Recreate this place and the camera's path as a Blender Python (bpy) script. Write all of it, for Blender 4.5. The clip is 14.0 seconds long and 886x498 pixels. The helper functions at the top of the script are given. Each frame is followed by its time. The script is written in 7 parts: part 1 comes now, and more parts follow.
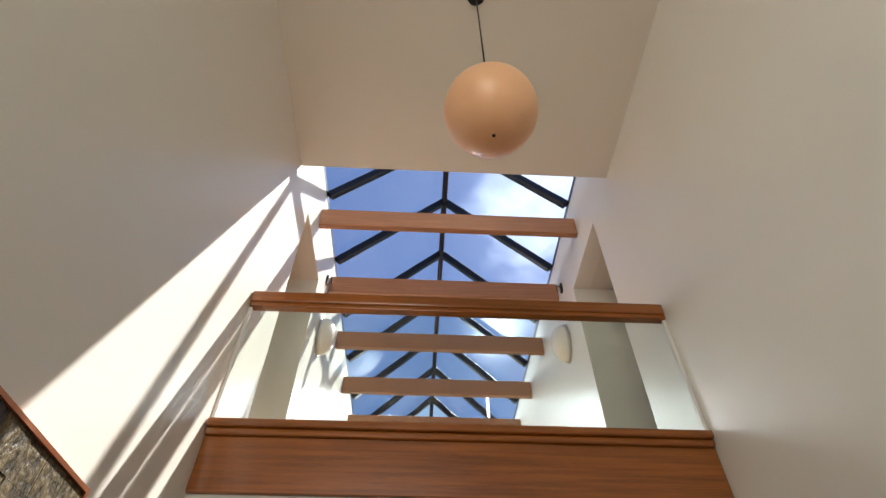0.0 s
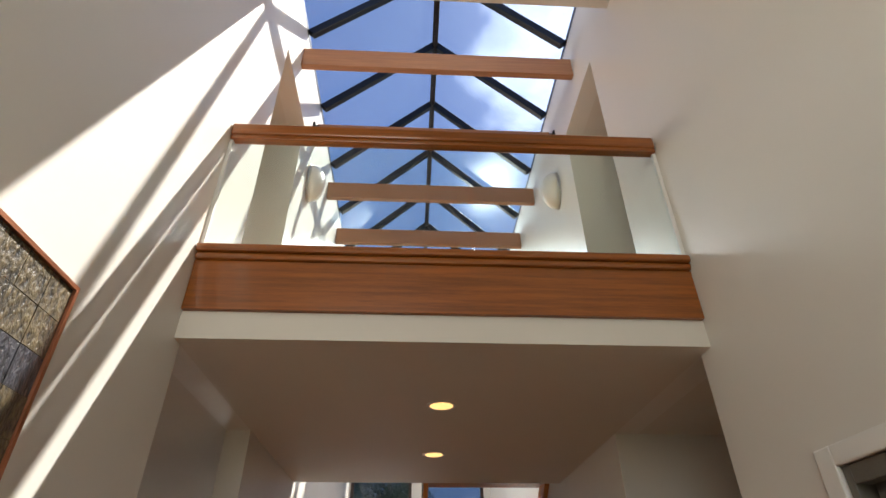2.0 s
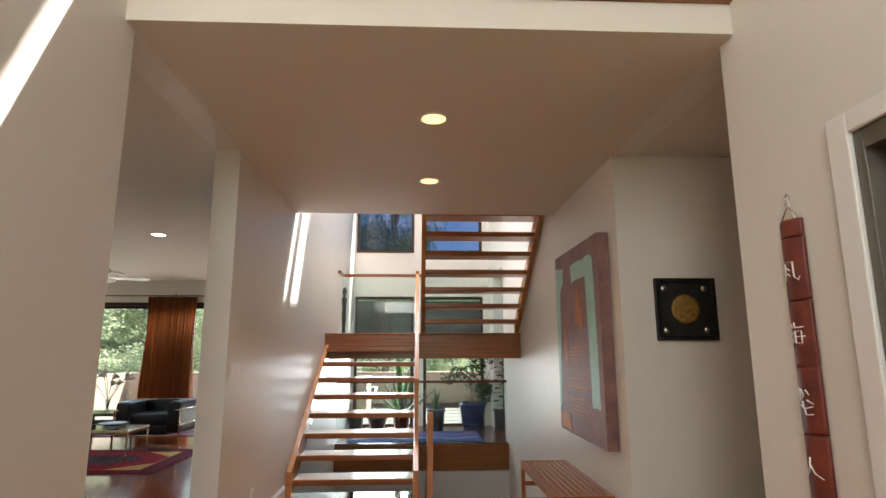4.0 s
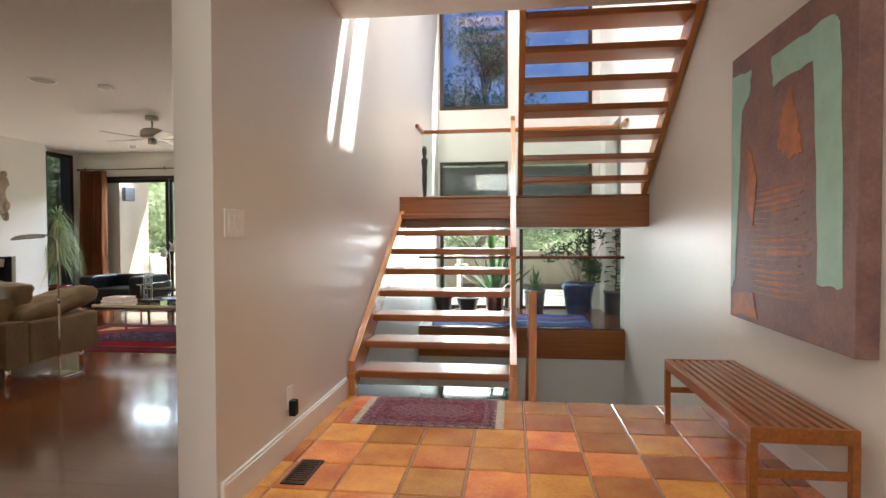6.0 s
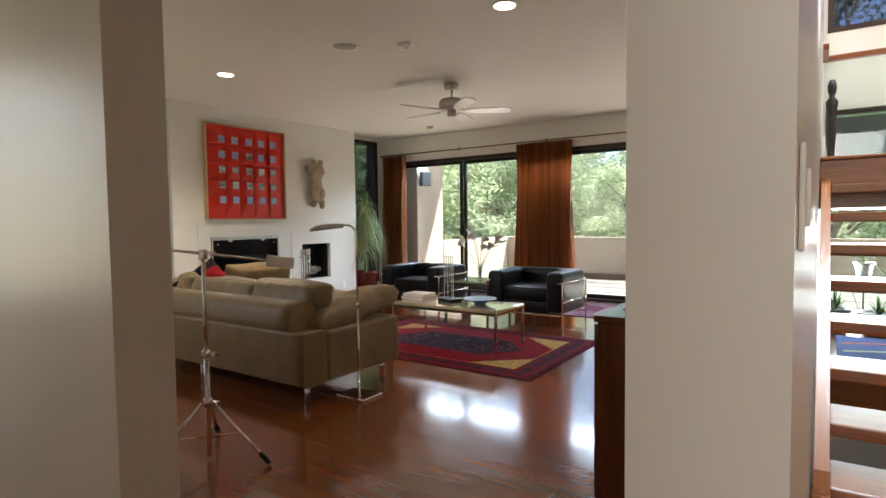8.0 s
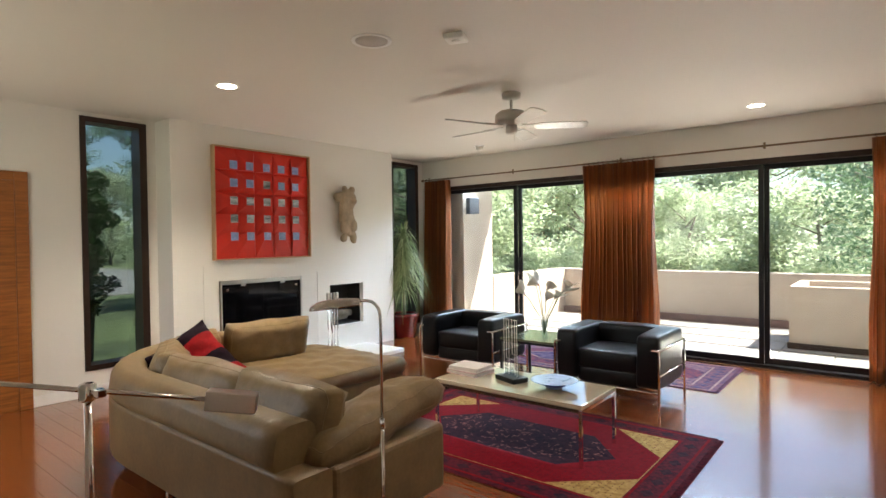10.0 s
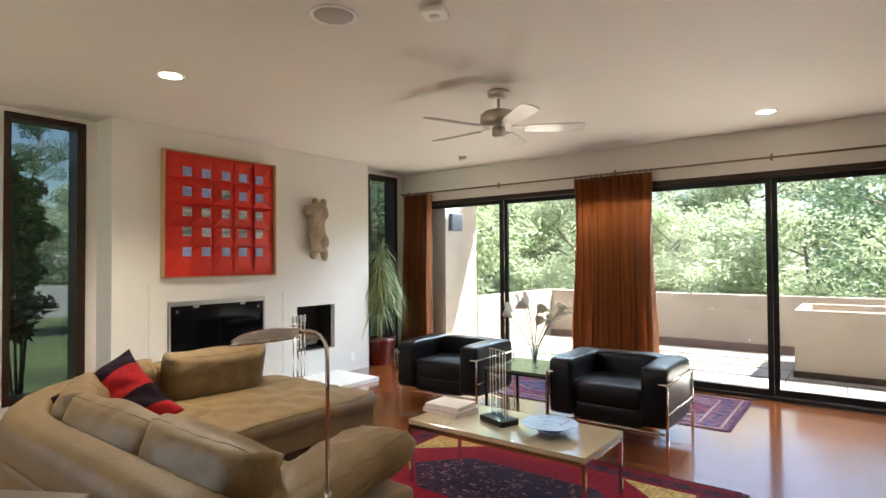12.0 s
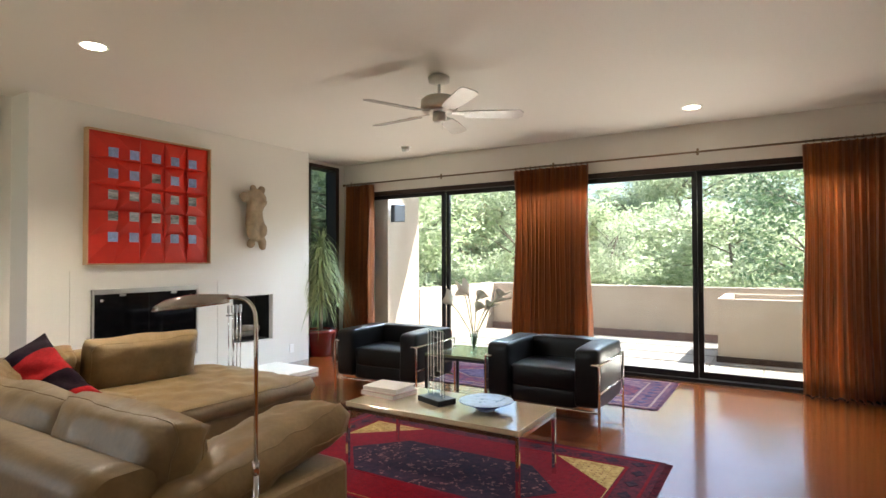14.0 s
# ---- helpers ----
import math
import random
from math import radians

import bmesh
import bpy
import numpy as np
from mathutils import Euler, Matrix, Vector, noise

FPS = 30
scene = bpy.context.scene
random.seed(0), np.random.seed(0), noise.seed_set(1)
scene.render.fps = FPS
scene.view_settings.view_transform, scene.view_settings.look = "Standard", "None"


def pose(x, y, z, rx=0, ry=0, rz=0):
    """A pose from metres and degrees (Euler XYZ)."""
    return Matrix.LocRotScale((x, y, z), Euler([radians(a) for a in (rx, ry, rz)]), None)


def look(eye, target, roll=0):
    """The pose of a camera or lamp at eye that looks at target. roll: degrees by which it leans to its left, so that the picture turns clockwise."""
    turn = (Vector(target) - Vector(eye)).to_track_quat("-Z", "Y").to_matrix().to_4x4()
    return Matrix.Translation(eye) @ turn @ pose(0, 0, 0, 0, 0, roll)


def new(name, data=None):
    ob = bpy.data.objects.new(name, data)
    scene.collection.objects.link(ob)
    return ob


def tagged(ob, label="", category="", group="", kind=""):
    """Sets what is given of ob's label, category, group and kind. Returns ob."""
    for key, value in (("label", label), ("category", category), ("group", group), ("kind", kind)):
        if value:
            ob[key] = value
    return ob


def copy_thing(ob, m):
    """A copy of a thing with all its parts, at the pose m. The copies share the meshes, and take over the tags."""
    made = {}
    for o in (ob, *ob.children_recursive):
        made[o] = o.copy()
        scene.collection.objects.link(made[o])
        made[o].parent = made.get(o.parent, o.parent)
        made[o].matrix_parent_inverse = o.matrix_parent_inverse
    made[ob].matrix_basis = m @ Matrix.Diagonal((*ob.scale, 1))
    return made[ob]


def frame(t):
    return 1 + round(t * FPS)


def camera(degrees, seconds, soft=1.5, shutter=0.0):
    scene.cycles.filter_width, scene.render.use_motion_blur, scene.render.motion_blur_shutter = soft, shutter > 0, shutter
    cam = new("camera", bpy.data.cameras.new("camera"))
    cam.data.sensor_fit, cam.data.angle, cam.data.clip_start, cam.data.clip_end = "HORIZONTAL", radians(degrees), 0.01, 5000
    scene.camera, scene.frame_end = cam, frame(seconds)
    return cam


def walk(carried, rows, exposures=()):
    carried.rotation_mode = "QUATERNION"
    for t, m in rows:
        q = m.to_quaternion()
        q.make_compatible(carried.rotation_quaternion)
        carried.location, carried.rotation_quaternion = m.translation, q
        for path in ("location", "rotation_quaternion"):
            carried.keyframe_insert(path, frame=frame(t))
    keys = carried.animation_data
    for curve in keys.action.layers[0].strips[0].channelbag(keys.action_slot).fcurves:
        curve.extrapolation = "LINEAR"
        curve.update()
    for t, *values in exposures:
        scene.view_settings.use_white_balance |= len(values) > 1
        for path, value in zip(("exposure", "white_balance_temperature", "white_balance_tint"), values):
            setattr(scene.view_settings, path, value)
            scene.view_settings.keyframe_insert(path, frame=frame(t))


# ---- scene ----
cam = camera(77.7, 14.0)
PATH = [
    (0, (0.08, 0.672, 1.752), (0.142, 2.015, 3.233), 0.1),
    (0.5, (0.098, 0.706, 1.727), (0.158, 2.083, 3.177), 0.1),
    (1, (0.113, 0.744, 1.699), (0.181, 2.189, 3.08), -0.0),
    (1.5, (0.121, 0.788, 1.669), (0.204, 2.332, 2.937), -0.2),
    (2, (0.142, 0.837, 1.621), (0.236, 2.492, 2.74), -0.4),
    (2.5, (0.178, 0.881, 1.56), (0.272, 2.64, 2.506), -0.3),
    (3, (0.201, 0.903, 1.514), (0.295, 2.756, 2.26), -0.3),
    (3.5, (0.22, 0.959, 1.443), (0.315, 2.881, 1.987), -0.2),
    (5.8, (0.25, 2.549, 1.186), (0.072, 4.541, 1.157), -0.2),
    (6, (0.209, 2.719, 1.173), (-0.039, 4.703, 1.128), -0.2),
    (6.5, (0.049, 3.168, 1.161), (-0.43, 5.109, 1.09), -0.3),
    (7, (-0.262, 3.539, 1.169), (-0.997, 5.397, 1.08), -0.3),
    (7.5, (-0.624, 3.888, 1.192), (-1.59, 5.636, 1.092), -0.5),
    (8, (-0.977, 4.17, 1.212), (-2.112, 5.815, 1.112), -0.7),
    (10.5, (-1.999, 5.423, 1.488), (-3.258, 6.977, 1.473), -0.6),
    (11, (-2.129, 5.579, 1.477), (-3.379, 7.14, 1.493), -0.4),
    (11.5, (-2.195, 5.677, 1.442), (-3.43, 7.25, 1.482), -0.4),
    (12, (-2.201, 5.724, 1.431), (-3.411, 7.316, 1.472), -0.4),
    (12.5, (-2.187, 5.74, 1.397), (-3.359, 7.361, 1.441), -0.3),
    (13, (-2.171, 5.756, 1.37), (-3.301, 7.405, 1.412), -0.3),
    (13.5, (-2.173, 5.749, 1.334), (-3.258, 7.429, 1.377), -0.2),
    (14, (-2.164, 5.742, 1.318), (-3.21, 7.447, 1.354), -0.2),
]
EXPOSURES = [(0, 0.95), (2, 1.0), (3.5, 1.65), (6, 2.2), (8, 2.0), (10.5, 2.42), (14, 2.38)]
walk(cam, [(t, look(eye, target, roll)) for t, eye, target, roll in PATH], EXPOSURES)

# ---- world and sun ----
SUN = Vector((1.0, 0.748, 1.81)).normalized()
world = bpy.data.worlds.new("sky")
scene.world = world
world.use_nodes = True
wn, wl = world.node_tree.nodes, world.node_tree.links
sky = wn.new("ShaderNodeTexSky")
sky.sky_type = "NISHITA"
sky.sun_disc = False
sky.sun_elevation = math.asin(SUN.z)
sky.sun_rotation = math.atan2(SUN.x, SUN.y)
wl.new(sky.outputs[0], wn["Background"].inputs[0])
wn["Background"].inputs[1].default_value = 0.095
sun = new("sun", bpy.data.lights.new("sun", "SUN"))
sun.data.energy, sun.data.angle, sun.data.color = 5.0, radians(0.53), (1.0, 0.95, 0.88)
sun.matrix_world = look(SUN * 30, (0, 0, 0))


def lamp(name, kind, m, watts, colour, sx=0.1, sy=0.1, spread=180):
    ob = new(name, bpy.data.lights.new(name, kind))
    ob.data.energy, ob.data.color = watts, colour
    if kind == "AREA":
        ob.data.shape, ob.data.size, ob.data.size_y = "RECTANGLE", sx, sy
        ob.data.spread = radians(spread)
    ob.matrix_world = m
    return ob


# sky light that enters by the sliding doors, from under the eave outside
lamp("door_skylight", "AREA", look((-4.5, 12.55, 2.42), (-4.5, 10.2, 0.6)), 68, (0.68, 0.83, 1.0), 5.7, 0.3, 120)
# sunlight thrown up off the pale terrace slabs at the sill
lamp("terrace_bounce", "AREA", look((-4.5, 12.5, 0.05), (-4.5, 8.6, 2.9)), 12.5, (1.0, 0.92, 0.80), 5.7, 0.2, 120)
# fill lamps at the unseen entry front behind the camera, assumed to be glazed
lamp("entry_high_fill", "AREA", look((-0.5, -1.5, 3.7), (1.6, 3.0, 2.6)), 32, (1.0, 0.94, 0.86), 1.8, 1.9)
lamp("entry_low_fill", "AREA", look((-0.7, -1.5, 1.2), (1.6, 4.6, 0.6)), 3.5, (1.0, 0.90, 0.76), 1.6, 1.6)
# sky light in the skylight's north end, above the stairs
lamp("stair_skylight", "AREA", look((-0.6, 9.0, 6.4), (1.9, 6.6, 1.4)), 95, (0.92, 0.96, 1.0), 0.7, 1.8)
# garden light in the glass wall behind the stairs
lamp("garden_window_daylight", "AREA", look((-0.41, 11.74, 0.75), (1.6, 6.0, 0.9)), 20, (0.96, 0.98, 1.0), 1.0, 1.4)
# fill lamp in a window added, out of view, at the passage's west end
lamp("passage_fill", "AREA", look((-4.56, 4.05, 1.45), (1.6, 5.3, 1.2)), 2.2, (1.0, 0.88, 0.72), 1.0, 1.25)
# fill lamp in a window added to the unseen south wall, behind the walk
lamp("south_wall_fill", "AREA", look((-6.2, 4.98, 1.55), (-6.4, 8.0, 1.35)), 4.5, (1.0, 0.92, 0.80), 2.2, 1.3)


# ---- materials ----
def nodes_of(m):
    m.use_nodes = True
    return m.node_tree.nodes, m.node_tree.links, m.node_tree.nodes["Principled BSDF"]


def mat(name, colour, rough=0.5, metal=0.0, vary=0.08, scale=8.0, fine=120.0, bump=0.1, stretch=(1, 1, 1), random_by="", spread=0.0, coat=0.0, second=None, sheen=0.0, spec=0.5, coat_rough=0.08):
    """Colour with a broad and a fine variation, roughness variation and fine relief, at metre scale."""
    m = bpy.data.materials.new(name)
    n, l, p = nodes_of(m)
    tc, mp = n.new("ShaderNodeTexCoord"), n.new("ShaderNodeMapping")
    mp.inputs["Scale"].default_value = stretch
    l.new(tc.outputs["Object"], mp.inputs["Vector"])
    a, b = n.new("ShaderNodeTexNoise"), n.new("ShaderNodeTexNoise")
    a.inputs["Scale"].default_value, a.inputs["Detail"].default_value = scale, 5
    b.inputs["Scale"].default_value, b.inputs["Detail"].default_value = fine, 3
    offset = None
    if random_by:
        info = n.new("ShaderNodeObjectInfo" if random_by == "object" else "ShaderNodeNewGeometry")
        offset = info.outputs["Random" if random_by == "object" else "Random Per Island"]
        vm = n.new("ShaderNodeVectorMath")
        vm.operation = "ADD"
        ml = n.new("ShaderNodeMath")
        ml.operation = "MULTIPLY"
        ml.inputs[1].default_value = 37.0
        l.new(offset, ml.inputs[0])
        l.new(mp.outputs[0], vm.inputs[0])
        l.new(ml.outputs[0], vm.inputs[1])
        vec = vm.outputs[0]
    else:
        vec = mp.outputs[0]
    for t in (a, b):
        l.new(vec, t.inputs["Vector"])
    add = n.new("ShaderNodeMath")
    add.operation = "MULTIPLY_ADD"
    l.new(b.outputs["Fac"], add.inputs[0])
    add.inputs[1].default_value = 0.45
    l.new(a.outputs["Fac"], add.inputs[2])
    ramp = n.new("ShaderNodeValToRGB")
    e = ramp.color_ramp.elements
    second = second or tuple(c * (1 - 2.2 * vary) for c in colour)
    e[0].position, e[1].position = 0.5, 0.95
    e[0].color, e[1].color = (*second, 1), (*colour, 1)
    l.new(add.outputs[0], ramp.inputs[0])
    out = ramp.outputs[0]
    if offset and spread:
        hs = n.new("ShaderNodeHueSaturation")
        mr = n.new("ShaderNodeMapRange")
        mr.inputs["To Min"].default_value, mr.inputs["To Max"].default_value = 1 - spread, 1 + spread
        l.new(offset, mr.inputs["Value"])
        l.new(mr.outputs[0], hs.inputs["Value"])
        mh = n.new("ShaderNodeMapRange")
        mh.inputs["To Min"].default_value, mh.inputs["To Max"].default_value = 0.5 - spread * 0.05, 0.5 + spread * 0.05
        ml2 = n.new("ShaderNodeMath")
        ml2.operation = "FRACT"
        ml3 = n.new("ShaderNodeMath")
        ml3.operation = "MULTIPLY"
        ml3.inputs[1].default_value = 7.31
        l.new(offset, ml3.inputs[0])
        l.new(ml3.outputs[0], ml2.inputs[0])
        l.new(ml2.outputs[0], mh.inputs["Value"])
        l.new(mh.outputs[0], hs.inputs["Hue"])
        l.new(out, hs.inputs["Color"])
        out = hs.outputs[0]
    l.new(out, p.inputs["Base Color"])
    rr = n.new("ShaderNodeMapRange")
    rr.inputs["To Min"].default_value, rr.inputs["To Max"].default_value = max(rough * 0.85, 0.01), min(rough * 1.15 + 0.01, 1)
    l.new(a.outputs["Fac"], rr.inputs["Value"])
    l.new(rr.outputs[0], p.inputs["Roughness"])
    p.inputs["Metallic"].default_value = metal
    p.inputs["Specular IOR Level"].default_value = spec
    p.inputs["Coat Weight"].default_value = coat
    p.inputs["Coat Roughness"].default_value = coat_rough
    p.inputs["Sheen Weight"].default_value = sheen
    if bump:
        bp = n.new("ShaderNodeBump")
        bp.inputs["Strength"].default_value, bp.inputs["Distance"].default_value = bump, 0.01
        l.new(add.outputs[0], bp.inputs["Height"])
        l.new(bp.outputs[0], p.inputs["Normal"])
    return m


def glass(name, tint=(1, 1, 1), ior=1.5, gloss=0.02):
    """A clear sheet: what lies behind it, with a mirror sheen that grows at grazing angles."""
    m = bpy.data.materials.new(name)
    m.use_nodes = True
    n, l = m.node_tree.nodes, m.node_tree.links
    n.clear()
    out, mix, tr, gl, fr, pw = (n.new("ShaderNode" + k) for k in ("OutputMaterial", "MixShader", "BsdfTransparent", "BsdfGlossy", "LayerWeight", "Math"))
    tr.inputs[0].default_value = (*tint, 1)
    gl.inputs["Roughness"].default_value = gloss
    pw.operation, pw.inputs[1].default_value = "POWER", 4.0
    fr.inputs["Blend"].default_value = 0.5
    l.new(fr.outputs["Facing"], pw.inputs[0])
    sc_ = n.new("ShaderNodeMath")
    sc_.operation = "MULTIPLY_ADD"
    sc_.inputs[1].default_value, sc_.inputs[2].default_value = 0.7, 0.035 * (ior - 0.5)
    l.new(pw.outputs[0], sc_.inputs[0])
    l.new(sc_.outputs[0], mix.inputs[0])
    l.new(tr.outputs[0], mix.inputs[1])
    l.new(gl.outputs[0], mix.inputs[2])
    l.new(mix.outputs[0], out.inputs[0])
    return m


def glow(name, colour, strength):
    m = bpy.data.materials.new(name)
    n, l, p = nodes_of(m)
    p.inputs["Base Color"].default_value = (*colour, 1)
    p.inputs["Emission Color"].default_value = (*colour, 1)
    p.inputs["Emission Strength"].default_value = strength
    return m


def leafy(name, colour, second):
    m = bpy.data.materials.new(name)
    n, l, p = nodes_of(m)
    out = n["Material Output"]
    info, ramp, tl, mix = n.new("ShaderNodeNewGeometry"), n.new("ShaderNodeValToRGB"), n.new("ShaderNodeBsdfTranslucent"), n.new("ShaderNodeMixShader")
    ramp.color_ramp.elements[0].color, ramp.color_ramp.elements[1].color = (*colour, 1), (*second, 1)
    l.new(info.outputs["Random Per Island"], ramp.inputs[0])
    l.new(ramp.outputs[0], p.inputs["Base Color"])
    l.new(ramp.outputs[0], tl.inputs[0])
    p.inputs["Roughness"].default_value = 0.5
    mix.inputs[0].default_value = 0.5
    l.new(p.outputs[0], mix.inputs[1])
    l.new(tl.outputs[0], mix.inputs[2])
    l.new(mix.outputs[0], out.inputs[0])
    return m


WHITE = mat("white_wall_paint", (0.73, 0.705, 0.65), 0.36, vary=0.012, scale=1.5, fine=220, bump=0.035)
CEIL = mat("ceiling_paint", (0.69, 0.655, 0.59), 0.6, vary=0.012, scale=1.2, fine=260, bump=0.04)
TRIM = mat("white_gloss_trim", (0.80, 0.79, 0.76), 0.3, vary=0.01, bump=0.02)
STUCCO = mat("cream_stucco", (0.48, 0.39, 0.31), 0.85, vary=0.05, scale=3, fine=90, bump=0.25)
FIR = mat("varnished_fir", (0.35, 0.102, 0.012), 0.30, vary=0.22, scale=5, fine=40, bump=0.03, stretch=(0.35, 9, 9), coat=0.25)
FIR_Y = mat("varnished_fir_lengthwise", (0.50, 0.20, 0.055), 0.26, vary=0.10, scale=5, fine=40, bump=0.02, stretch=(9, 0.5, 0.8), coat=0.25)
BEAM = mat("beam_wood", (0.42, 0.19, 0.085), 0.4, vary=0.14, scale=5, fine=40, bump=0.04, stretch=(0.4, 9, 9))
BENCHWOOD = mat("oiled_teak", (0.36, 0.122, 0.028), 0.35, vary=0.2, scale=6, fine=50, bump=0.04, stretch=(9, 0.6, 9))
PLANK = mat("red_brown_floor_board", (0.21, 0.054, 0.011), 0.18, vary=0.08, scale=4, fine=30, bump=0.0, stretch=(0.5, 8, 8), random_by="object", spread=0.09, coat=0.8, coat_rough=0.10)
SUBFLOOR = mat("dark_joint", (0.06, 0.03, 0.015), 0.8)
SALTILLO = mat("saltillo_tile", (0.66, 0.29, 0.075), 0.2, vary=0.15, scale=5, fine=60, bump=0.05, random_by="object", spread=0.34, second=(0.47, 0.145, 0.05), coat=0.5)
GROUT = mat("grey_grout", (0.32, 0.19, 0.11), 0.8, vary=0.1)
BLACKFRAME = mat("black_aluminium", (0.012, 0.012, 0.014), 0.35, metal=0.3, vary=0.05)
BROWNFRAME = mat("dark_bronze_frame", (0.035, 0.018, 0.012), 0.4, metal=0.3, vary=0.1)
STEEL = mat("brushed_steel", (0.55, 0.53, 0.50), 0.3, metal=1.0, vary=0.05)
CHROME = mat("chrome", (0.80, 0.78, 0.75), 0.07, metal=1.0, vary=0.02, bump=0)
NICKEL = mat("nickel_paint", (0.55, 0.52, 0.47), 0.4, metal=0.6, vary=0.03)
GLASS = glass("window_glass", (0.93, 0.96, 0.96))
# the next three tints are added to dim the sky and garden outside
SKYGLASS = glass("skylight_glass", (0.72, 0.79, 0.92), 1.5, 0.3)
DUSKGLASS = glass("dimming_tinted_glass", (0.36, 0.40, 0.40))
PALEBLUE = glass("blue_dimming_glass", (0.30, 0.36, 0.46))
RAILGLASS = glass("rail_glass", (0.90, 0.96, 0.94), 1.45)
DARKGLASS = mat("black_fire_glass", (0.004, 0.004, 0.005), 0.06, vary=0.0, bump=0, spec=0.25)
LEATHER = mat("olive_tan_leather", (0.225, 0.15, 0.068), 0.46, vary=0.14, scale=6, fine=46, bump=0.26)
BLACKLEATHER = mat("black_leather", (0.004, 0.004, 0.005), 0.34, vary=0.1, scale=6, fine=60, bump=0.18, spec=0.3)
CURTAIN = mat("striped_rust_silk", (0.52, 0.19, 0.05), 0.55, vary=0.28, scale=2.6, fine=9, bump=0.0, stretch=(9, 0.2, 0.02), second=(0.17, 0.048, 0.016), sheen=0.2)
n, l, p = nodes_of(CURTAIN)
for nd in n:
    if nd.type == "VALTORGB":
        nd.color_ramp.elements[0].position, nd.color_ramp.elements[1].position = 0.54, 0.86
tl_, mx_ = n.new("ShaderNodeBsdfTranslucent"), n.new("ShaderNodeMixShader")
tl_.inputs[0].default_value, mx_.inputs[0].default_value = (0.50, 0.17, 0.045, 1), 0.12
l.new(p.outputs[0], mx_.inputs[1])
l.new(tl_.outputs[0], mx_.inputs[2])
l.new(mx_.outputs[0], n["Material Output"].inputs[0])
REDPAINT = mat("red_lacquer", (0.62, 0.025, 0.012), 0.42, vary=0.06, bump=0.03)
# mirror squares: their reflections are painted in as blue and layered grey
BLUEREFLECTION = mat("painted_blue_reflection", (0.30, 0.38, 0.66), 0.25, vary=0.15, scale=30, bump=0)
GREYREFLECTION = mat("painted_landscape_reflection", (0.52, 0.55, 0.60), 0.25, vary=0.4, scale=9, fine=40, bump=0, stretch=(1, 0.6, 2.4), second=(0.06, 0.07, 0.07))
STONE = mat("sandstone", (0.40, 0.31, 0.21), 0.8, vary=0.15, scale=12, bump=0.3)
CREAMTOP = mat("cream_lacquer_top", (0.52, 0.45, 0.31), 0.08, vary=0.04, bump=0.0, coat=1.0)
DECK = mat("pale_deck_paving", (0.29, 0.262, 0.235), 0.7, vary=0.12, scale=4, fine=80, bump=0.2, random_by="object", spread=0.08)
BLACKMETAL = mat("black_iron", (0.015, 0.015, 0.015), 0.45, metal=0.6)
DARKWOOD = mat("dark_mahogany", (0.17, 0.045, 0.02), 0.25, vary=0.2, scale=4, fine=50, bump=0.03, stretch=(8, 8, 0.6), coat=0.3)
PEACH = mat("peach_opal_glass", (0.85, 0.48, 0.27), 0.35, vary=0.03, bump=0.0)
OPAL = mat("opal_glass", (0.85, 0.80, 0.72), 0.25, vary=0.03, bump=0.0)
PLASTIC = mat("white_plastic", (0.84, 0.83, 0.80), 0.35, vary=0.01, bump=0.0)
WARM = glow("warm_bulb", (1.0, 0.58, 0.20), 0.8)
COOL = glow("halogen_bulb", (1.0, 0.88, 0.70), 6.0)
LEAF = leafy("leaf_green", (0.27, 0.34, 0.18), (0.57, 0.61, 0.43))
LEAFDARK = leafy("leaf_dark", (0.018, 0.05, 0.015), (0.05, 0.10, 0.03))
LEAFPINE = leafy("pine_green", (0.10, 0.17, 0.08), (0.20, 0.28, 0.16))
LEAFRED = leafy("leaf_russet", (0.20, 0.07, 0.05), (0.26, 0.14, 0.08))
LEAFYUCCA = leafy("leaf_grey_green", (0.18, 0.24, 0.09), (0.42, 0.46, 0.24))
BARK = mat("bark", (0.30, 0.25, 0.19), 0.9, vary=0.3, scale=9, bump=0.5)
GROUND = mat("grass_ground", (0.16, 0.19, 0.07), 0.95, vary=0.35, scale=0.3, fine=30, bump=0.3)
BLUEPOT = mat("blue_glaze", (0.02, 0.07, 0.20), 0.15, vary=0.2, coat=0.4)
DARKPOT = mat("dark_glaze", (0.03, 0.04, 0.05), 0.3, vary=0.2)
REDPOT = mat("oxblood_glaze", (0.15, 0.008, 0.008), 0.1, vary=0.15, coat=0.5)
SOIL = mat("potting_soil", (0.03, 0.02, 0.014), 0.95, vary=0.3, bump=0.5)


# ---- mesh helpers ----
def box(bm, x0, x1, y0, y1, z0, z1, bevel=0.0, seg=2, m=None):
    made = bmesh.ops.create_cube(bm, size=1.0, matrix=(m or Matrix()) @ Matrix.Translation(((x0 + x1) / 2, (y0 + y1) / 2, (z0 + z1) / 2)) @ Matrix.Diagonal((abs(x1 - x0), abs(y1 - y0), abs(z1 - z0), 1)))
    if bevel:
        edges = list({e for v in made["verts"] for e in v.link_edges})
        bmesh.ops.bevel(bm, geom=edges, offset=bevel, segments=seg, profile=0.5, affect="EDGES")
    return bm


def boxes(*rows, bevel=0.0):
    bm = bmesh.new()
    for r in rows:
        box(bm, *r, bevel=bevel)
    return bm


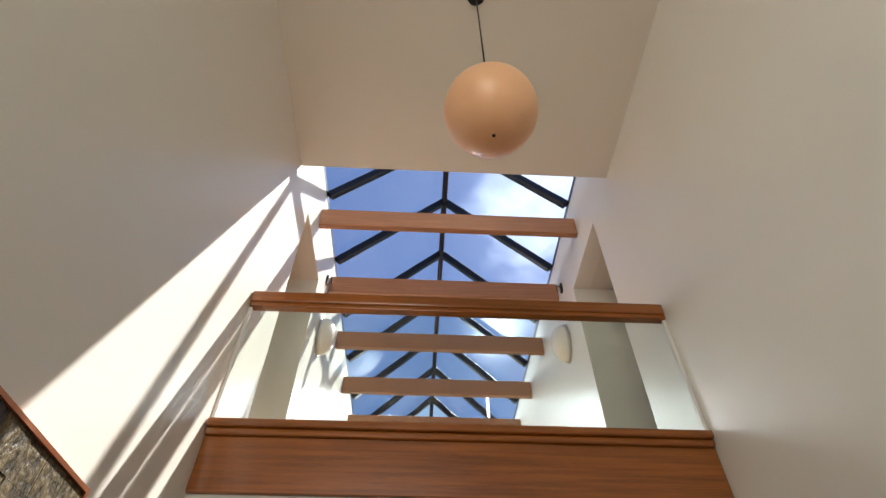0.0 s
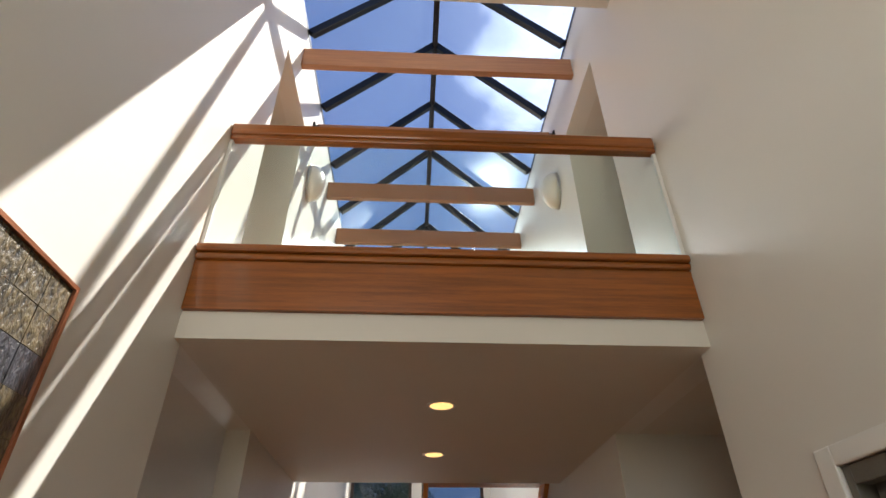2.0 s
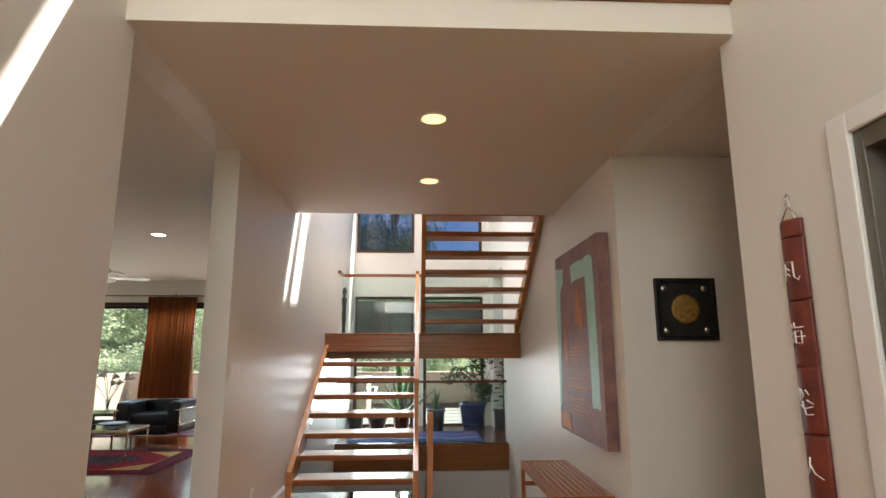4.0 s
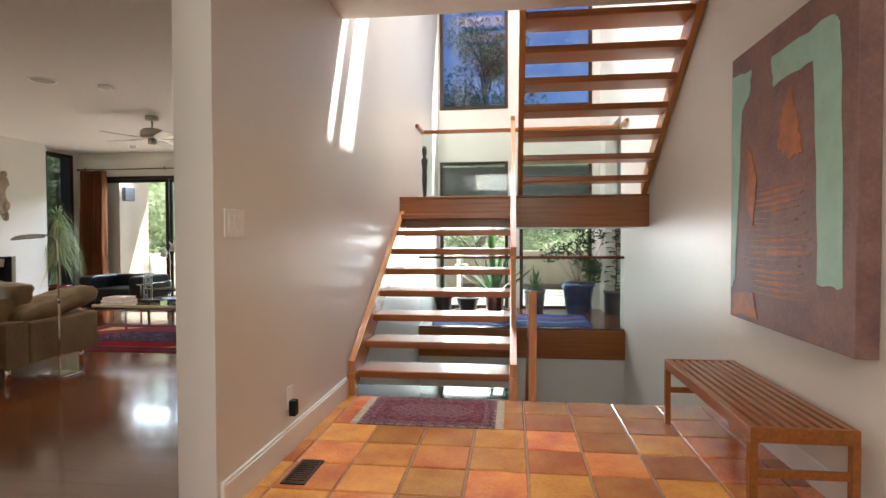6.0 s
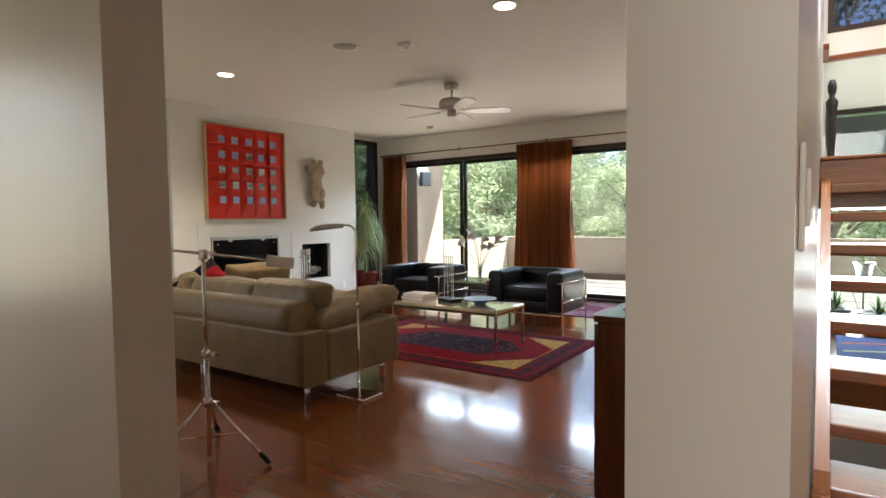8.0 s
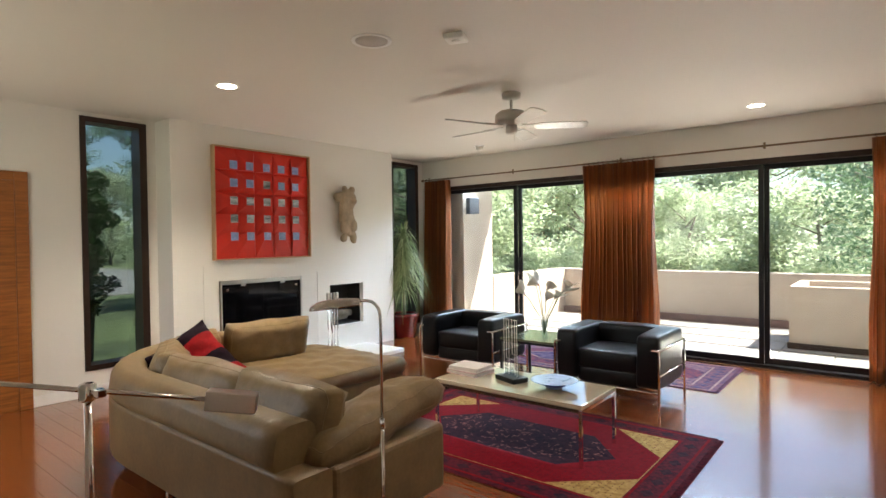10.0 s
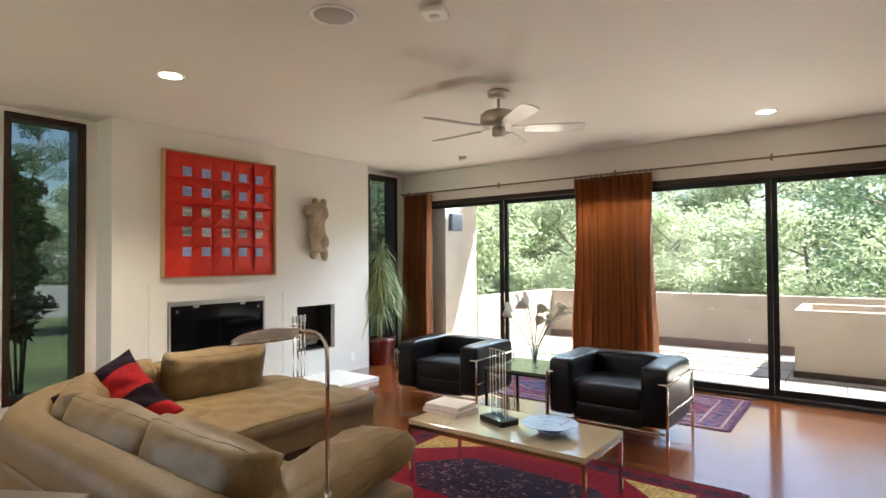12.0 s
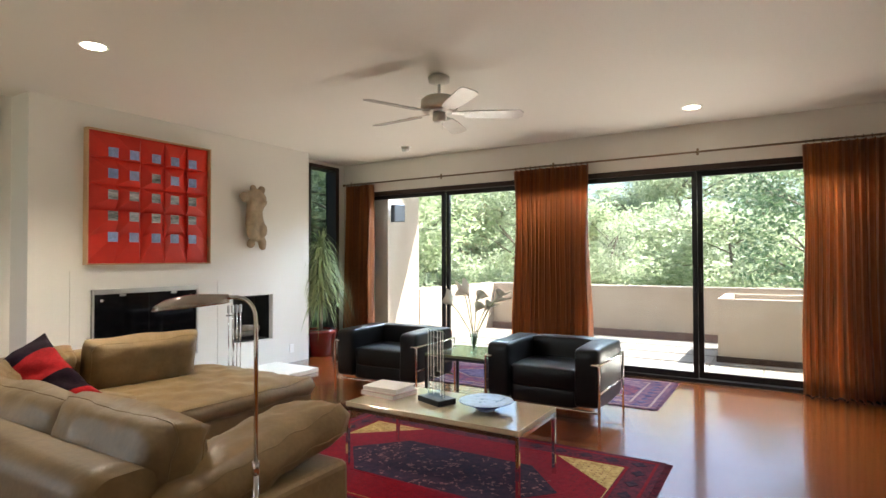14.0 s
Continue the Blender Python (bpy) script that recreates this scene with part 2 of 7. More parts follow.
def tube(bm, points, r, sides=12, closed=False, r2=None):
    """A round bar along points; r2: the radius at its far end."""
    pts = [Vector(p) for p in points]
    rings, prev = [], None
    for i, p in enumerate(pts):
        d = (pts[min(i + 1, len(pts) - 1)] - pts[max(i - 1, 0)]).normalized()
        side = d.orthogonal().normalized() if prev is None else (prev - d * prev.dot(d)).normalized()
        prev = side
        up = d.cross(side)
        rad = r if r2 is None else r + (r2 - r) * i / max(len(pts) - 1, 1)
        rings.append([bm.verts.new(p + (side * math.cos(k * math.tau / sides) + up * math.sin(k * math.tau / sides)) * rad) for k in range(sides)])
    for a, b in zip(rings, rings[1:]):
        for k in range(sides):
            bm.faces.new((a[k], a[(k + 1) % sides], b[(k + 1) % sides], b[k])).smooth = True
    bm.faces.new(rings[0][::-1])
    bm.faces.new(rings[-1])
    return bm


def lathe(bm, profile, sides=32, m=None):
    """Turns (radius, height) pairs round the z axis."""
    m = m or Matrix()
    rings = [[bm.verts.new(m @ Vector((max(r, 0.0005) * math.cos(k * math.tau / sides), max(r, 0.0005) * math.sin(k * math.tau / sides), z))) for k in range(sides)] for r, z in profile]
    for a, b in zip(rings, rings[1:]):
        for k in range(sides):
            bm.faces.new((a[k], a[(k + 1) % sides], b[(k + 1) % sides], b[k])).smooth = True
    bm.faces.new(rings[0][::-1])
    bm.faces.new(rings[-1])
    return bm


def prism(bm, poly, z0, z1, m=None):
    """A flat polygon raised from z0 to z1."""
    m = m or Matrix()
    lo = [bm.verts.new(m @ Vector((x, y, z0))) for x, y in poly]
    hi = [bm.verts.new(m @ Vector((x, y, z1))) for x, y in poly]
    bm.faces.new(lo[::-1])
    bm.faces.new(hi)
    for i in range(len(poly)):
        j = (i + 1) % len(poly)
        bm.faces.new((lo[i], lo[j], hi[j], hi[i]))
    return bm


def pillow(bm, sx, sy, sz, m=None, power=0.45, crumple=0.012, n=20, seed=0.0):
    """A stuffed, rounded block with soft creases."""
    m = m or Matrix()
    sg = lambda v, e: math.copysign(abs(v) ** e, v)  # noqa: E731
    grid = []
    for i in range(n + 1):
        a = -math.pi / 2 + math.pi * i / n
        row = []
        for k in range(2 * n):
            b = math.tau * k / (2 * n)
            p = Vector((sg(math.cos(a), power) * sg(math.cos(b), power) * sx / 2, sg(math.cos(a), power) * sg(math.sin(b), power) * sy / 2, sg(math.sin(a), power) * sz / 2))
            q = p * 5 + Vector((seed, seed * 1.7, 0))
            p += p.normalized() * crumple * (noise.noise(q) + 0.5 * noise.noise(q * 2.7))
            row.append(bm.verts.new(m @ p))
        grid.append(row)
    for a, b in zip(grid, grid[1:]):
        for k in range(2 * n):
            bm.faces.new((a[k], a[(k + 1) % (2 * n)], b[(k + 1) % (2 * n)], b[k])).smooth = True
    bmesh.ops.remove_doubles(bm, verts=grid[0] + grid[-1], dist=1e-5)
    return bm


def mesh_of(bm, name, material, weld=False):
    me = bpy.data.meshes.new(name)
    bmesh.ops.recalc_face_normals(bm, faces=bm.faces)
    bm.to_mesh(me)
    bm.free()
    me.materials.append(material)
    return me


def solid(name, bm, material, label="", category="", group="", kind=""):
    return tagged(new(name, mesh_of(bm, name, material)), label, category, group, kind)


def setting(name, bm, material, label="", category=""):
    return solid(name, bm, material, label, category or name.split("_")[0], kind="structure")


def thing(name, label, category, m=None, group="", kind=""):
    ob = new(name)
    ob.empty_display_size = 0.1
    ob.matrix_world = m or Matrix()
    return tagged(ob, label, category, group, kind)


def part(name, bm, material, parent, label=""):
    ob = new(name, mesh_of(bm, name, material))
    ob.parent = parent
    return tagged(ob, label)


def pane(name, bm, material, parent, label=""):
    ob = part(name, bm, material, parent, label)
    ob.visible_shadow = False
    return ob


B = bmesh.new
H1, H2, TOP, EAVE, RIDGE = 2.74, 3.25, 5.68, 6.5, 7.8      # hall ceiling, upper floor, upper ceiling, skylight eave and ridge
XL, XR, XM = -1.0, 1.613, 0.306                             # hall walls and the middle line
WT = 0.17                                                   # wall thickness
YP0, YP1 = 3.38, 4.84                                       # cross passage
SK0, SK1 = 3.34, 10.9                                       # skylight
# ---- structure: entry hall, passages, upper floor ----
def long_wall(name, x0, x1, label):
    bm = boxes(
        (x0, x1, -1.6, YP0, 0, H1), (x0, x1, YP1, 11.8, -1.9, H1),
        (x0, x1, -1.6, SK0, H1, TOP + 0.2), (x0, x1, SK0, 3.84, H1, EAVE), (x0, x1, 4.72, SK1, H1, EAVE), (x0, x1, SK1, 11.8, H1, TOP + 0.2),
        (x0, x1, 3.84, 4.72, H1, H2), (x0, x1, 3.84, 4.72, TOP, EAVE))
    return setting(name, bm, WHITE, label, "wall")


long_wall("wall_west", XL - WT, XL, "tall white painted wall of the entry hall")
# the east wall has a closet opening
bm = boxes(
    (XR, XR + WT, -1.6, 0.9, 0, H1), (XR, XR + WT, 0.9, 2.75, 2.08, H1), (XR, XR + WT, 2.75, YP0 + 0.03, 0, H1), (XR, XR + WT, YP1, 10.1, -1.9, H1), (XR, XR + WT, 11.3, 11.8, -1.9, H1),
    (XR, XR + WT, -1.6, SK0, H1, TOP + 0.2), (XR, XR + WT, SK0, 3.84, H1, EAVE), (XR, XR + WT, 4.72, SK1, H1, EAVE), (XR, XR + WT, SK1, 11.8, H1, TOP + 0.2),
    (XR, XR + WT, 3.84, 4.72, H1, H2), (XR, XR + WT, 3.84, 4.72, TOP, EAVE), (XR, XR + WT, 10.1, 11.3, -1.9, -0.38))
setting("wall_east", bm, WHITE, "tall white painted wall with a closet opening", "wall")
setting("wall_south", boxes((XL - WT, -0.85, -1.78, -1.6, 0, TOP + 0.2), (1.45, XR + WT, -1.78, -1.6, 0, TOP + 0.2), (-0.85, 1.45, -1.78, -1.6, 4.95, TOP + 0.2)), WHITE, "white wall round the assumed glazed entry front", "wall")
# unseen glazing, added so that the hall gets light from the south
eg = thing("window_7", "unseen tall entry front, assumed glazed, in dark frames", "window", kind="structure")
part("window_frame", boxes((-0.85, -0.79, -1.72, -1.66, 0, 4.95), (1.39, 1.45, -1.72, -1.66, 0, 4.95), (-0.79, 1.39, -1.72, -1.66, 4.89, 4.95), (-0.79, 1.39, -1.72, -1.66, 0, 0.08), (-0.79, 1.39, -1.72, -1.66, 2.2, 2.28)), BROWNFRAME, eg)
pane("pane", boxes((-0.79, 1.39, -1.694, -1.686, 0.08, 2.2)), GLASS, eg)
pane("pane", boxes((-0.79, 1.39, -1.694, -1.686, 2.28, 4.89)), GLASS, eg)
setting("ceiling_entry", boxes((XL, XR, -1.6, SK0, TOP, TOP + 0.2)), CEIL, "flat cream ceiling above the entry hall", "ceiling")
setting("ceiling_landing", boxes((XL, XR, SK1, 11.8, TOP, TOP + 0.2)), CEIL, "flat cream ceiling above the stair landing", "ceiling")
setting("ceiling_hall", boxes((XL, XR, 3.302, 6.6, H1, H2 - 0.02)), CEIL, "flat white ceiling under the upper floor", "ceiling")
setting("floor_upper", boxes((XL, XR, 3.31, 6.6, H2 - 0.018, H2 - 0.004)), FIR_Y, "varnished wood floor of the upper bridge", "floor")
# gable ends of the skylight
for nm, y0, y1 in (("wall_gable_south", SK0 - 0.14, SK0), ("wall_gable_north", SK1, SK1 + 0.14)):
    bm = B()
    prism(bm, [(XL - WT, TOP + 0.2), (XR + WT, TOP + 0.2), (XR + WT, EAVE), (XM, RIDGE + 0.1), (XL - WT, EAVE)], -y1, -y0, Matrix.Rotation(radians(90), 4, "X"))
    setting(nm, bm, WHITE, "white gable wall at the skylight's end", "wall")
# cross passages on both floors
bm = boxes((-4.6, XL - WT, YP0 - 0.15, YP0, 0, H1), (-4.75, -4.6, YP0 - 0.15, 3.55, 0, H1), (-4.75, -4.6, 4.55, 5.02, 0, H1), (-4.75, -4.6, 3.55, 4.55, 0, 0.82), (-4.75, -4.6, 3.55, 4.55, 2.1, H1))
setting("wall_passage_west", bm, WHITE, "plain wall of the side passage", "wall")
# unseen window, added only as a light source for the passage
pw = thing("window_9", "unseen dark-framed window added at the end of the passage", "window", kind="structure")
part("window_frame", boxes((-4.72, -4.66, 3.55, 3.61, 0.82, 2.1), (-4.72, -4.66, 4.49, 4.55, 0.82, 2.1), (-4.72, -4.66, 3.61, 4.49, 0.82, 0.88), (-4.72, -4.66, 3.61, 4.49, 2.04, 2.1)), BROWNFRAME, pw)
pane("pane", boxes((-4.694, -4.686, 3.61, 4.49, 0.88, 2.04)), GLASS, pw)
bm = boxes((XR + WT, 3.6, YP0 - 0.12, YP0 + 0.03, 0, H1), (XR + WT, 3.6, YP1, YP1 + 0.16, 0, H1), (3.6, 3.75, YP0 - 0.15, YP1 + 0.16, 0, H1))
setting("wall_passage_east", bm, WHITE, "plain wall of the side passage", "wall")
setting("ceiling_passage_west", boxes((-4.75, XL - 0.001, YP0 - 0.1, YP1, H1, H1 + 0.2)), CEIL, "white passage ceiling", "ceiling")
setting("ceiling_passage_east", boxes((XR + 0.001, 3.75, YP0 - 0.1, YP1, H1, H1 + 0.2)), CEIL, "white passage ceiling", "ceiling")
for nm, a, b, e in (("wall_upper_passage_west", -3.2, XL - WT, -3.35), ("wall_upper_passage_east", XR + WT, 3.8, 3.8)):
    bm = boxes((a, b, 3.7, 3.84, H2, TOP), (a, b, 4.72, 4.86, H2, TOP), (e, e + 0.15, 3.7, 4.86, H2, TOP))
    setting(nm, bm, WHITE, "cream wall of the upper side passage", "wall")
    setting(nm.replace("wall", "ceiling"), boxes((a, b, 3.7, 4.86, TOP, TOP + 0.15)), CEIL, "cream ceiling of the upper side passage", "ceiling")
    setting(nm.replace("wall", "floor"), boxes((a, b, 3.84, 4.72, H2 - 0.15, H2)), FIR_Y, "wood floor of the upper side passage", "floor")

# skylight: ridge, rafters, eave rails and panes
sk = thing("skylight", "black-framed ridge skylight with clear glass panes", "skylight", kind="structure")
slope = math.atan2(RIDGE - EAVE, XM - XL)
part("ridge_bar", boxes((XM - 0.035, XM + 0.035, SK0, SK1, RIDGE - 0.10, RIDGE + 0.03), bevel=0.008), BLACKFRAME, sk)
part("ridge_fin", boxes((XM - 0.012, XM + 0.012, SK0, SK1, RIDGE - 0.14, RIDGE - 0.10)), BLACKFRAME, sk)
run = math.hypot(RIDGE - EAVE, XM - XL)
for side in (-1, 1):
    ex = XL if side < 0 else XR
    m0 = Matrix.Translation((ex, 0, EAVE)) @ Matrix.Rotation(slope if side < 0 else math.pi - slope, 4, "Y").inverted()
    part("eave_rail", boxes((ex - 0.05 if side < 0 else ex, ex if side < 0 else ex + 0.05, SK0, SK1, EAVE - 0.02, EAVE + 0.07)), BLACKFRAME, sk)
    for k in range(7):
        y = 4.27 + 0.965 * k
        bm = B()
        a, b = Vector((ex, y, EAVE + 0.03)), Vector((XM, y, RIDGE))
        d = (b - a).normalized()
        nrm = Vector((-d.z, 0, d.x)) * (1 if d.x > 0 else -1)
        q = Matrix((d, Vector((0, 1, 0)), nrm)).transposed().to_4x4()
        box(bm, 0, (b - a).length, -0.032, 0.032, -0.09, 0.01, 0.006, 1, Matrix.Translation(a) @ q)
        part("rafter", bm, BLACKFRAME, sk)
        bm = B()
        ya, yb = (SK0 if k == 0 else y - 0.965), y
        box(bm, 0, (b - a).length, (ya - y) + 0.02, -0.02, 0.012, 0.02, 0, 1, Matrix.Translation(a) @ q)
        pane("pane", bm, SKYGLASS, sk)
    # roof beside the skylight
setting("roof_west", boxes((-3.6, XL - WT, SK0 - 0.2, SK1 + 3, TOP + 0.2, TOP + 0.35)), STUCCO, "flat roof beside the skylight", "roof")
# out-of-view block, added to keep sun off the stairwell's west wall
setting("roof_penthouse", boxes((3.2, 4.6, 10.86, 14.0, 0.0, 11.6)), STUCCO, "unseen stucco block added to shade the stair wall", "tower")
setting("roof_east", boxes((XR + WT, 4.0, SK0 - 0.2, SK1 + 3, TOP + 0.2, TOP + 0.35)), STUCCO, "flat roof beside the skylight", "roof")


def tie_beam(y):
    t = thing("tie_beam", "reddish wooden tie beam spanning under the skylight", "beam", pose(XM, y, 6.1), "tie beams under the skylight")
    bm = B()
    box(bm, XL - XM + 0.002, XR - XM - 0.002, 0.0, 0.065, -0.12, 0.12, 0.004, 1)
    part("beam", bm, BEAM, t)


for k in range(7):
    tie_beam(4.227 + 0.983 * k)

# bridge front: fascia, cap, glass and hand rail
br = thing("bridge_fascia", "varnished reddish wood fascia with moulded cap across the bridge", "fascia", kind="structure")
part("board", boxes((XL + 0.002, XR - 0.002, 3.275, 3.309, 2.885, 3.165), bevel=0.003), FIR, br)
part("cap", boxes((XL + 0.002, XR - 0.002, 3.235, 3.36, 3.205, 3.25), bevel=0.012), FIR, br)
part("cap_moulding", boxes((XL + 0.002, XR - 0.002, 3.252, 3.30, 3.165, 3.204), bevel=0.012), FIR, br)
rg = thing("bridge_railing", "frameless glass railing with a wooden hand rail", "railing", kind="structure")
pane("glass_panel", boxes((XL + 0.02, XM - 0.004 + 0.14, 3.285, 3.297, 3.251, 4.03)), RAILGLASS, rg)
pane("glass_panel", boxes((XM + 0.004 + 0.14, XR - 0.02, 3.285, 3.297, 3.251, 4.03)), RAILGLASS, rg)
part("hand_rail", boxes((XL + 0.002, XR - 0.002, 3.25, 3.33, 4.06, 4.145), bevel=0.012), FIR, rg)
part("rail_groove", boxes((XL + 0.002, XR - 0.002, 3.262, 3.318, 4.03, 4.06), bevel=0.006), FIR, rg)
for x0, x1 in ((XL + 0.001, XL + 0.02), (XR - 0.02, XR - 0.001)):
    part("wall_channel", boxes((x0, x1, 3.278, 3.304, 3.251, 4.03)), TRIM, rg)

# ---- stairwell and garden room behind it ----
setting("floor_garden_room", boxes((XL, 3.0, 9.82, 11.8, -0.34, 0.0)), DARKWOOD, "dark wood floor of the garden room", "floor")
setting("wall_under_garden_room", boxes((XL, XR, 9.84, 9.98, -1.9, -0.34)), WHITE, "white wall below the garden room", "wall")
setting("floor_lower", boxes((XL, XR, 6.65, 9.84, -1.9, -1.8)), GROUT, "lower stair floor in shade", "floor")
setting("wall_pit_south", boxes((XL, XR, 6.5, 6.64, -1.9, -0.05)), WHITE, "white wall below the floor edge", "wall")
part("fascia", boxes((XL, XR, 9.78, 9.818, -0.38, -0.02), bevel=0.003), FIR, thing("garden_room_fascia", "varnished wood fascia below the garden room floor", "fascia", kind="structure"))
bm = boxes((3.0, 3.15, 9.9, 11.95, -0.3, H1), (XR + WT, 3.0, 9.95, 10.1, 0, H1))
setting("wall_garden_room", bm, WHITE, "white side walls of the garden room", "wall")
setting("ceiling_garden_room_east", boxes((XR, 3.15, 9.95, 11.8, H1, H1 + 0.2)), CEIL, "white ceiling of the garden room's side bay", "ceiling")
W0, W1 = 11.8, 11.97
XA0, XA1, XB0, XB1 = -0.97, 0.15, 0.335, 1.485            # the two columns of windows
bm = boxes((XL - WT, XA0, W0, W1, -0.3, TOP), (XA1, XB0, W0, W1, -0.3, TOP), (XB1, 2.0, W0, W1, -0.3, TOP), (2.5, 3.15, W0, W1, -0.3, TOP), (2.0, 2.5, W0, W1, 2.1, TOP))
for a, b in ((XA0, XA1), (XB0, XB1)):
    box(bm, a, b, W0, W1, 2.40, 3.26)
    box(bm, a, b, W0, W1, 5.2, TOP)
    box(bm, a, b, W0, W1, -0.3, -0.02)
setting("wall_north_stair", bm, WHITE, "white window wall behind the stairs", "wall")


def window(name, x0, x1, z0, z1, label, shade=0.0, bar=None):
    t = thing(name, label, "window", kind="structure")
    f = 0.055
    fr = boxes((x0, x0 + f, W0 - 0.012, W0 + 0.07, z0, z1), (x1 - f, x1, W0 - 0.012, W0 + 0.07, z0, z1), (x0 + f, x1 - f, W0 - 0.012, W0 + 0.07, z0, z0 + f), (x0 + f, x1 - f, W0 - 0.012, W0 + 0.07, z1 - f, z1))
    part("window_frame", fr, BROWNFRAME, t)
    pane("pane", boxes((x0 + f, x1 - f, W0 + 0.03, W0 + 0.038, z0 + f, z1 - f)), PALEBLUE if z0 > 3 else GLASS, t)
    if shade:
        part("roller_shade", boxes((x0 + f, x1 - f, W0 + 0.012, W0 + 0.018, shade, z1 - f - 0.03)), SHADE, t, "dark grey mesh roller shade")
        bm2 = B()
        tube(bm2, [(x0 + f, W0 + 0.015, shade), (x1 - f, W0 + 0.015, shade)], 0.012)
        part("shade_bar", bm2, BLACKFRAME, t)


SHADE = mat("grey_mesh_shade", (0.055, 0.065, 0.062), 0.7, vary=0.05)
window("window_1", XA0, XA1, 3.26, 5.2, "tall dark-framed upper window towards pines")
window("window_2", XB0, XB1, 3.26, 5.2, "tall dark-framed upper window towards the sky")
window("window_3", XA0, XA1, -0.02, 2.40, "dark-framed glass wall with lowered grey shade", 1.55)
window("window_4", XB0, XB1, -0.02, 2.40, "dark-framed glass wall with lowered grey shade", 1.55)
dk = thing("door_1", "dark narrow door standing in shadow", "door", kind="structure")
part("door_leaf", boxes((2.0, 2.5, W0 + 0.04, W0 + 0.09, -0.02, 2.1), bevel=0.004), BROWNFRAME, dk)

# landing
ld = thing("stair_landing", "wooden stair landing with varnished fascia", "landing", kind="structure")
part("deck_board", boxes((XL + 0.002, XR - 0.002, 8.63, 10.06, 1.50, 1.588)), FIR, ld)
part("fascia", boxes((XL + 0.002, XR - 0.002, 8.592, 8.63, 1.27, 1.58), bevel=0.003), FIR, ld)
part("nosing", boxes((XL + 0.002, XR - 0.002, 8.575, 8.65, 1.581, 1.605), bevel=0.008), FIR, ld)
part("soffit", boxes((XL + 0.002, XR - 0.002, 8.63, 10.06, 1.27, 1.30)), WHITE, ld)
part("back_fascia", boxes((XL + 0.002, XR - 0.002, 10.06, 10.09, 1.27, 1.6)), FIR, ld)


def back_rail(name, y, z0, z1, material, label, rail_h):
    t = thing(name, label, "railing", kind="structure")
    pane("glass_panel", boxes((XL + 0.01, XM - 0.01, y - 0.006, y + 0.006, z0, z1)), RAILGLASS, t)
    pane("glass_panel", boxes((XM + 0.01, XR - 0.01, y - 0.006, y + 0.006, z0, z1)), RAILGLASS, t)
    part("hand_rail", boxes((XL + 0.002, XR - 0.002, y - 0.035, y + 0.035, z1, z1 + rail_h), bevel=0.008), material, t)
    return t


lr = back_rail("landing_railing", 10.05, 1.6, 2.55, FIR, "glass railing with a pale wooden rail behind the landing", 0.045)
for a, b in ((XL + 0.002, XL + 0.042), (XR - 0.042, XR - 0.002)):
    part("rail_return", boxes((a, b, 9.6, 10.012, 2.55, 2.595), bevel=0.006), FIR, lr)
back_rail("garden_room_railing", 9.86, 0.0, 0.885, DARKWOOD, "glass railing with a dark slim rail", 0.035)


# ---- open-riser stairs ----
def stair_flight(label, x0, x1, y0, z0, step, rise, count, stringer_low, stringer_high):
    t = thing("stair_flight", label, "stairs", group="open stair flights")
    for k in range(count):
        y, z = y0 + step * k, z0 + rise * (k + 1)
        bm = B()
        a, b = sorted((y - math.copysign(0.02, step), y + math.copysign(0.285, step)))
        box(bm, x0 + 0.05, x1 - 0.05, a, b, z - 0.055, z, 0.008, 2)
        part("tread", bm, FIR, t)
    ya, yb = y0 - step * 0.35, y0 + step * count
    g = rise / abs(step)
    for a, b in ((x0, x0 + 0.05), (x1 - 0.05, x1)):
        bm = B()
        za = z0 + stringer_low
        zb = z0 + rise * count + stringer_high
        lo = [(ya, max(za - 0.16, z0)), (yb, zb - 0.27), (yb, zb), (ya, za + 0.09)]
        prism(bm, [(p, q) for p, q in lo], a, b, Matrix(((0, 0, 1, 0), (1, 0, 0, 0), (0, 1, 0, 0), (0, 0, 0, 1))))
        part("stringer", bm, FIR_Y, t)
    return t


s1 = stair_flight("lower open-riser wooden stair flight rising to the landing", XL + 0.012, 0.245, 6.72, 0.0, 0.2375, 0.1765, 8, 0.17, 0.06)
for x in (XL + 0.012, 0.195):
    part("foot_block", boxes((x - 0.005, x + 0.055, 6.62, 6.72, 0.0, 0.17), bevel=0.003), FIR_Y, s1)
s2 = stair_flight("upper open-riser wooden stair flight rising to the bridge", 0.27, XR - 0.012, 8.62, 1.59, -0.225, 0.1845, 9, 0.06, 0.10)
hr = thing("stair_hand_rail", "slanting wooden hand rail board with glass below", "railing", kind="structure")
bm = B()
rotx = Matrix(((0, 0, 1, 0), (1, 0, 0, 0), (0, 1, 0, 0), (0, 0, 0, 1)))
prism(bm, [(7.02, 0.98), (8.62, 2.30), (8.62, 2.43), (7.0, 1.09)], 0.2, 0.245, rotx)
part("hand_rail", bm, FIR_Y, hr)
bm = B()
prism(bm, [(6.98, 0.40), (7.05, 0.46), (7.07, 1.07), (6.99, 1.0)], 0.205, 0.24, rotx)
part("lower_post", bm, FIR_Y, hr)
part("upper_post", boxes((0.2, 0.245, 8.58, 8.64, 1.6, 2.44), bevel=0.004), FIR_Y, hr)
bm = B()
prism(bm, [(7.06, 0.48), (8.58, 1.62), (8.58, 2.27), (7.06, 1.01)], 0.218, 0.228, rotx)
pane("glass_panel", bm, RAILGLASS, hr)
gf = thing("floor_glass", "dark bluish glass strip below the first tread", "glass", kind="structure")
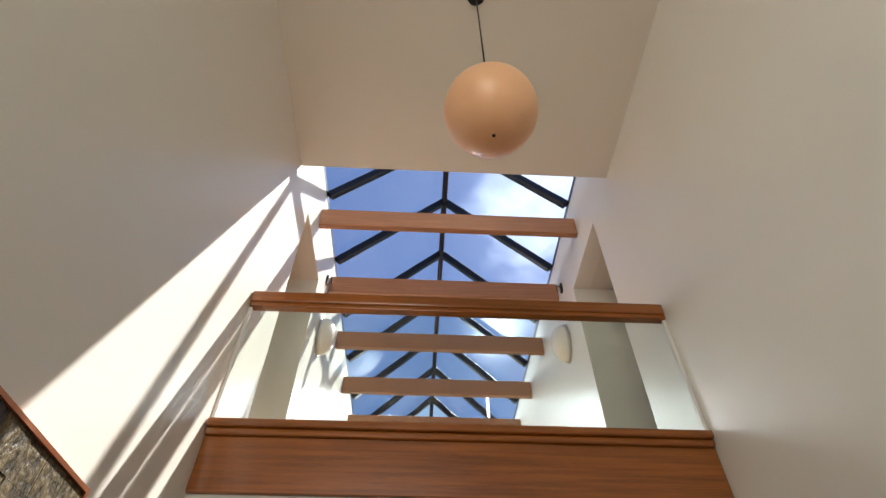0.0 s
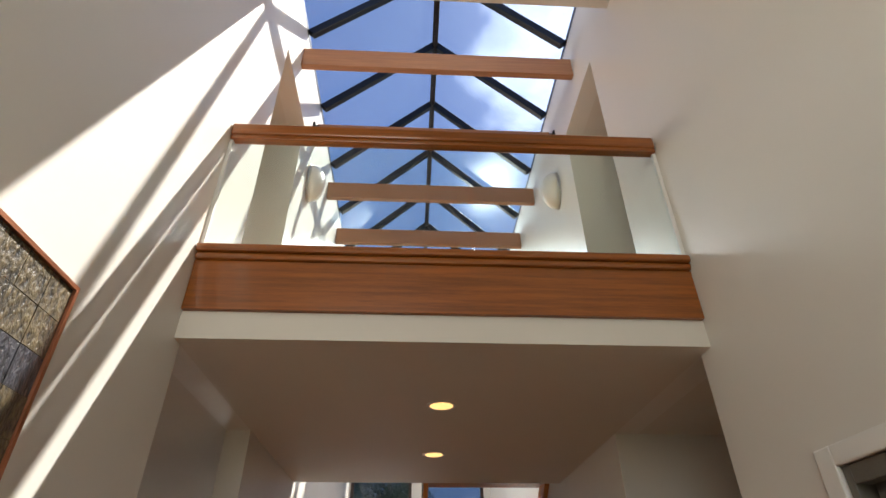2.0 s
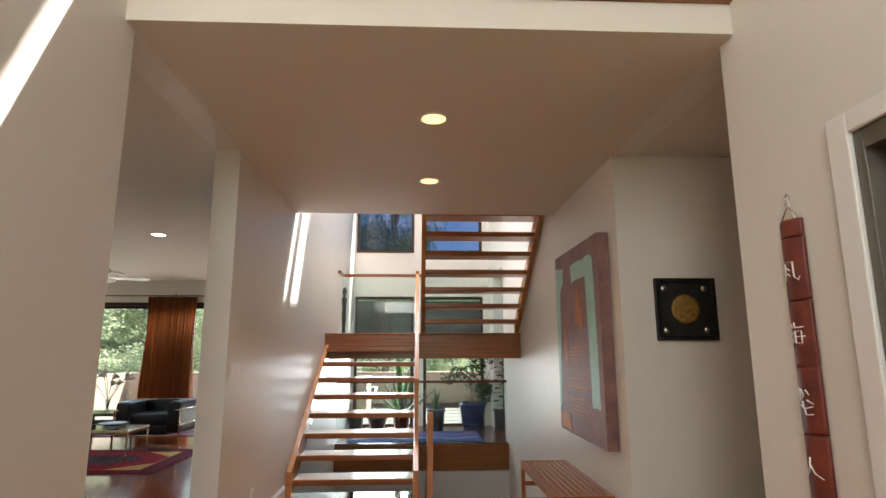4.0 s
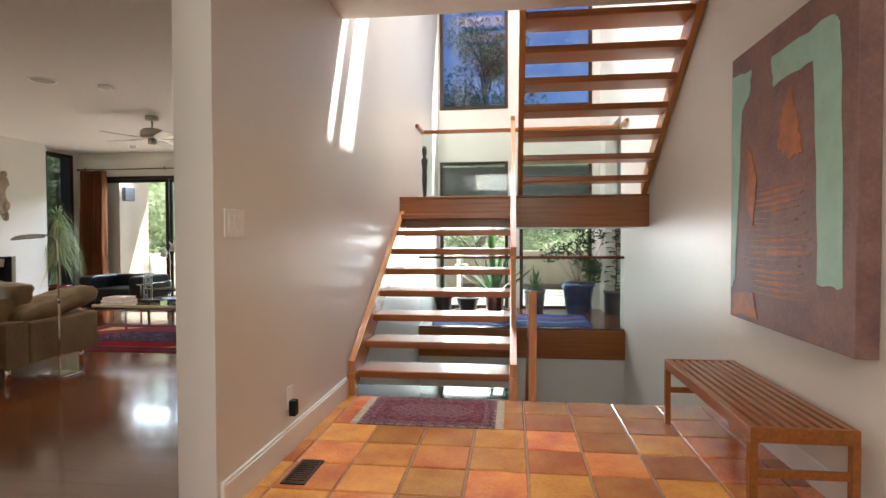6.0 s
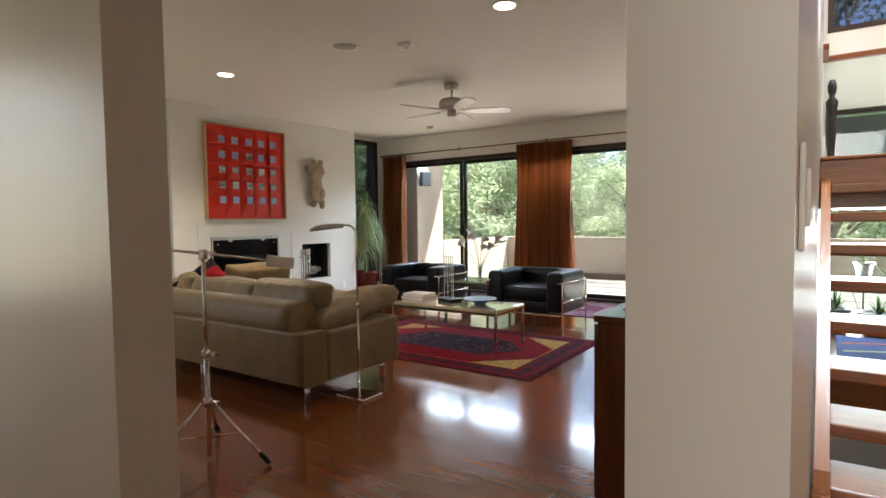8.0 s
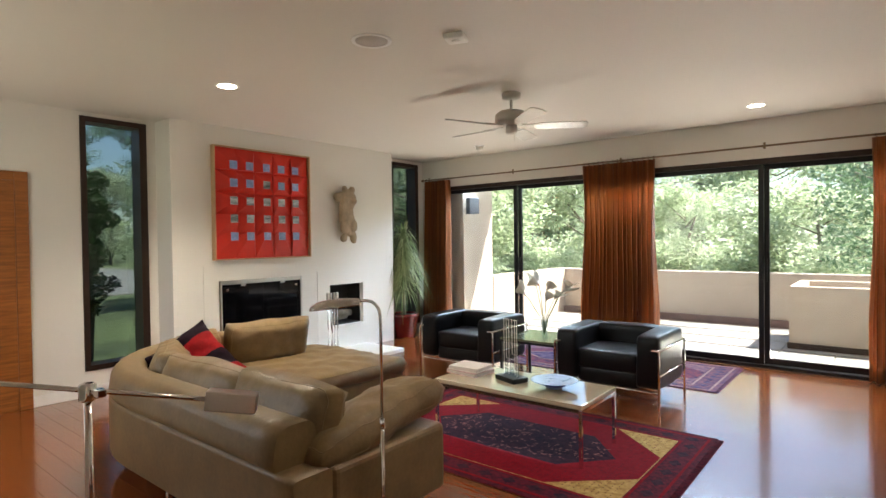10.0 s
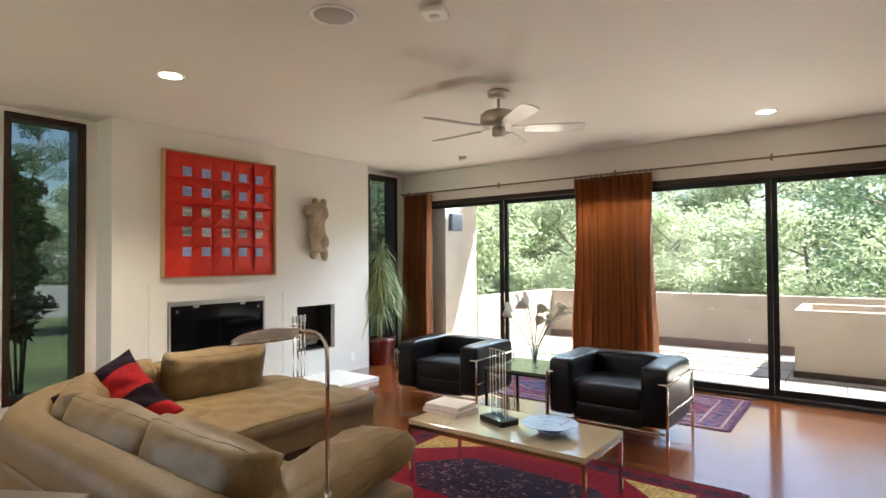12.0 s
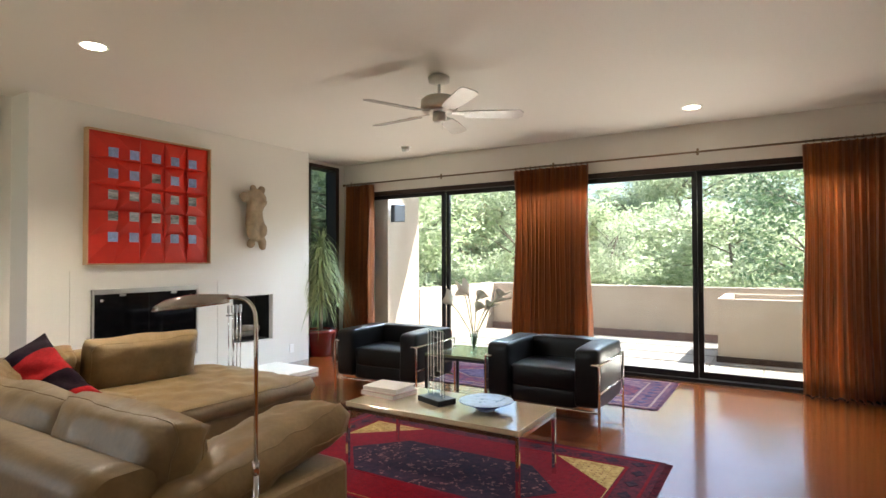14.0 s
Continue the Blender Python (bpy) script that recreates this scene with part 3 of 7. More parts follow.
part("glass_plate", boxes((XL + 0.002, 0.25, 6.652, 7.0, -0.03, -0.008)), mat("smoked_floor_glass", (0.03, 0.05, 0.06), 0.05, vary=0.3, scale=6, bump=0, spec=0.6), gf)
dr = thing("cellar_stair_rail", "dark varnished board rail beside the stair going down", "railing", kind="structure")
bm = B()
prism(bm, [(6.66, -0.2), (6.73, -0.2), (7.0, 0.35), (8.2, -0.65), (8.2, -0.55), (6.76, 0.78), (6.68, 0.78)], 0.33, 0.385, rotx)
part("board", bm, FIR_Y, dr)
# ---- living room structure ----
LW, LE, LS, LN = -7.85, XL - WT, YP1 + 0.16, 12.12        # west, east, south, north faces
BX, BY0, BY1 = -7.52, 7.84, 11.05                           # chimney breast
# the south wall's wide opening is added for fill light
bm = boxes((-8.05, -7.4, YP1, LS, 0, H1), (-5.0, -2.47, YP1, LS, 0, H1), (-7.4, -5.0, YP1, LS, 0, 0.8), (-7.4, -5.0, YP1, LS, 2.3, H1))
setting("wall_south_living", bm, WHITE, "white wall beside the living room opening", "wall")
WIN = ((7.14, 7.745, 0.245, 2.70), (11.36, 11.99, 0.10, 2.69))
bm = boxes((-8.05, LW, LS, 7.14, 0, H1), (-8.05, LW, 7.745, 11.36, 0, H1), (-8.05, LW, 11.99, 12.3, 0, H1))
for a, b, c, d in WIN:
    box(bm, -8.05, LW, a, b, 0, c)
    box(bm, -8.05, LW, a, b, d, H1)
setting("wall_west_living", bm, WHITE, "white wall with two narrow tall windows", "wall")
# breast with two fire openings
FO = ((8.40, 9.34, 0.40, 0.97), (9.86, 10.44, 0.345, 0.89))
bm = boxes((LW, BX, BY0, 8.40, 0, H1), (LW, BX, 9.34, 9.86, 0, H1), (LW, BX, 10.44, BY1, 0, H1))
for a, b, c, d in FO:
    box(bm, LW, BX, a, b, 0, c)
    box(bm, LW, BX, a, b, d, H1)
setting("wall_chimney_breast", bm, WHITE, "white chimney breast with two fire openings", "wall")
setting("wall_east_living", boxes((LE, LE + 0.1, 11.8, 12.3, 0, H1)), WHITE, "white wall backing the hall", "wall")
D0, D1, DZ = -7.66, -1.34, 2.31
bm = boxes((-8.05, D0, LN, 12.3, 0, H1), (D1, LE, LN, 12.3, 0, H1), (D0, D1, LN, 12.3, DZ, H1))
setting("wall_north_living", bm, WHITE, "white wall above the sliding doors", "wall")
setting("ceiling_living", boxes((-8.05, LE, YP1 + 0.0, 12.3, H1, H1 + 0.25)), CEIL, "flat white living room ceiling", "ceiling")
setting("roof_eave", boxes((-7.4, 3.2, 12.3, 13.45, H1 - 0.02, H1 + 0.25)), STUCCO, "cream eave over the terrace doors", "roof")
for nm, rows in (("baseboard_hall", ((XL, XL + 0.018, 4.86, 6.62, 0, 0.13), (XL, XL + 0.012, 4.86, 6.62, 0.13, 0.145))),
                 ("baseboard_living", ((LW, LW + 0.018, 6.72, 7.83, 0, 0.10), (LW, LW + 0.018, 11.06, 12.1, 0, 0.10), (-7.83, D0, LN - 0.018, LN, 0, 0.1), (-8.0, -2.48, LS, LS + 0.018, 0, 0.1))),
                 ("baseboard_entry", ((XR - 0.018, XR, 4.86, 6.62, 0, 0.13),))):
    setting(nm, boxes(*rows, bevel=0.003), TRIM, "white painted baseboard", "baseboard")
setting("column_trim", boxes((LE, XL - 0.0, YP1 - 0.006, YP1 - 0.0005, 0, H1)), WHITE, "end face of the hall wall", "trim")

# narrow windows in the west wall
for k, (a, b, c, d) in enumerate(WIN):
    t = thing(f"window_{5 + k}", "narrow floor-to-ceiling window in a dark bronze frame", "window", kind="structure")
    f = 0.05
    part("window_frame", boxes((LW - 0.19, LW + 0.015, a, a + f, c, d), (LW - 0.19, LW + 0.015, b - f - 0.02, b, c, d), (LW - 0.19, LW + 0.015, a + f, b - f - 0.02, c, c + f), (LW - 0.19, LW + 0.015, a + f, b - f - 0.02, d - f, d)), BROWNFRAME, t)
    pane("pane", boxes((LW - 0.172, LW - 0.164, a + f, b - f - 0.02, c + f, d - f)), DUSKGLASS, t)
# unseen window, added to let fill light in from the south
t = thing("window_8", "wide dark-framed window added in the unseen south wall", "window", kind="structure")
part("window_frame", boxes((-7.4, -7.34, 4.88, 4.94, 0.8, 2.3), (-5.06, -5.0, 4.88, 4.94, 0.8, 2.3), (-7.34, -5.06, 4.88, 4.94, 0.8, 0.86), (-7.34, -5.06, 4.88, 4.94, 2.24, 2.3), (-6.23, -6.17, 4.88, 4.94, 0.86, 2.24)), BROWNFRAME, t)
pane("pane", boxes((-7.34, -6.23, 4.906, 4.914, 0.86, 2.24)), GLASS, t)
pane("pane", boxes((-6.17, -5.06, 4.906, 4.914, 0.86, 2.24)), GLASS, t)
# sliding doors
sd = thing("sliding_doors", "wide black-framed sliding glass doors to the terrace", "door", kind="structure")
part("head", boxes((D0, D1, 12.13, 12.26, DZ - 0.06, DZ), bevel=0.004), BROWNFRAME, sd)
part("sill", boxes((D0, D1, 12.13, 12.28, 0.0, 0.035), bevel=0.004), BLACKFRAME, sd)
xs = [D0, -6.08, -4.5, -2.92, D1]
for k in range(4):
    a, b, y = xs[k], xs[k + 1], 12.17 + 0.045 * (k % 2)
    f = 0.05
    lf = part("door_leaf", boxes((a, a + f, y, y + 0.04, 0.036, DZ - 0.061), (b - f, b, y, y + 0.04, 0.036, DZ - 0.061), (a + f, b - f, y, y + 0.04, 0.036, 0.10), (a + f, b - f, y, y + 0.04, DZ - 0.115, DZ - 0.061)), BLACKFRAME, sd)
    pane("pane", boxes((a + f, b - f, y + 0.016, y + 0.024, 0.10, DZ - 0.115)), GLASS, lf)
    part("pull", boxes((b - 0.035 if k % 2 == 0 else a + 0.01, b - 0.012 if k % 2 == 0 else a + 0.033, y - 0.02, y - 0.001, 0.95, 1.2), bevel=0.004), BLACKFRAME, lf)
# wooden door in the west wall
t = thing("door_2", "orange-brown wooden door in the west wall", "door", kind="structure")
part("casing", boxes((LW, LW + 0.03, 6.62, 6.72, 0, 2.12), (LW, LW + 0.03, 5.7, 6.62, 2.04, 2.12), (LW, LW + 0.03, 5.6, 5.7, 0, 2.12), bevel=0.004), BENCHWOOD, t)
part("door_leaf", boxes((LW + 0.001, LW + 0.02, 5.7, 6.62, 0, 2.04), bevel=0.003), BENCHWOOD, t)

# ---- terrace, parapets, ground ----
setting("parapet_north", boxes((-7.4, 3.2, 15.85, 16.1, -0.1, 0.83), bevel=0.015), STUCCO, "cream stucco parapet round the terrace", "parapet")
setting("parapet_west", boxes((-7.4, -7.15, 13.15, 15.85, -0.1, 0.83), bevel=0.01), STUCCO, "cream stucco parapet round the terrace", "parapet")
setting("wall_terrace_west", boxes((-7.4, -7.15, 12.3, 13.12, -0.1, H1 - 0.021)), STUCCO, "tall cream stucco wall beside the terrace", "wall")
setting("wall_terrace_east", boxes((3.0, 3.2, 11.97, 16.1, -0.1, 0.83)), STUCCO, "cream stucco wall at the terrace's end", "wall")
setting("parapet_plinth", boxes((-7.15, 3.0, 15.78, 15.85, -0.1, 0.05)), mat("plinth", (0.20, 0.13, 0.11), 0.8), "dark strip along the parapet's foot", "plinth")
px = thing("planter_box", "cream stucco planter box on the terrace", "planter")
bm = boxes((-2.88, -0.9, 13.83, 13.95, -0.06, 0.78), (-2.88, -0.9, 15.0, 15.12, -0.06, 0.78), (-2.88, -2.76, 13.95, 15.0, -0.06, 0.78), (-1.02, -0.9, 13.95, 15.0, -0.06, 0.78))
part("box", bm, STUCCO, px)
part("filling", boxes((-2.76, -1.02, 13.95, 15.0, -0.06, 0.62)), DECK, px)
part("foot_strip", boxes((-2.9, -0.88, 13.815, 13.829, -0.06, 0.03)), BROWNFRAME, px)
def lie(x, y):
    """The ground's height: level with the house to the west, falling away to the north and east."""
    e = lambda a, b, v: (lambda u: u * u * (3 - 2 * u))(min(max((v - a) / (b - a), 0.0), 1.0))  # noqa: E731
    return -0.42 - 2.58 * max(e(15.5, 23.0, y - 0.28 * max(-8.2 - x, 0)), e(-8.4, -6.0, x))


bm = B()
gx = [-900, -300, -120] + [-90 + 3 * k for k in range(26)] + [-12, -10, -8.4, -7.8, -7.2, -6.6, -6, 0, 10, 40, 120, 300, 900]
gy = [-900, -300, -120, -60, -30, -10] + [2.5 * k for k in range(25)] + [80, 120, 300, 900]
gv = [[bm.verts.new((x, y, lie(x, y))) for y in gy] for x in gx]
for a, b in zip(gv, gv[1:]):
    for k in range(len(gy) - 1):
        bm.faces.new((a[k], b[k], b[k + 1], a[k + 1])).smooth = True
setting("ground", bm, GROUND, "grassy ground to the horizon", "ground")
setting("terrace_base", boxes((-8.2, 3.2, 12.3, 16.1, -3.0, -0.09)), STUCCO, "terrace base", "terrace")
setting("drive", boxes((-78, -24, 2, 22, -0.6, -0.40)), DECK, "pale sunlit driveway", "drive")


# ---- trees ----
def leaf_cloud(bm, centre, radii, count, size, rng, flat=0.0):
    for _ in range(count):
        v = Vector((rng.gauss(0, 1), rng.gauss(0, 1), rng.gauss(0, 1)))
        v = v.normalized() * (rng.random() ** 0.4)
        p = Vector(centre) + Vector((v.x * radii[0], v.y * radii[1], v.z * radii[2]))
        a = Vector((rng.gauss(0, 1), rng.gauss(0, 1), rng.gauss(0, 0.6))).normalized()
        b = a.orthogonal().normalized() * size * rng.uniform(0.25, 0.5)
        a = a * size * rng.uniform(0.6, 1.3)
        q = [bm.verts.new(p - a), bm.verts.new(p + b), bm.verts.new(p + a), bm.verts.new(p - b)]
        bm.faces.new(q)


def tree_meshes(seed, height, spread, leaves, size, pine=False):
    rng = random.Random(seed)
    trunk, crown = B(), B()
    pts = [(rng.uniform(-0.2, 0.2) * k, rng.uniform(-0.2, 0.2) * k, height * 0.85 * k / 5) for k in range(6)]
    tube(trunk, pts, height * 0.016, 8, r2=height * 0.004)
    for k in range(26 if not pine else 34):
        z = height * (rng.uniform(0.12, 0.95) if not pine else rng.uniform(0.3, 1.0))
        ang, reach = rng.uniform(0, math.tau), spread * rng.uniform(0.35, 1.0) * (math.sin(min(z / height, 0.98) * math.pi * 0.9 + 0.2) + 0.25)
        i = min(int(z / (height * 0.85) * 5), 4)
        s = Vector(pts[i]).lerp(Vector(pts[min(i + 1, 5)]), 0.5)
        s.z = min(z * 0.85, height * 0.85)
        e = s + Vector((math.cos(ang) * reach, math.sin(ang) * reach, height * rng.uniform(0.02, 0.14)))
        tube(trunk, [s, s.lerp(e, 0.5) + Vector((0, 0, 0.15)), e], height * 0.004, 5, r2=height * 0.001)
        for _ in range(2):
            c = s.lerp(e, rng.uniform(0.5, 1.05)) + Vector((rng.gauss(0, 0.3), rng.gauss(0, 0.3), rng.gauss(0, 0.3)))
            leaf_cloud(crown, c, (spread * rng.uniform(0.2, 0.36), spread * rng.uniform(0.2, 0.36), spread * rng.uniform(0.12, 0.24)), leaves, size, rng)
    return trunk, crown


def tree(seed, height, spread, leaves, size, leaf, label, m, pine=False):
    tk, cr = tree_meshes(seed, height, spread, leaves, size, pine)
    t = thing("tree", label, "tree", m, "trees round the terrace")
    part("trunk", tk, BARK, t)
    part("crown", cr, leaf, t)
    return t


ta = tree(1, 8.6, 3.6, 340, 0.095, LEAF, "light green leafy tree beyond the terrace", pose(-11.5, 27, -3.0))
tb = tree(2, 7.4, 3.2, 340, 0.09, LEAF, "light green leafy tree beyond the terrace", pose(-6.0, 29, -3.0, 0, 0, 40))
tr = tree(3, 8.2, 2.2, 200, 0.08, LEAFRED, "russet-leaved tree among the green ones", pose(-8.0, 43, -3.0))
tp = tree(4, 12.5, 3.0, 160, 0.09, LEAFPINE, "tall dark pine beyond the terrace", pose(-1.0, 26, -3.0), True)
rng = random.Random(11)
for k in range(26):
    src = (ta, tb)[k % 2]
    x = -34 + 44 * k / 25 + rng.uniform(-1.0, 1.0)
    y = rng.uniform(24, 44) if k % 2 else rng.uniform(36, 50)
    s = rng.uniform(0.9, 1.15) * (1.45 if y > 36 else 0.95)
    c = copy_thing(src, pose(x, y, -3.0, 0, 0, rng.uniform(0, 360)))
    c.scale = (s, s, s)
for x, y, s, src in ((-12, 16.6, 0.95, tb), (-16.5, 15.2, 1.0, ta), (-19, 19.0, 1.0, tb), (-13.4, 18.5, 1.0, ta), (-62, 30, 1.4, tp), (-0.6, 19.5, 0.85, tp), (-70, 24.5, 1.3, tb), (-58, 25.5, 1.1, ta), (-84, 30, 1.7, tp)):
    c = copy_thing(src, pose(x, y, lie(x, y), 0, 0, x * 40))
    c.scale = (s, s, s)
# a thin high cloud
cl = bpy.data.materials.new("thin_cloud")
cl.use_nodes = True
cn, ck = cl.node_tree.nodes, cl.node_tree.links
cn.clear()
co, cm, ct, ce = (cn.new("ShaderNode" + k) for k in ("OutputMaterial", "MixShader", "BsdfTransparent", "Emission"))
cx_, cg, cz, cr_, cu = (cn.new("ShaderNode" + k) for k in ("TexCoord", "TexGradient", "TexNoise", "ValToRGB", "Math"))
ce.inputs[0].default_value, ce.inputs[1].default_value = (0.95, 0.97, 1.0, 1), 1.1
cg.gradient_type = "SPHERICAL"
mp_ = cn.new("ShaderNodeMapping")
mp_.inputs["Scale"].default_value = (0.012, 0.0075, 0.01)
ck.new(cx_.outputs["Object"], mp_.inputs["Vector"])
ck.new(mp_.outputs[0], cg.inputs[0])
ck.new(cx_.outputs["Object"], cz.inputs["Vector"])
cz.inputs["Scale"].default_value, cz.inputs["Detail"].default_value = 0.03, 8
cu.operation = "MULTIPLY"
ck.new(cg.outputs["Fac"], cu.inputs[0])
ck.new(cz.outputs["Fac"], cu.inputs[1])
cr_.color_ramp.elements[0].position, cr_.color_ramp.elements[1].position = 0.17, 0.50
ck.new(cu.outputs[0], cr_.inputs[0])
ck.new(cr_.outputs[0], cm.inputs[0])
ck.new(ct.outputs[0], cm.inputs[1])
ck.new(ce.outputs[0], cm.inputs[2])
ck.new(cm.outputs[0], co.inputs[0])
cloud = setting("backdrop_cloud", boxes((-130, 130, -160, 160, 0, 0.5)), cl, "thin white cloud high in the blue sky", "cloud")
cloud.location = (78, 216, 300)
cloud.visible_shadow = False
# understorey hedge, far woods
rng = random.Random(5)
bm = B()
for k in range(90):
    x = -44 + k * 0.62 + rng.uniform(-0.5, 0.5)
    leaf_cloud(bm, (x, rng.uniform(22, 34), rng.uniform(-2.6, 0.0)), (1.4, 1.0, 1.1), 420, 0.08, rng)
tagged(new("hedge", mesh_of(bm, "hedge", LEAF)), "leafy undergrowth beyond the terrace", "hedge", kind="stuff")
bm = B()
for k in range(110):
    a = math.tau * k / 110
    r = rng.uniform(62, 78)
    leaf_cloud(bm, (r * math.cos(a) - 4, r * math.sin(a) + 8, rng.uniform(0.5, 6.5)), (4.5, 4.5, 5.0), 420, 0.4, rng)
tagged(new("far_woods", mesh_of(bm, "far_woods", LEAF)), "far belt of woods", "woods", kind="stuff")
# dark shrub close outside the narrow window
bm = B()
rng = random.Random(8)
sh = thing("shrub", "dark glossy shrub outside the narrow window", "shrub", pose(-9.15, 7.60, lie(-9.15, 7.60)))
tk = B()
for k in range(5):
    tube(tk, [(0, 0, 0), (rng.uniform(-0.1, 0.1), rng.uniform(-0.15, 0.1), 1.2), (rng.uniform(-0.15, 0.15), rng.uniform(-0.2, 0.1), 2.6)], 0.02, 6, r2=0.006)
part("stem", tk, BARK, sh)
for k in range(30):
    v = k / 29
    leaf_cloud(bm, (rng.gauss(0, 0.18), rng.gauss(-0.12 + 0.16 * v * (1 - v) * 4, 0.10), 1.1 + 1.75 * v), (0.22, 0.24 - 0.10 * v, 0.12), 95, 0.06, rng)
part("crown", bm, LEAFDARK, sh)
# ---- living room: sofa ----
def sweep(bm, path, profile, cap=True):
    """Carries a closed (across, up) profile along a plan path of (x, y)."""
    rings = []
    for i, (x, y) in enumerate(path):
        ax, ay = path[max(i - 1, 0)]
        bx, by = path[min(i + 1, len(path) - 1)]
        d = Vector((bx - ax, by - ay, 0)).normalized()
        s = Vector((d.y, -d.x, 0))
        rings.append([bm.verts.new(Vector((x, y, 0)) + s * a + Vector((0, 0, h))) for a, h in profile])
    n = len(profile)
    for a, b in zip(rings, rings[1:]):
        for k in range(n):
            bm.faces.new((a[k], a[(k + 1) % n], b[(k + 1) % n], b[k])).smooth = True
    if cap:
        bm.faces.new(rings[0][::-1])
        bm.faces.new(rings[-1])
    return bm


def rounded(a0, a1, z0, z1, r, n=5):
    """A rectangle with rounded corners as a closed profile."""
    pts = []
    for cx, cz, st in ((a1 - r, z1 - r, 0), (a0 + r, z1 - r, 90), (a0 + r, z0 + r, 180), (a1 - r, z0 + r, 270)):
        for k in range(n + 1):
            t = radians(st + 90 * k / n)
            pts.append((cx + r * math.cos(t), cz + r * math.sin(t)))
    return pts


def sofa_path(inset=0.0):
    """The outline of the back: east end, bend, chaise."""
    cx, cy, r = -5.36, 7.72, 1.19 - inset
    pts = [(-3.70 + (cx + 3.70) * k / 12, 6.53 + inset) for k in range(13)]
    pts += [(cx - r * math.sin(radians(a)), cy - r * math.cos(radians(a))) for a in range(6, 91, 6)]
    pts += [(cx - r, cy + 0.72 * k / 6) for k in range(1, 7)]
    return pts


def cushion(w, h, edge, mid, m, seed, name="back_cushion", n=22, wrinkle=0.010):
    """A boxed leather cushion: two bulging faces, a soft side band, welted edges and puckered corners."""
    bm = B()
    faces, rims = [], []
    for side in (1, -1):
        g = []
        for i in range(n + 1):
            row = []
            for j in range(n + 1):
                u, v = -1 + 2 * i / n, -1 + 2 * j / n
                x, y = u * (1 - 0.045 * v ** 6 - 0.03 * (1 - v * v)), v * (1 - 0.045 * u ** 6 - 0.04 * (1 - u * u))
                full = (max(1 - abs(u) ** 3, 0) * max(1 - abs(v) ** 3, 0)) ** 0.42
                q = Vector((u * w * 3.2, v * h * 3.2, seed + side))
                pucker = (abs(u * v) ** 1.5) * 0.012 * math.sin(9 * (u - v) + seed) + (abs(v) ** 3) * 0.006 * math.sin(17 * u + seed)
                z = edge / 2 + (mid - edge) / 2 * full + wrinkle * (noise.noise(q) + 0.6 * noise.noise(q * 2.6)) * (0.3 + full) + pucker
                sag = 0.012 * noise.noise(Vector((u * 1.7, v * 1.3, seed)))
                row.append(bm.verts.new(m @ Vector((x * w / 2, side * z, y * h / 2 + sag))))
            g.append(row)
        for a, b in zip(g, g[1:]):
            for k in range(n):
                bm.faces.new((a[k], a[k + 1], b[k + 1], b[k])).smooth = True
        faces.append(g)
        rims.append([g[i][0] for i in range(n)] + [g[n][j] for j in range(n)] + [g[i][n] for i in range(n, 0, -1)] + [g[0][j] for j in range(n, 0, -1)])
    c = m @ Vector((0, 0, 0))
    count = len(rims[0])
    mids = []
    for a, b in zip(*rims):
        p = (a.co + b.co) / 2
        mids.append(bm.verts.new(p + (p - c).normalized() * edge * 0.36))
    for a, b in ((rims[0], mids), (mids, rims[1])):
        for k in range(count):
            bm.faces.new((a[k], a[(k + 1) % count], b[(k + 1) % count], b[k])).smooth = True
    lines = [[v.co.copy() for v in r + r[:1]] for r in rims]
    cu = part(name, bm, LEATHER, sofa)
    for ln in lines:
        bm = B()
        tube(bm, ln, 0.003, 6)
        part("piping", bm, LEATHER, cu)
    return cu


sofa = thing("sectional_sofa", "large tan leather sectional sofa with curved corner and chaise", "sofa")
part("back_shell", sweep(B(), sofa_path(0.10), rounded(-0.10, 0.10, 0.14, 0.50, 0.025)), LEATHER, sofa)
part("back_roll", sweep(B(), sofa_path(0.10)[1:], [(a - 0.012 + (h - 0.46) * 0.16, h) for a, h in rounded(-0.10, 0.11, 0.475, 0.68, 0.07, 7)]), LEATHER, sofa)
part("seat_base", sweep(B(), sofa_path(0.50)[1:28], rounded(-0.30, 0.34, 0.14, 0.31, 0.03)), LEATHER, sofa)
part("seat_cushion", sweep(B(), sofa_path(0.56)[2:14], rounded(-0.36, 0.36, 0.30, 0.46, 0.06)), LEATHER, sofa)
part("seat_cushion", sweep(B(), sofa_path(0.56)[14:27], rounded(-0.36, 0.36, 0.30, 0.465, 0.06)), LEATHER, sofa)
bm = B()
box(bm, -6.42, -5.24, 7.62, 8.83, 0.15, 0.31, 0.03, 3)
part("chaise_base", bm, LEATHER, sofa)
cushion(1.24, 1.36, 0.10, 0.17, pose(-5.81, 8.14, 0.36, 90, 0, 0), 3.0, "chaise_cushion", 34, 0.013)
bm = B()
box(bm, -3.97, -3.70, 6.74, 7.50, 0.137, 0.49, 0.03, 3)
part("arm", bm, LEATHER, sofa)
cushion(0.82, 0.29, 0.10, 0.21, pose(-3.87, 7.11, 0.575, 0, -10, 90) @ pose(0, 0, 0, 84, 0, 0), 9.0, "arm_cushion", 22, 0.012)
P = sofa_path(0.30)


def back_cushion(i, j, h, tilt, seed, base=0.43, stretch=1.0):
    a, b = Vector((*P[i], 0)), Vector((*P[j], 0))
    d = b - a
    rz = math.degrees(math.atan2(d.y, d.x))
    c = (a + b) / 2
    cushion(d.length * stretch, h, 0.11, 0.26, pose(c.x, c.y, base + h / 2, 0, 0, rz) @ pose(0, 0, 0, tilt, 0, 0), seed)


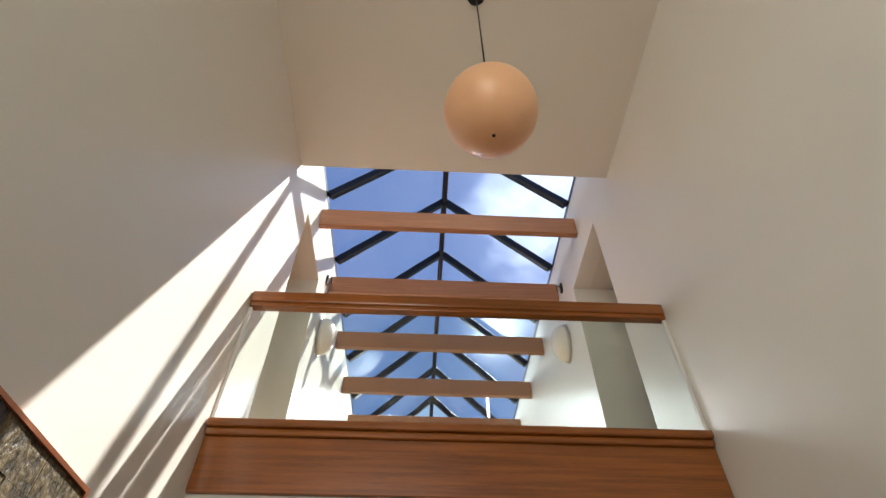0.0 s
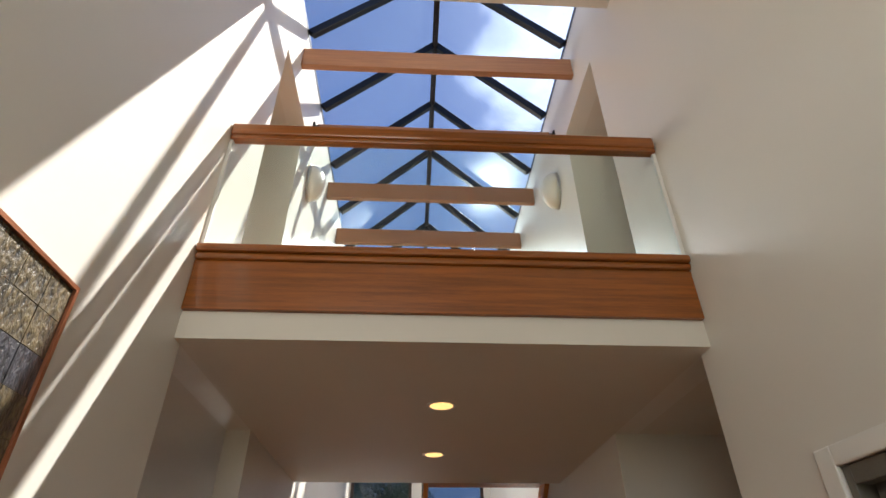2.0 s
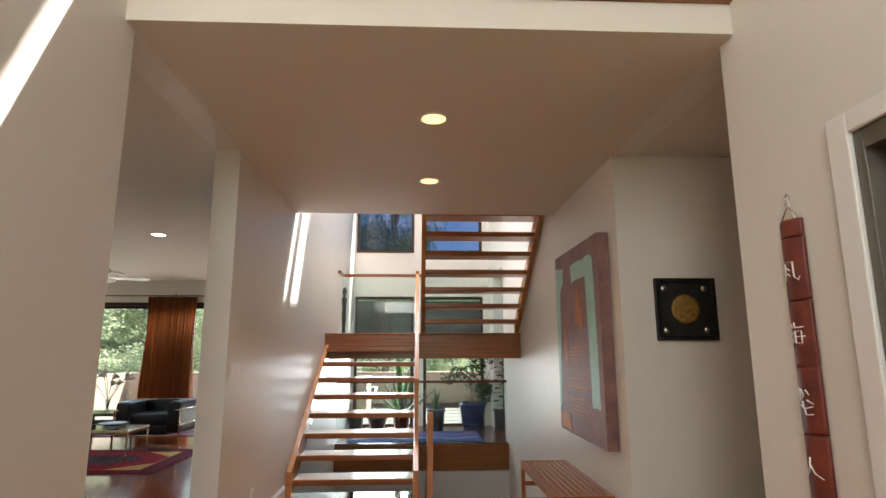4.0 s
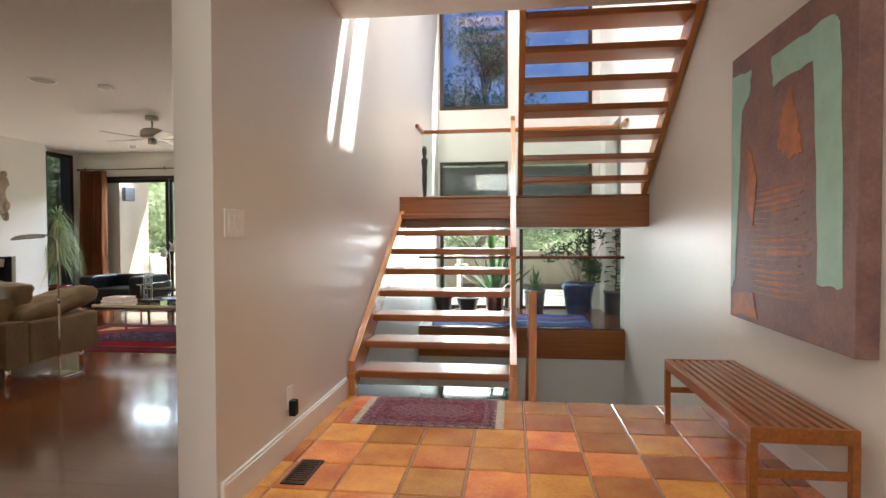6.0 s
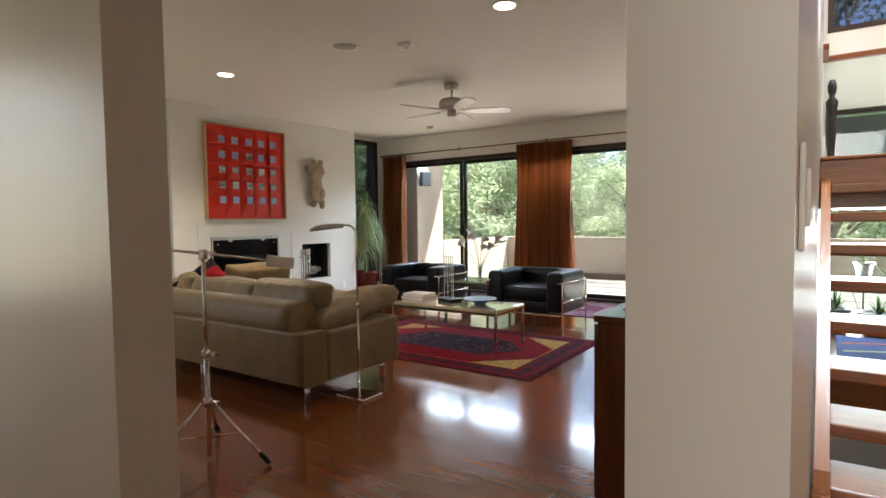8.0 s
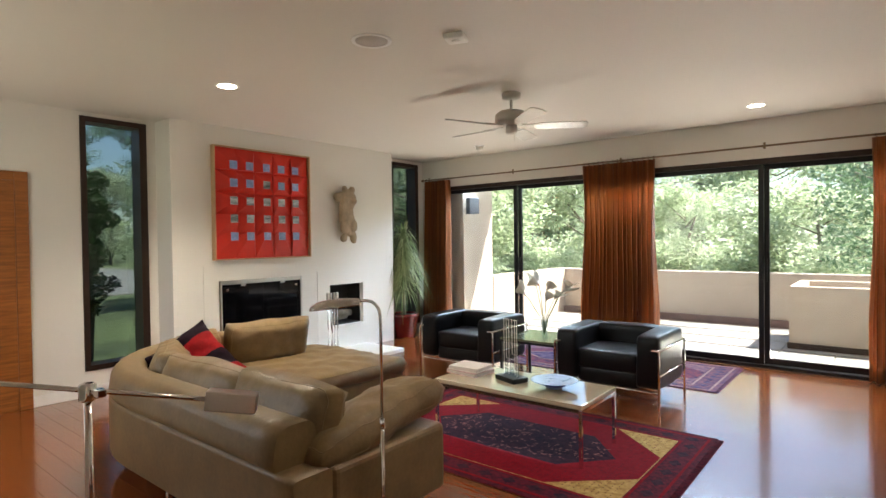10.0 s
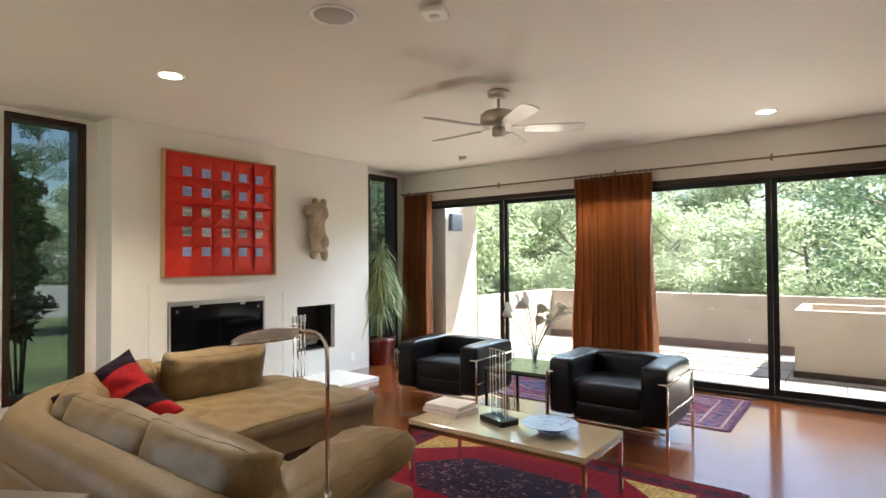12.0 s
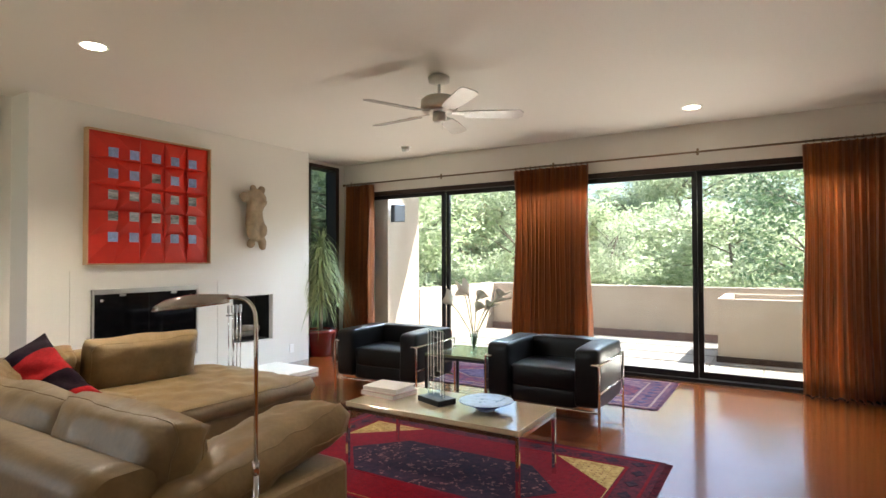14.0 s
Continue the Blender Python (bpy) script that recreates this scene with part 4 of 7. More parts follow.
back_cushion(1, 6, 0.36, 14, 1.0, 0.42, 1.06)
back_cushion(6, 12, 0.35, 14, 2.0, 0.41, 1.05)
back_cushion(13, 20, 0.34, 14, 5.0, 0.41, 1.12)
back_cushion(20, 25, 0.33, 12, 6.0, 0.41, 1.05)
cushion(0.74, 0.36, 0.12, 0.27, pose(-6.15, 8.03, 0.585, 0, 0, 84) @ pose(0, 0, 0, 13, 0, 0), 7.0)
for x, y in ((-3.79, 6.63), (-3.82, 7.42), (-5.0, 6.63), (-6.3, 7.5), (-5.40, 8.78), (-5.40, 8.02), (-6.3, 8.78)):
    bm = B()
    tube(bm, [(x, y, 0.0), (x, y, 0.16)], 0.02, 12)
    part("leg", bm, CHROME, sofa, "chrome leg")

zn = Vector((0.70, -0.42, 0.56)).normalized()
yv = Vector((0.66, 0.44, -0.62))
yv = (yv - zn * yv.dot(zn)).normalized()
PILLOW_POSE = Matrix.Translation((-5.68, 7.12, 0.585)) @ Matrix((yv.cross(zn), yv, zn)).transposed().to_4x4()
t = thing("throw_pillow", "red and black woven throw pillow leaning on the sofa", "pillow", PILLOW_POSE)


def knife_pillow(side, thick, turn, band):
    """A square stuffed pillow with pinched corners; band: the stretch of its diagonal that this piece covers."""
    bm = B()
    n = 20
    for s in (1, -1):
        g = []
        for i in range(n + 1):
            row = []
            for j in range(n + 1):
                u = -1 + 2 * i / n
                v = -1 + 2 * (band[0] + (band[1] - band[0]) * j / n)
                x, y = u * (1 - 0.10 * (1 - v * v)), v * (1 - 0.10 * (1 - u * u))
                z = s * thick / 2 * (max(1 - u * u, 0) * max(1 - v * v, 0)) ** 0.42 + 0.030 * noise.noise(Vector((u * 2.0, v * 2.0, 0.4))) + 0.012 * noise.noise(Vector((u * 5, v * 5, s)))
                row.append(bm.verts.new(turn @ Vector((x * side / 2, y * side / 2, z))))
            g.append(row)
        for a, b in zip(g, g[1:]):
            for j in range(n):
                bm.faces.new((a[j], a[j + 1], b[j + 1], b[j])).smooth = True
    bmesh.ops.remove_doubles(bm, verts=bm.verts[:], dist=0.0015)
    return bm


KRED = mat("red_kilim_band", (0.36, 0.016, 0.02), 0.9, vary=0.2, scale=14, bump=0.4, spec=0.1)
KDARK = mat("black_kilim_band", (0.020, 0.010, 0.018), 0.9, vary=0.3, scale=14, bump=0.4, spec=0.1)
dg = Matrix.Rotation(radians(-8), 4, "Z")
for a, b, mt_, nm in ((0.0, 0.20, KDARK, "dark_band"), (0.20, 0.54, KRED, "red_band"), (0.54, 0.80, KDARK, "dark_band"), (0.80, 1.0, KRED, "red_band")):
    part(nm, knife_pillow(0.54, 0.20, dg, (a, b)), mt_, t)

for size in (0.034, 0.017):
    bm = B()
    pts = []
    for u, v in ((0, size), (size, 0), (0, -size), (-size, 0), (0, size)):
        a, b = u / 0.25, 0.80 + v / 0.25 * 0.6
        pts.append(dg @ Vector((a * 0.25, b * 0.25 * (1 - 0.10 * (1 - a * a)), 0.10 * ((1 - a * a) * (1 - b * b)) ** 0.42 + 0.006)))
    tube(bm, pts, 0.003, 5)
    part("diamond", bm, KDARK, t)

# pharmacy floor lamp
fl = thing("floor_lamp", "chrome pharmacy floor lamp with a bent neck", "lamp", pose(-3.63, 6.96, 0))
bm = B()
box(bm, -0.13, 0.13, -0.10, 0.10, 0.0, 0.018, 0.006, 2)
part("base", bm, CHROME, fl)
bm = B()
tube(bm, [(0, 0, 0.015), (0, 0, 0.62)], 0.0095)
part("lower_pole", bm, CHROME, fl)
bm = B()
tube(bm, [(0, 0, 0.62), (0, 0, 0.66)], 0.0125)
part("collar", bm, CHROME, fl)
dv = Vector((-0.80, -0.60, 0))
bm = B()
pts = [Vector((0, 0, 0.66)), Vector((0, 0, 1.10))] + [Vector((0, 0, 1.12)) + dv * (0.06 - 0.06 * math.cos(a)) + Vector((0, 0, 0.075 * math.sin(a))) for a in (0.3, 0.6, 0.9, 1.2, 1.57)] + [dv * 0.12 + Vector((0, 0, 1.195))]
tube(bm, pts, 0.007)
part("upper_pole", bm, CHROME, fl)
bm = B()
ux = Matrix.Rotation(math.atan2(dv.y, dv.x), 4, "Z")
n = 14
outer, inner = [], []
for i, s in enumerate((0.09, 0.13, 0.18, 0.23, 0.28, 0.31)):
    w, hgt = (0.02, 0.045, 0.06, 0.062, 0.058, 0.045)[i], (0.03, 0.035, 0.04, 0.04, 0.034, 0.02)[i]
    ring = [ux @ Vector((s, w * math.cos(a), 1.175 - 0.10 * (s - 0.1) + hgt * math.sin(a))) for a in [math.pi * k / n for k in range(n + 1)]]
    outer.append([bm.verts.new(v) for v in ring])
for a, b in zip(outer, outer[1:]):
    for k in range(n):
        bm.faces.new((a[k], a[k + 1], b[k + 1], b[k])).smooth = True
bm.faces.new(outer[0])
bm.faces.new(outer[-1])
bmesh.ops.solidify(bm, geom=bm.faces[:], thickness=0.003)
part("shade", bm, CHROME, fl, "polished trough-shaped shade")

# boom stand
st = thing("boom_stand", "chrome tripod boom stand with counterweight", "stand", pose(-3.56, 5.77, 0))
for a in (20, 140, 262):
    d = Vector((math.cos(radians(a)), math.sin(radians(a)), 0))
    leg = bmesh.new()
    tube(leg, [d * 0.03 + Vector((0, 0, 0.30)), d * 0.33 + Vector((0, 0, 0.03))], 0.009)
    lg = part("leg", leg, CHROME, st)
    foot = bmesh.new()
    tube(foot, [d * 0.30 + Vector((0, 0, 0.055)), d * 0.35 + Vector((0, 0, 0.012))], 0.016, r2=0.012)
    part("rubber_foot", foot, BLACKMETAL, lg)
    brc = bmesh.new()
    tube(brc, [d * 0.02 + Vector((0, 0, 0.12)), d * 0.2 + Vector((0, 0, 0.16))], 0.005)
    part("brace", brc, CHROME, st)
for z0, z1, r in ((0.02, 0.55, 0.014), (0.55, 1.06, 0.010)):
    bm = B()
    tube(bm, [(0, 0, z0), (0, 0, z1)], r)
    part("tube", bm, CHROME, st)
for z, r in ((0.30, 0.024), (0.55, 0.022), (1.06, 0.022)):
    bm = B()
    lathe(bm, [(r * 0.7, z - 0.025), (r, z - 0.02), (r, z + 0.02), (r * 0.7, z + 0.025)], 14)
    part("collar", bm, CHROME, st)
    bm = B()
    tube(bm, [(0.015, 0, z), (0.055, 0.01, z + 0.006)], 0.005)
    box(bm, 0.05, 0.08, -0.004, 0.02, z - 0.004, z + 0.018, 0.003, 1)
    part("wing_nut", bm, CHROME, st)
bd = (Vector((-3.306, 6.06, 1.01)) - Vector((-3.56, 5.77, 1.065))).normalized()
bc = Vector((0, 0, 1.065))
bm = B()
tube(bm, [bc - bd * 0.75, bc + bd * 0.33], 0.007)
part("boom", bm, CHROME, st)
q = bd.to_track_quat("X", "Z").to_matrix().to_4x4()
bm = B()
box(bm, 0.31, 0.45, -0.022, 0.022, -0.028, 0.028, 0.004, 2, Matrix.Translation(bc) @ q)
part("counterweight", bm, STEEL, st, "grey metal counterweight block")
bm = B()
e = bc - bd * 0.66
lathe(bm, [(0.02, 0.05), (0.05, 0.045), (0.13, 0.012), (0.135, 0.008), (0.05, 0.03), (0.02, 0.03)], 28, Matrix.Translation(e + Vector((0, 0, 0.09))))
part("disc", bm, STEEL, st)
bm = B()
tube(bm, [e, e + Vector((0, 0, 0.15))], 0.005)
part("pin", bm, CHROME, st)


# ---- coffee table and what stands on it ----
def leg_table(name, label, x0, x1, y0, y1, h, top, leg_mat, thick=0.03, r=0.011, group=""):
    t = thing(name, label, "table", group=group)
    bm = B()
    box(bm, x0, x1, y0, y1, h - thick, h, 0.003, 1)
    part("tabletop", bm, top, t)
    for x in (x0 + r, x1 - r):
        for y in (y0 + r, y1 - r):
            part("leg", boxes((x - r, x + r, y - r, y + r, 0, h - thick - 0.001), bevel=0.002), leg_mat, t)
    part("rail", boxes((x0 + 2 * r, x1 - 2 * r, y0, y0 + 2 * r, h - thick - 0.023, h - thick - 0.001), (x0 + 2 * r, x1 - 2 * r, y1 - 2 * r, y1, h - thick - 0.023, h - thick - 0.001), (x0, x0 + 2 * r, y0 + 2 * r, y1 - 2 * r, h - thick - 0.023, h - thick - 0.001), (x1 - 2 * r, x1, y0 + 2 * r, y1 - 2 * r, h - thick - 0.023, h - thick - 0.001)), leg_mat, t)
    return t


leg_table("coffee_table", "low cream-topped coffee table on square chrome legs", -4.54, -3.345, 8.42, 8.98, 0.412, CREAMTOP, CHROME)
GLASSTOP = mat("greenish_glass_top", (0.16, 0.18, 0.11), 0.06, vary=0.05, bump=0)
leg_table("side_table", "small square side table with glass top", -4.98, -4.34, 10.0, 10.6, 0.45, GLASSTOP, BLACKFRAME, 0.02, 0.012)
bk = thing("book_stack", "two pale hardcover books lying on the coffee table", "books", pose(-4.42, 8.72, 0.412, 0, 0, -6))
PAPER = mat("paper", (0.74, 0.68, 0.62), 0.7, vary=0.05)
COVER = mat("book_cover", (0.62, 0.42, 0.36), 0.45, vary=0.2, scale=15)
for k, (w, d, rz) in enumerate(((0.30, 0.24, 0), (0.27, 0.22, 8))):
    bm = B()
    z = 0.032 * k
    mm = pose(0, 0, z, 0, 0, rz)
    box(bm, -w / 2, w / 2, -d / 2, d / 2, 0.0, 0.003, m=mm)
    box(bm, -w / 2, w / 2, -d / 2, d / 2, 0.027, 0.030, m=mm)
    box(bm, -w / 2, -w / 2 + 0.003, -d / 2, d / 2, 0.003, 0.027, m=mm)
    part("book_cover", bm, COVER if k == 0 else PAPER, bk)
    bm = B()
    box(bm, -w / 2 + 0.004, w / 2 - 0.006, -d / 2 + 0.005, d / 2 - 0.005, 0.0035, 0.0265, m=mm)
    part("page_block", bm, PAPER, bk)
SCULPT = glass("sculpture_glass", (0.86, 0.92, 0.93), 1.6)
gs = thing("glass_sculpture", "upright etched glass sculpture on a black plinth", "sculpture", pose(-4.03, 8.70, 0.412, 0, 0, -20))
bm = B()
box(bm, -0.11, 0.11, -0.07, 0.07, 0, 0.035, 0.004, 1)
part("plinth", bm, BLACKMETAL, gs)
bm = boxes((-0.08, 0.08, -0.006, 0.006, 0.035, 0.46))
pane("glass_slab", bm, SCULPT, gs)
bm = B()
for x, z0 in ((-0.078, 0.04), (-0.05, 0.16), (-0.02, 0.05), (0.018, 0.2), (0.05, 0.05), (0.074, 0.04)):
    box(bm, x, x + 0.003, -0.009, -0.0065, z0, 0.455)
for z, x0, x1 in ((0.09, -0.078, -0.02), (0.16, -0.05, 0.05), (0.2, 0.018, 0.077), (0.29, -0.078, 0.018), (0.36, -0.02, 0.077), (0.41, -0.05, 0.05), (0.452, -0.078, 0.077)):
    box(bm, x0, x1, -0.0122, -0.0095, z, z + 0.003)
part("etching", bm, OPAL, gs)
BOWLBLUE = mat("blue_bowl_glass", (0.015, 0.035, 0.42), 0.28, vary=0.3, scale=18, bump=0, coat=0.0, spec=0.12)
RIM = mat("pale_bowl_rim", (0.36, 0.48, 0.70), 0.28, vary=0.15, scale=20, bump=0, coat=0.0, spec=0.12)
bw = thing("bowl", "shallow blue and white glass bowl", "bowl", pose(-3.68, 8.70, 0.412))
part("foot", lathe(B(), [(0.05, 0.0), (0.055, 0.004), (0.045, 0.014), (0.03, 0.016)], 32), RIM, bw)
part("dish", lathe(B(), [(0.04, 0.0145), (0.09, 0.026), (0.122, 0.046), (0.126, 0.052), (0.12, 0.051), (0.07, 0.040), (0.0, 0.036)], 44), BOWLBLUE, bw)
part("rim", lathe(B(), [(0.1265, 0.047), (0.160, 0.055), (0.164, 0.058), (0.160, 0.0595), (0.1265, 0.053)], 48), RIM, bw)
bm = B()
lathe(bm, [(0.028, 0.0), (0.03, 0.005), (0.03, 0.1), (0.036, 0.18), (0.034, 0.18), (0.027, 0.1), (0.0, 0.012)], 24)
vs = thing("vase", "clear glass vase of calla lilies on the side table", "vase", pose(-4.58, 10.22, 0.45))
pane("glass_body", bm, SCULPT, vs)
STEM = mat("lily_stem", (0.16, 0.20, 0.08), 0.5)
PETAL = mat("white_calla_petal", (0.74, 0.72, 0.64), 0.5, vary=0.05)
rng = random.Random(21)
for k, (dx, dy, h) in enumerate(((-0.28, 0.0, 0.50), (-0.15, 0.06, 0.60), (-0.04, -0.05, 0.62), (0.02, 0.04, 0.56), (0.14, 0.0, 0.46), (0.22, 0.05, 0.54), (0.30, -0.04, 0.58), (0.03, 0.0, 0.44))):
    bm = B()
    tip = Vector((dx * 0.85, dy, h * 0.88))
    tube(bm, [Vector((0, 0, 0.02)), Vector((dx * 0.15, dy * 0.15, 0.2)), Vector((dx * 0.6, dy * 0.6, h * 0.75)), tip], 0.004, 6)
    fl_ = part("stem", bm, STEM, vs)
    bm = B()
    lean = pose(*tip, rng.uniform(-30, 30), math.copysign(55, dx) + rng.uniform(-15, 15), 0)
    rings = []
    for i in range(7):
        u = i / 6
        r = 0.006 + 0.056 * u ** 1.6
        rings.append([bm.verts.new(lean @ Vector((r * math.cos(a), r * math.sin(a), -0.02 + 0.09 * u + 0.055 * u * max(0, math.cos(a)) ** 2 + (0.03 * u * u if math.cos(a) > 0.9 else 0)))) for a in [math.tau * j / 14 for j in range(14)]])
    for a, b in zip(rings, rings[1:]):
        for j in range(14):
            bm.faces.new((a[j], a[(j + 1) % 14], b[(j + 1) % 14], b[j])).smooth = True
    part("blossom", bm, PETAL, fl_)


# ---- armchairs ----
def armchair(m):
    t = thing("armchair", "black leather club armchair in a chrome tube frame", "armchair", m, "armchairs facing the sofa")
    w, d = 0.93, 0.72
    def soft(name, sx, sy, sz, x, y, z, seed):
        part(name, pillow(B(), sx, sy, sz, Matrix.Translation((x, y, z)), 0.2, 0.008, 20, seed), BLACKLEATHER, t)
    soft("seat", 0.59, 0.53, 0.18, 0, -0.06, 0.35, 1)
    soft("lower_seat", 0.59, 0.53, 0.15, 0, -0.055, 0.205, 2)
    soft("arm", 0.205, d + 0.01, 0.47, -w / 2 + 0.088, 0.0, 0.385, 3)
    soft("arm", 0.205, d + 0.01, 0.47, w / 2 - 0.088, 0.0, 0.385, 4)
    soft("backrest", 0.60, 0.19, 0.46, 0, d / 2 - 0.10, 0.39, 5)
    r = 0.0105
    for sx in (-1, 1):
        x = sx * (w / 2 + 0.016)
        bm = B()
        c = 0.03
        tube(bm, [(x - sx * 0.06, -d / 2 - 0.012, 0.50), (x - sx * 0.01, -d / 2 - 0.012, 0.50), (x, -d / 2 - 0.012, 0.49), (x, -d / 2 - 0.012, 0.0)], r)
        part("front_leg", bm, CHROME, t)
        bm = B()
        tube(bm, [(x, d / 2 + 0.012, 0.0), (x, d / 2 + 0.012, 0.5)], r)
        part("back_leg", bm, CHROME, t)
        for z in (0.5, 0.28):
            bm = B()
            tube(bm, [(x, -d / 2 - 0.012, z), (x, d / 2 + 0.012, z)], r)
            part("side_bar", bm, CHROME, t)
    for z, y in ((0.5, d / 2 + 0.012), (0.13, -d / 2 + 0.02), (0.13, d / 2 - 0.02)):
        bm = B()
        tube(bm, [(-w / 2 - 0.016, y, z), (w / 2 + 0.016, y, z)], r)
        part("cross_bar", bm, CHROME, t)
    return t


a1 = armchair(pose(-5.53, 10.30, 0, 0, 0, 2))
copy_thing(a1, pose(-3.83, 10.30, 0, 0, 0, 0))


# ---- rugs ----
def weave(name, colour, second, scale=30.0):
    return mat(name, colour, 1.0, vary=0.3, scale=scale, fine=300, bump=0.3, second=second, spec=0.08)


RUGRED, RUGDARK, RUGNAVY, RUGGOLD = weave("rug_red", (0.22, 0.009, 0.019), (0.14, 0.005, 0.013)), weave("rug_wine", (0.13, 0.018, 0.032), (0.035, 0.010, 0.022), 40), weave("rug_navy", (0.055, 0.025, 0.04), (0.010, 0.008, 0.022), 30), weave("rug_gold", (0.52, 0.38, 0.15), (0.26, 0.16, 0.05), 30)
RUGIVORY = weave("rug_ivory", (0.55, 0.46, 0.36), (0.42, 0.33, 0.25))


def ring_rect(bm, a0, b0, a1, b1, z0, z1):
    box(bm, -a0, a0, -b0, -b1, z0, z1)
    box(bm, -a0, a0, b1, b0, z0, z1)
    box(bm, -a0, -a1, -b1, b1, z0, z1)
    box(bm, a1, a0, -b1, b1, z0, z1)


def rug(name, label, m, a, b, field, medallion, corner, border, motif, fringe_x=True, fl=0.05, flowers=None):
    t = thing(name, label, "rug", m)
    bm = boxes((-a, a, -b, b, 0, 0.008))
    part("backing", bm, border, t)
    bm = B()
    ring_rect(bm, a * 0.97, b * 0.95, a * 0.955, b * 0.925, 0.008, 0.0095)
    ring_rect(bm, a * 0.84, b * 0.76, a * 0.825, b * 0.735, 0.008, 0.0095)
    part("border_line", bm, motif, t)
    bm = B()
    rngb = random.Random(len(name))
    nx = 13
    for k in range(nx):
        for s in (-1, 1):
            x = -a * 0.88 + a * 1.76 * k / (nx - 1)
            prism(bm, [(x - 0.05, s * b * 0.85), (x, s * b * 0.85 - 0.04), (x + 0.05, s * b * 0.85), (x, s * b * 0.85 + 0.04)], 0.008, 0.0098)
    for k in range(7):
        for s in (-1, 1):
            y = -b * 0.66 + b * 1.32 * k / 6
            prism(bm, [(s * a * 0.9 - 0.04, y), (s * a * 0.9, y - 0.05), (s * a * 0.9 + 0.04, y), (s * a * 0.9, y + 0.05)], 0.008, 0.0098)
    tagged(part("border_motif", bm, medallion, t), kind="stuff")
    part("field", boxes((-a * 0.82, a * 0.82, -b * 0.73, b * 0.73, 0.008, 0.010)), corner, t)
    bm = B()
    fa, fb = a * 0.815, b * 0.725
    prism(bm, [(-fa, -fb * 0.35), (-fa * 0.55, -fb), (fa * 0.55, -fb), (fa, -fb * 0.35), (fa, fb * 0.35), (fa * 0.55, fb), (-fa * 0.55, fb), (-fa, fb * 0.35)], 0.010, 0.0115)
    part("inner_field", bm, field, t)
    bm = B()
    prism(bm, [(-fa * 0.80, 0), (-fa * 0.5, -fb * 0.56), (fa * 0.5, -fb * 0.56), (fa * 0.80, 0), (fa * 0.5, fb * 0.56), (-fa * 0.5, fb * 0.56)], 0.0115, 0.0127)
    part("medallion_edge", bm, motif, t)
    bm = B()
    prism(bm, [(-fa * 0.77, 0), (-fa * 0.485, -fb * 0.53), (fa * 0.485, -fb * 0.53), (fa * 0.77, 0), (fa * 0.485, fb * 0.53), (-fa * 0.485, fb * 0.53)], 0.0127, 0.0138)
    part("medallion", bm, medallion, t)
    if flowers:
        bm, dots = B(), B()
        for k in range(190):
            x, y = rngb.uniform(-fa * 0.74, fa * 0.74), rngb.uniform(-fb * 0.5, fb * 0.5)
            if abs(y) > fb * 0.5 * min(1.0, (fa * 0.75 - abs(x)) / (fa * 0.27)):
                continue
            r, ph = rngb.uniform(0.009, 0.018), rngb.uniform(0, 6)
            prism(bm, [(x + r * (1 if q % 2 else 0.5) * math.cos(ph + q * math.tau / 10), y + r * (1 if q % 2 else 0.5) * math.sin(ph + q * math.tau / 10)) for q in range(10)], 0.0138, 0.0144)
            a2, ln = rngb.uniform(0, 6.28), rngb.uniform(0.02, 0.045)
            c, d = math.cos(a2), math.sin(a2)
            prism(bm, [(x + c * r, y + d * r), (x + c * ln - d * 0.004, y + d * ln + c * 0.004), (x + c * ln * 1.3, y + d * ln * 1.3), (x + c * ln + d * 0.004, y + d * ln - c * 0.004)], 0.0138, 0.0143)
        tagged(part("flower", bm, flowers, t), kind="stuff")
        for i in range(56):
            for j in range(34):
                x, y = -fa + 2 * fa * (i + 0.5) / 56, -fb + 2 * fb * (j + 0.5 * (i % 2)) / 34
                if abs(x) > fa * 0.97 or abs(y) > fb * 0.96 or (abs(y) < fb * 0.6 and abs(x) < fa * 0.85 - abs(y) * 0.4):
                    continue
                dots.faces.new([dots.verts.new((x + dx, y + dy, 0.0128)) for dx, dy in ((-0.005, 0), (0, -0.005), (0.005, 0), (0, 0.005))])
        tagged(part("field_dots", dots, border, t), kind="stuff")
    bm = B()
    for k in range(int(b * 2 / 0.011)):
        y = -b + 0.006 + k * 0.011
        for s in (-1, 1):
            j = rngb.uniform(-0.004, 0.004)
            box(bm, min(s * a, s * (a + fl)), max(s * a, s * (a + fl)), y - 0.004 + j, y + 0.004 + j, 0.0, 0.004)
    tagged(part("fringe", bm, RUGIVORY if fringe_x else border, t), kind="stuff")
    return t


rug("oriental_rug", "wine red oriental rug with a dark hexagonal medallion", pose(-3.98, 8.70, 0), 1.18, 0.80, RUGRED, RUGNAVY, RUGGOLD, RUGDARK, RUGRED, False, 0.04, weave("rug_rose_flower", (0.30, 0.15, 0.14), (0.14, 0.06, 0.07), 60))
rug("runner_rug", "long patterned red runner before the terrace doors", pose(-4.55, 11.37, 0), 1.44, 0.60, weave("runner_field", (0.17, 0.045, 0.055), (0.03, 0.022, 0.06), 16), weave("runner_navy", (0.11, 0.08, 0.13), (0.015, 0.015, 0.05), 16), weave("rug_rose", (0.22, 0.13, 0.13), (0.05, 0.03, 0.07), 18), weave("rug_rust", (0.18, 0.08, 0.09), (0.035, 0.028, 0.07), 18), weave("runner_line", (0.34, 0.24, 0.20), (0.16, 0.10, 0.10), 30), False, 0.03)
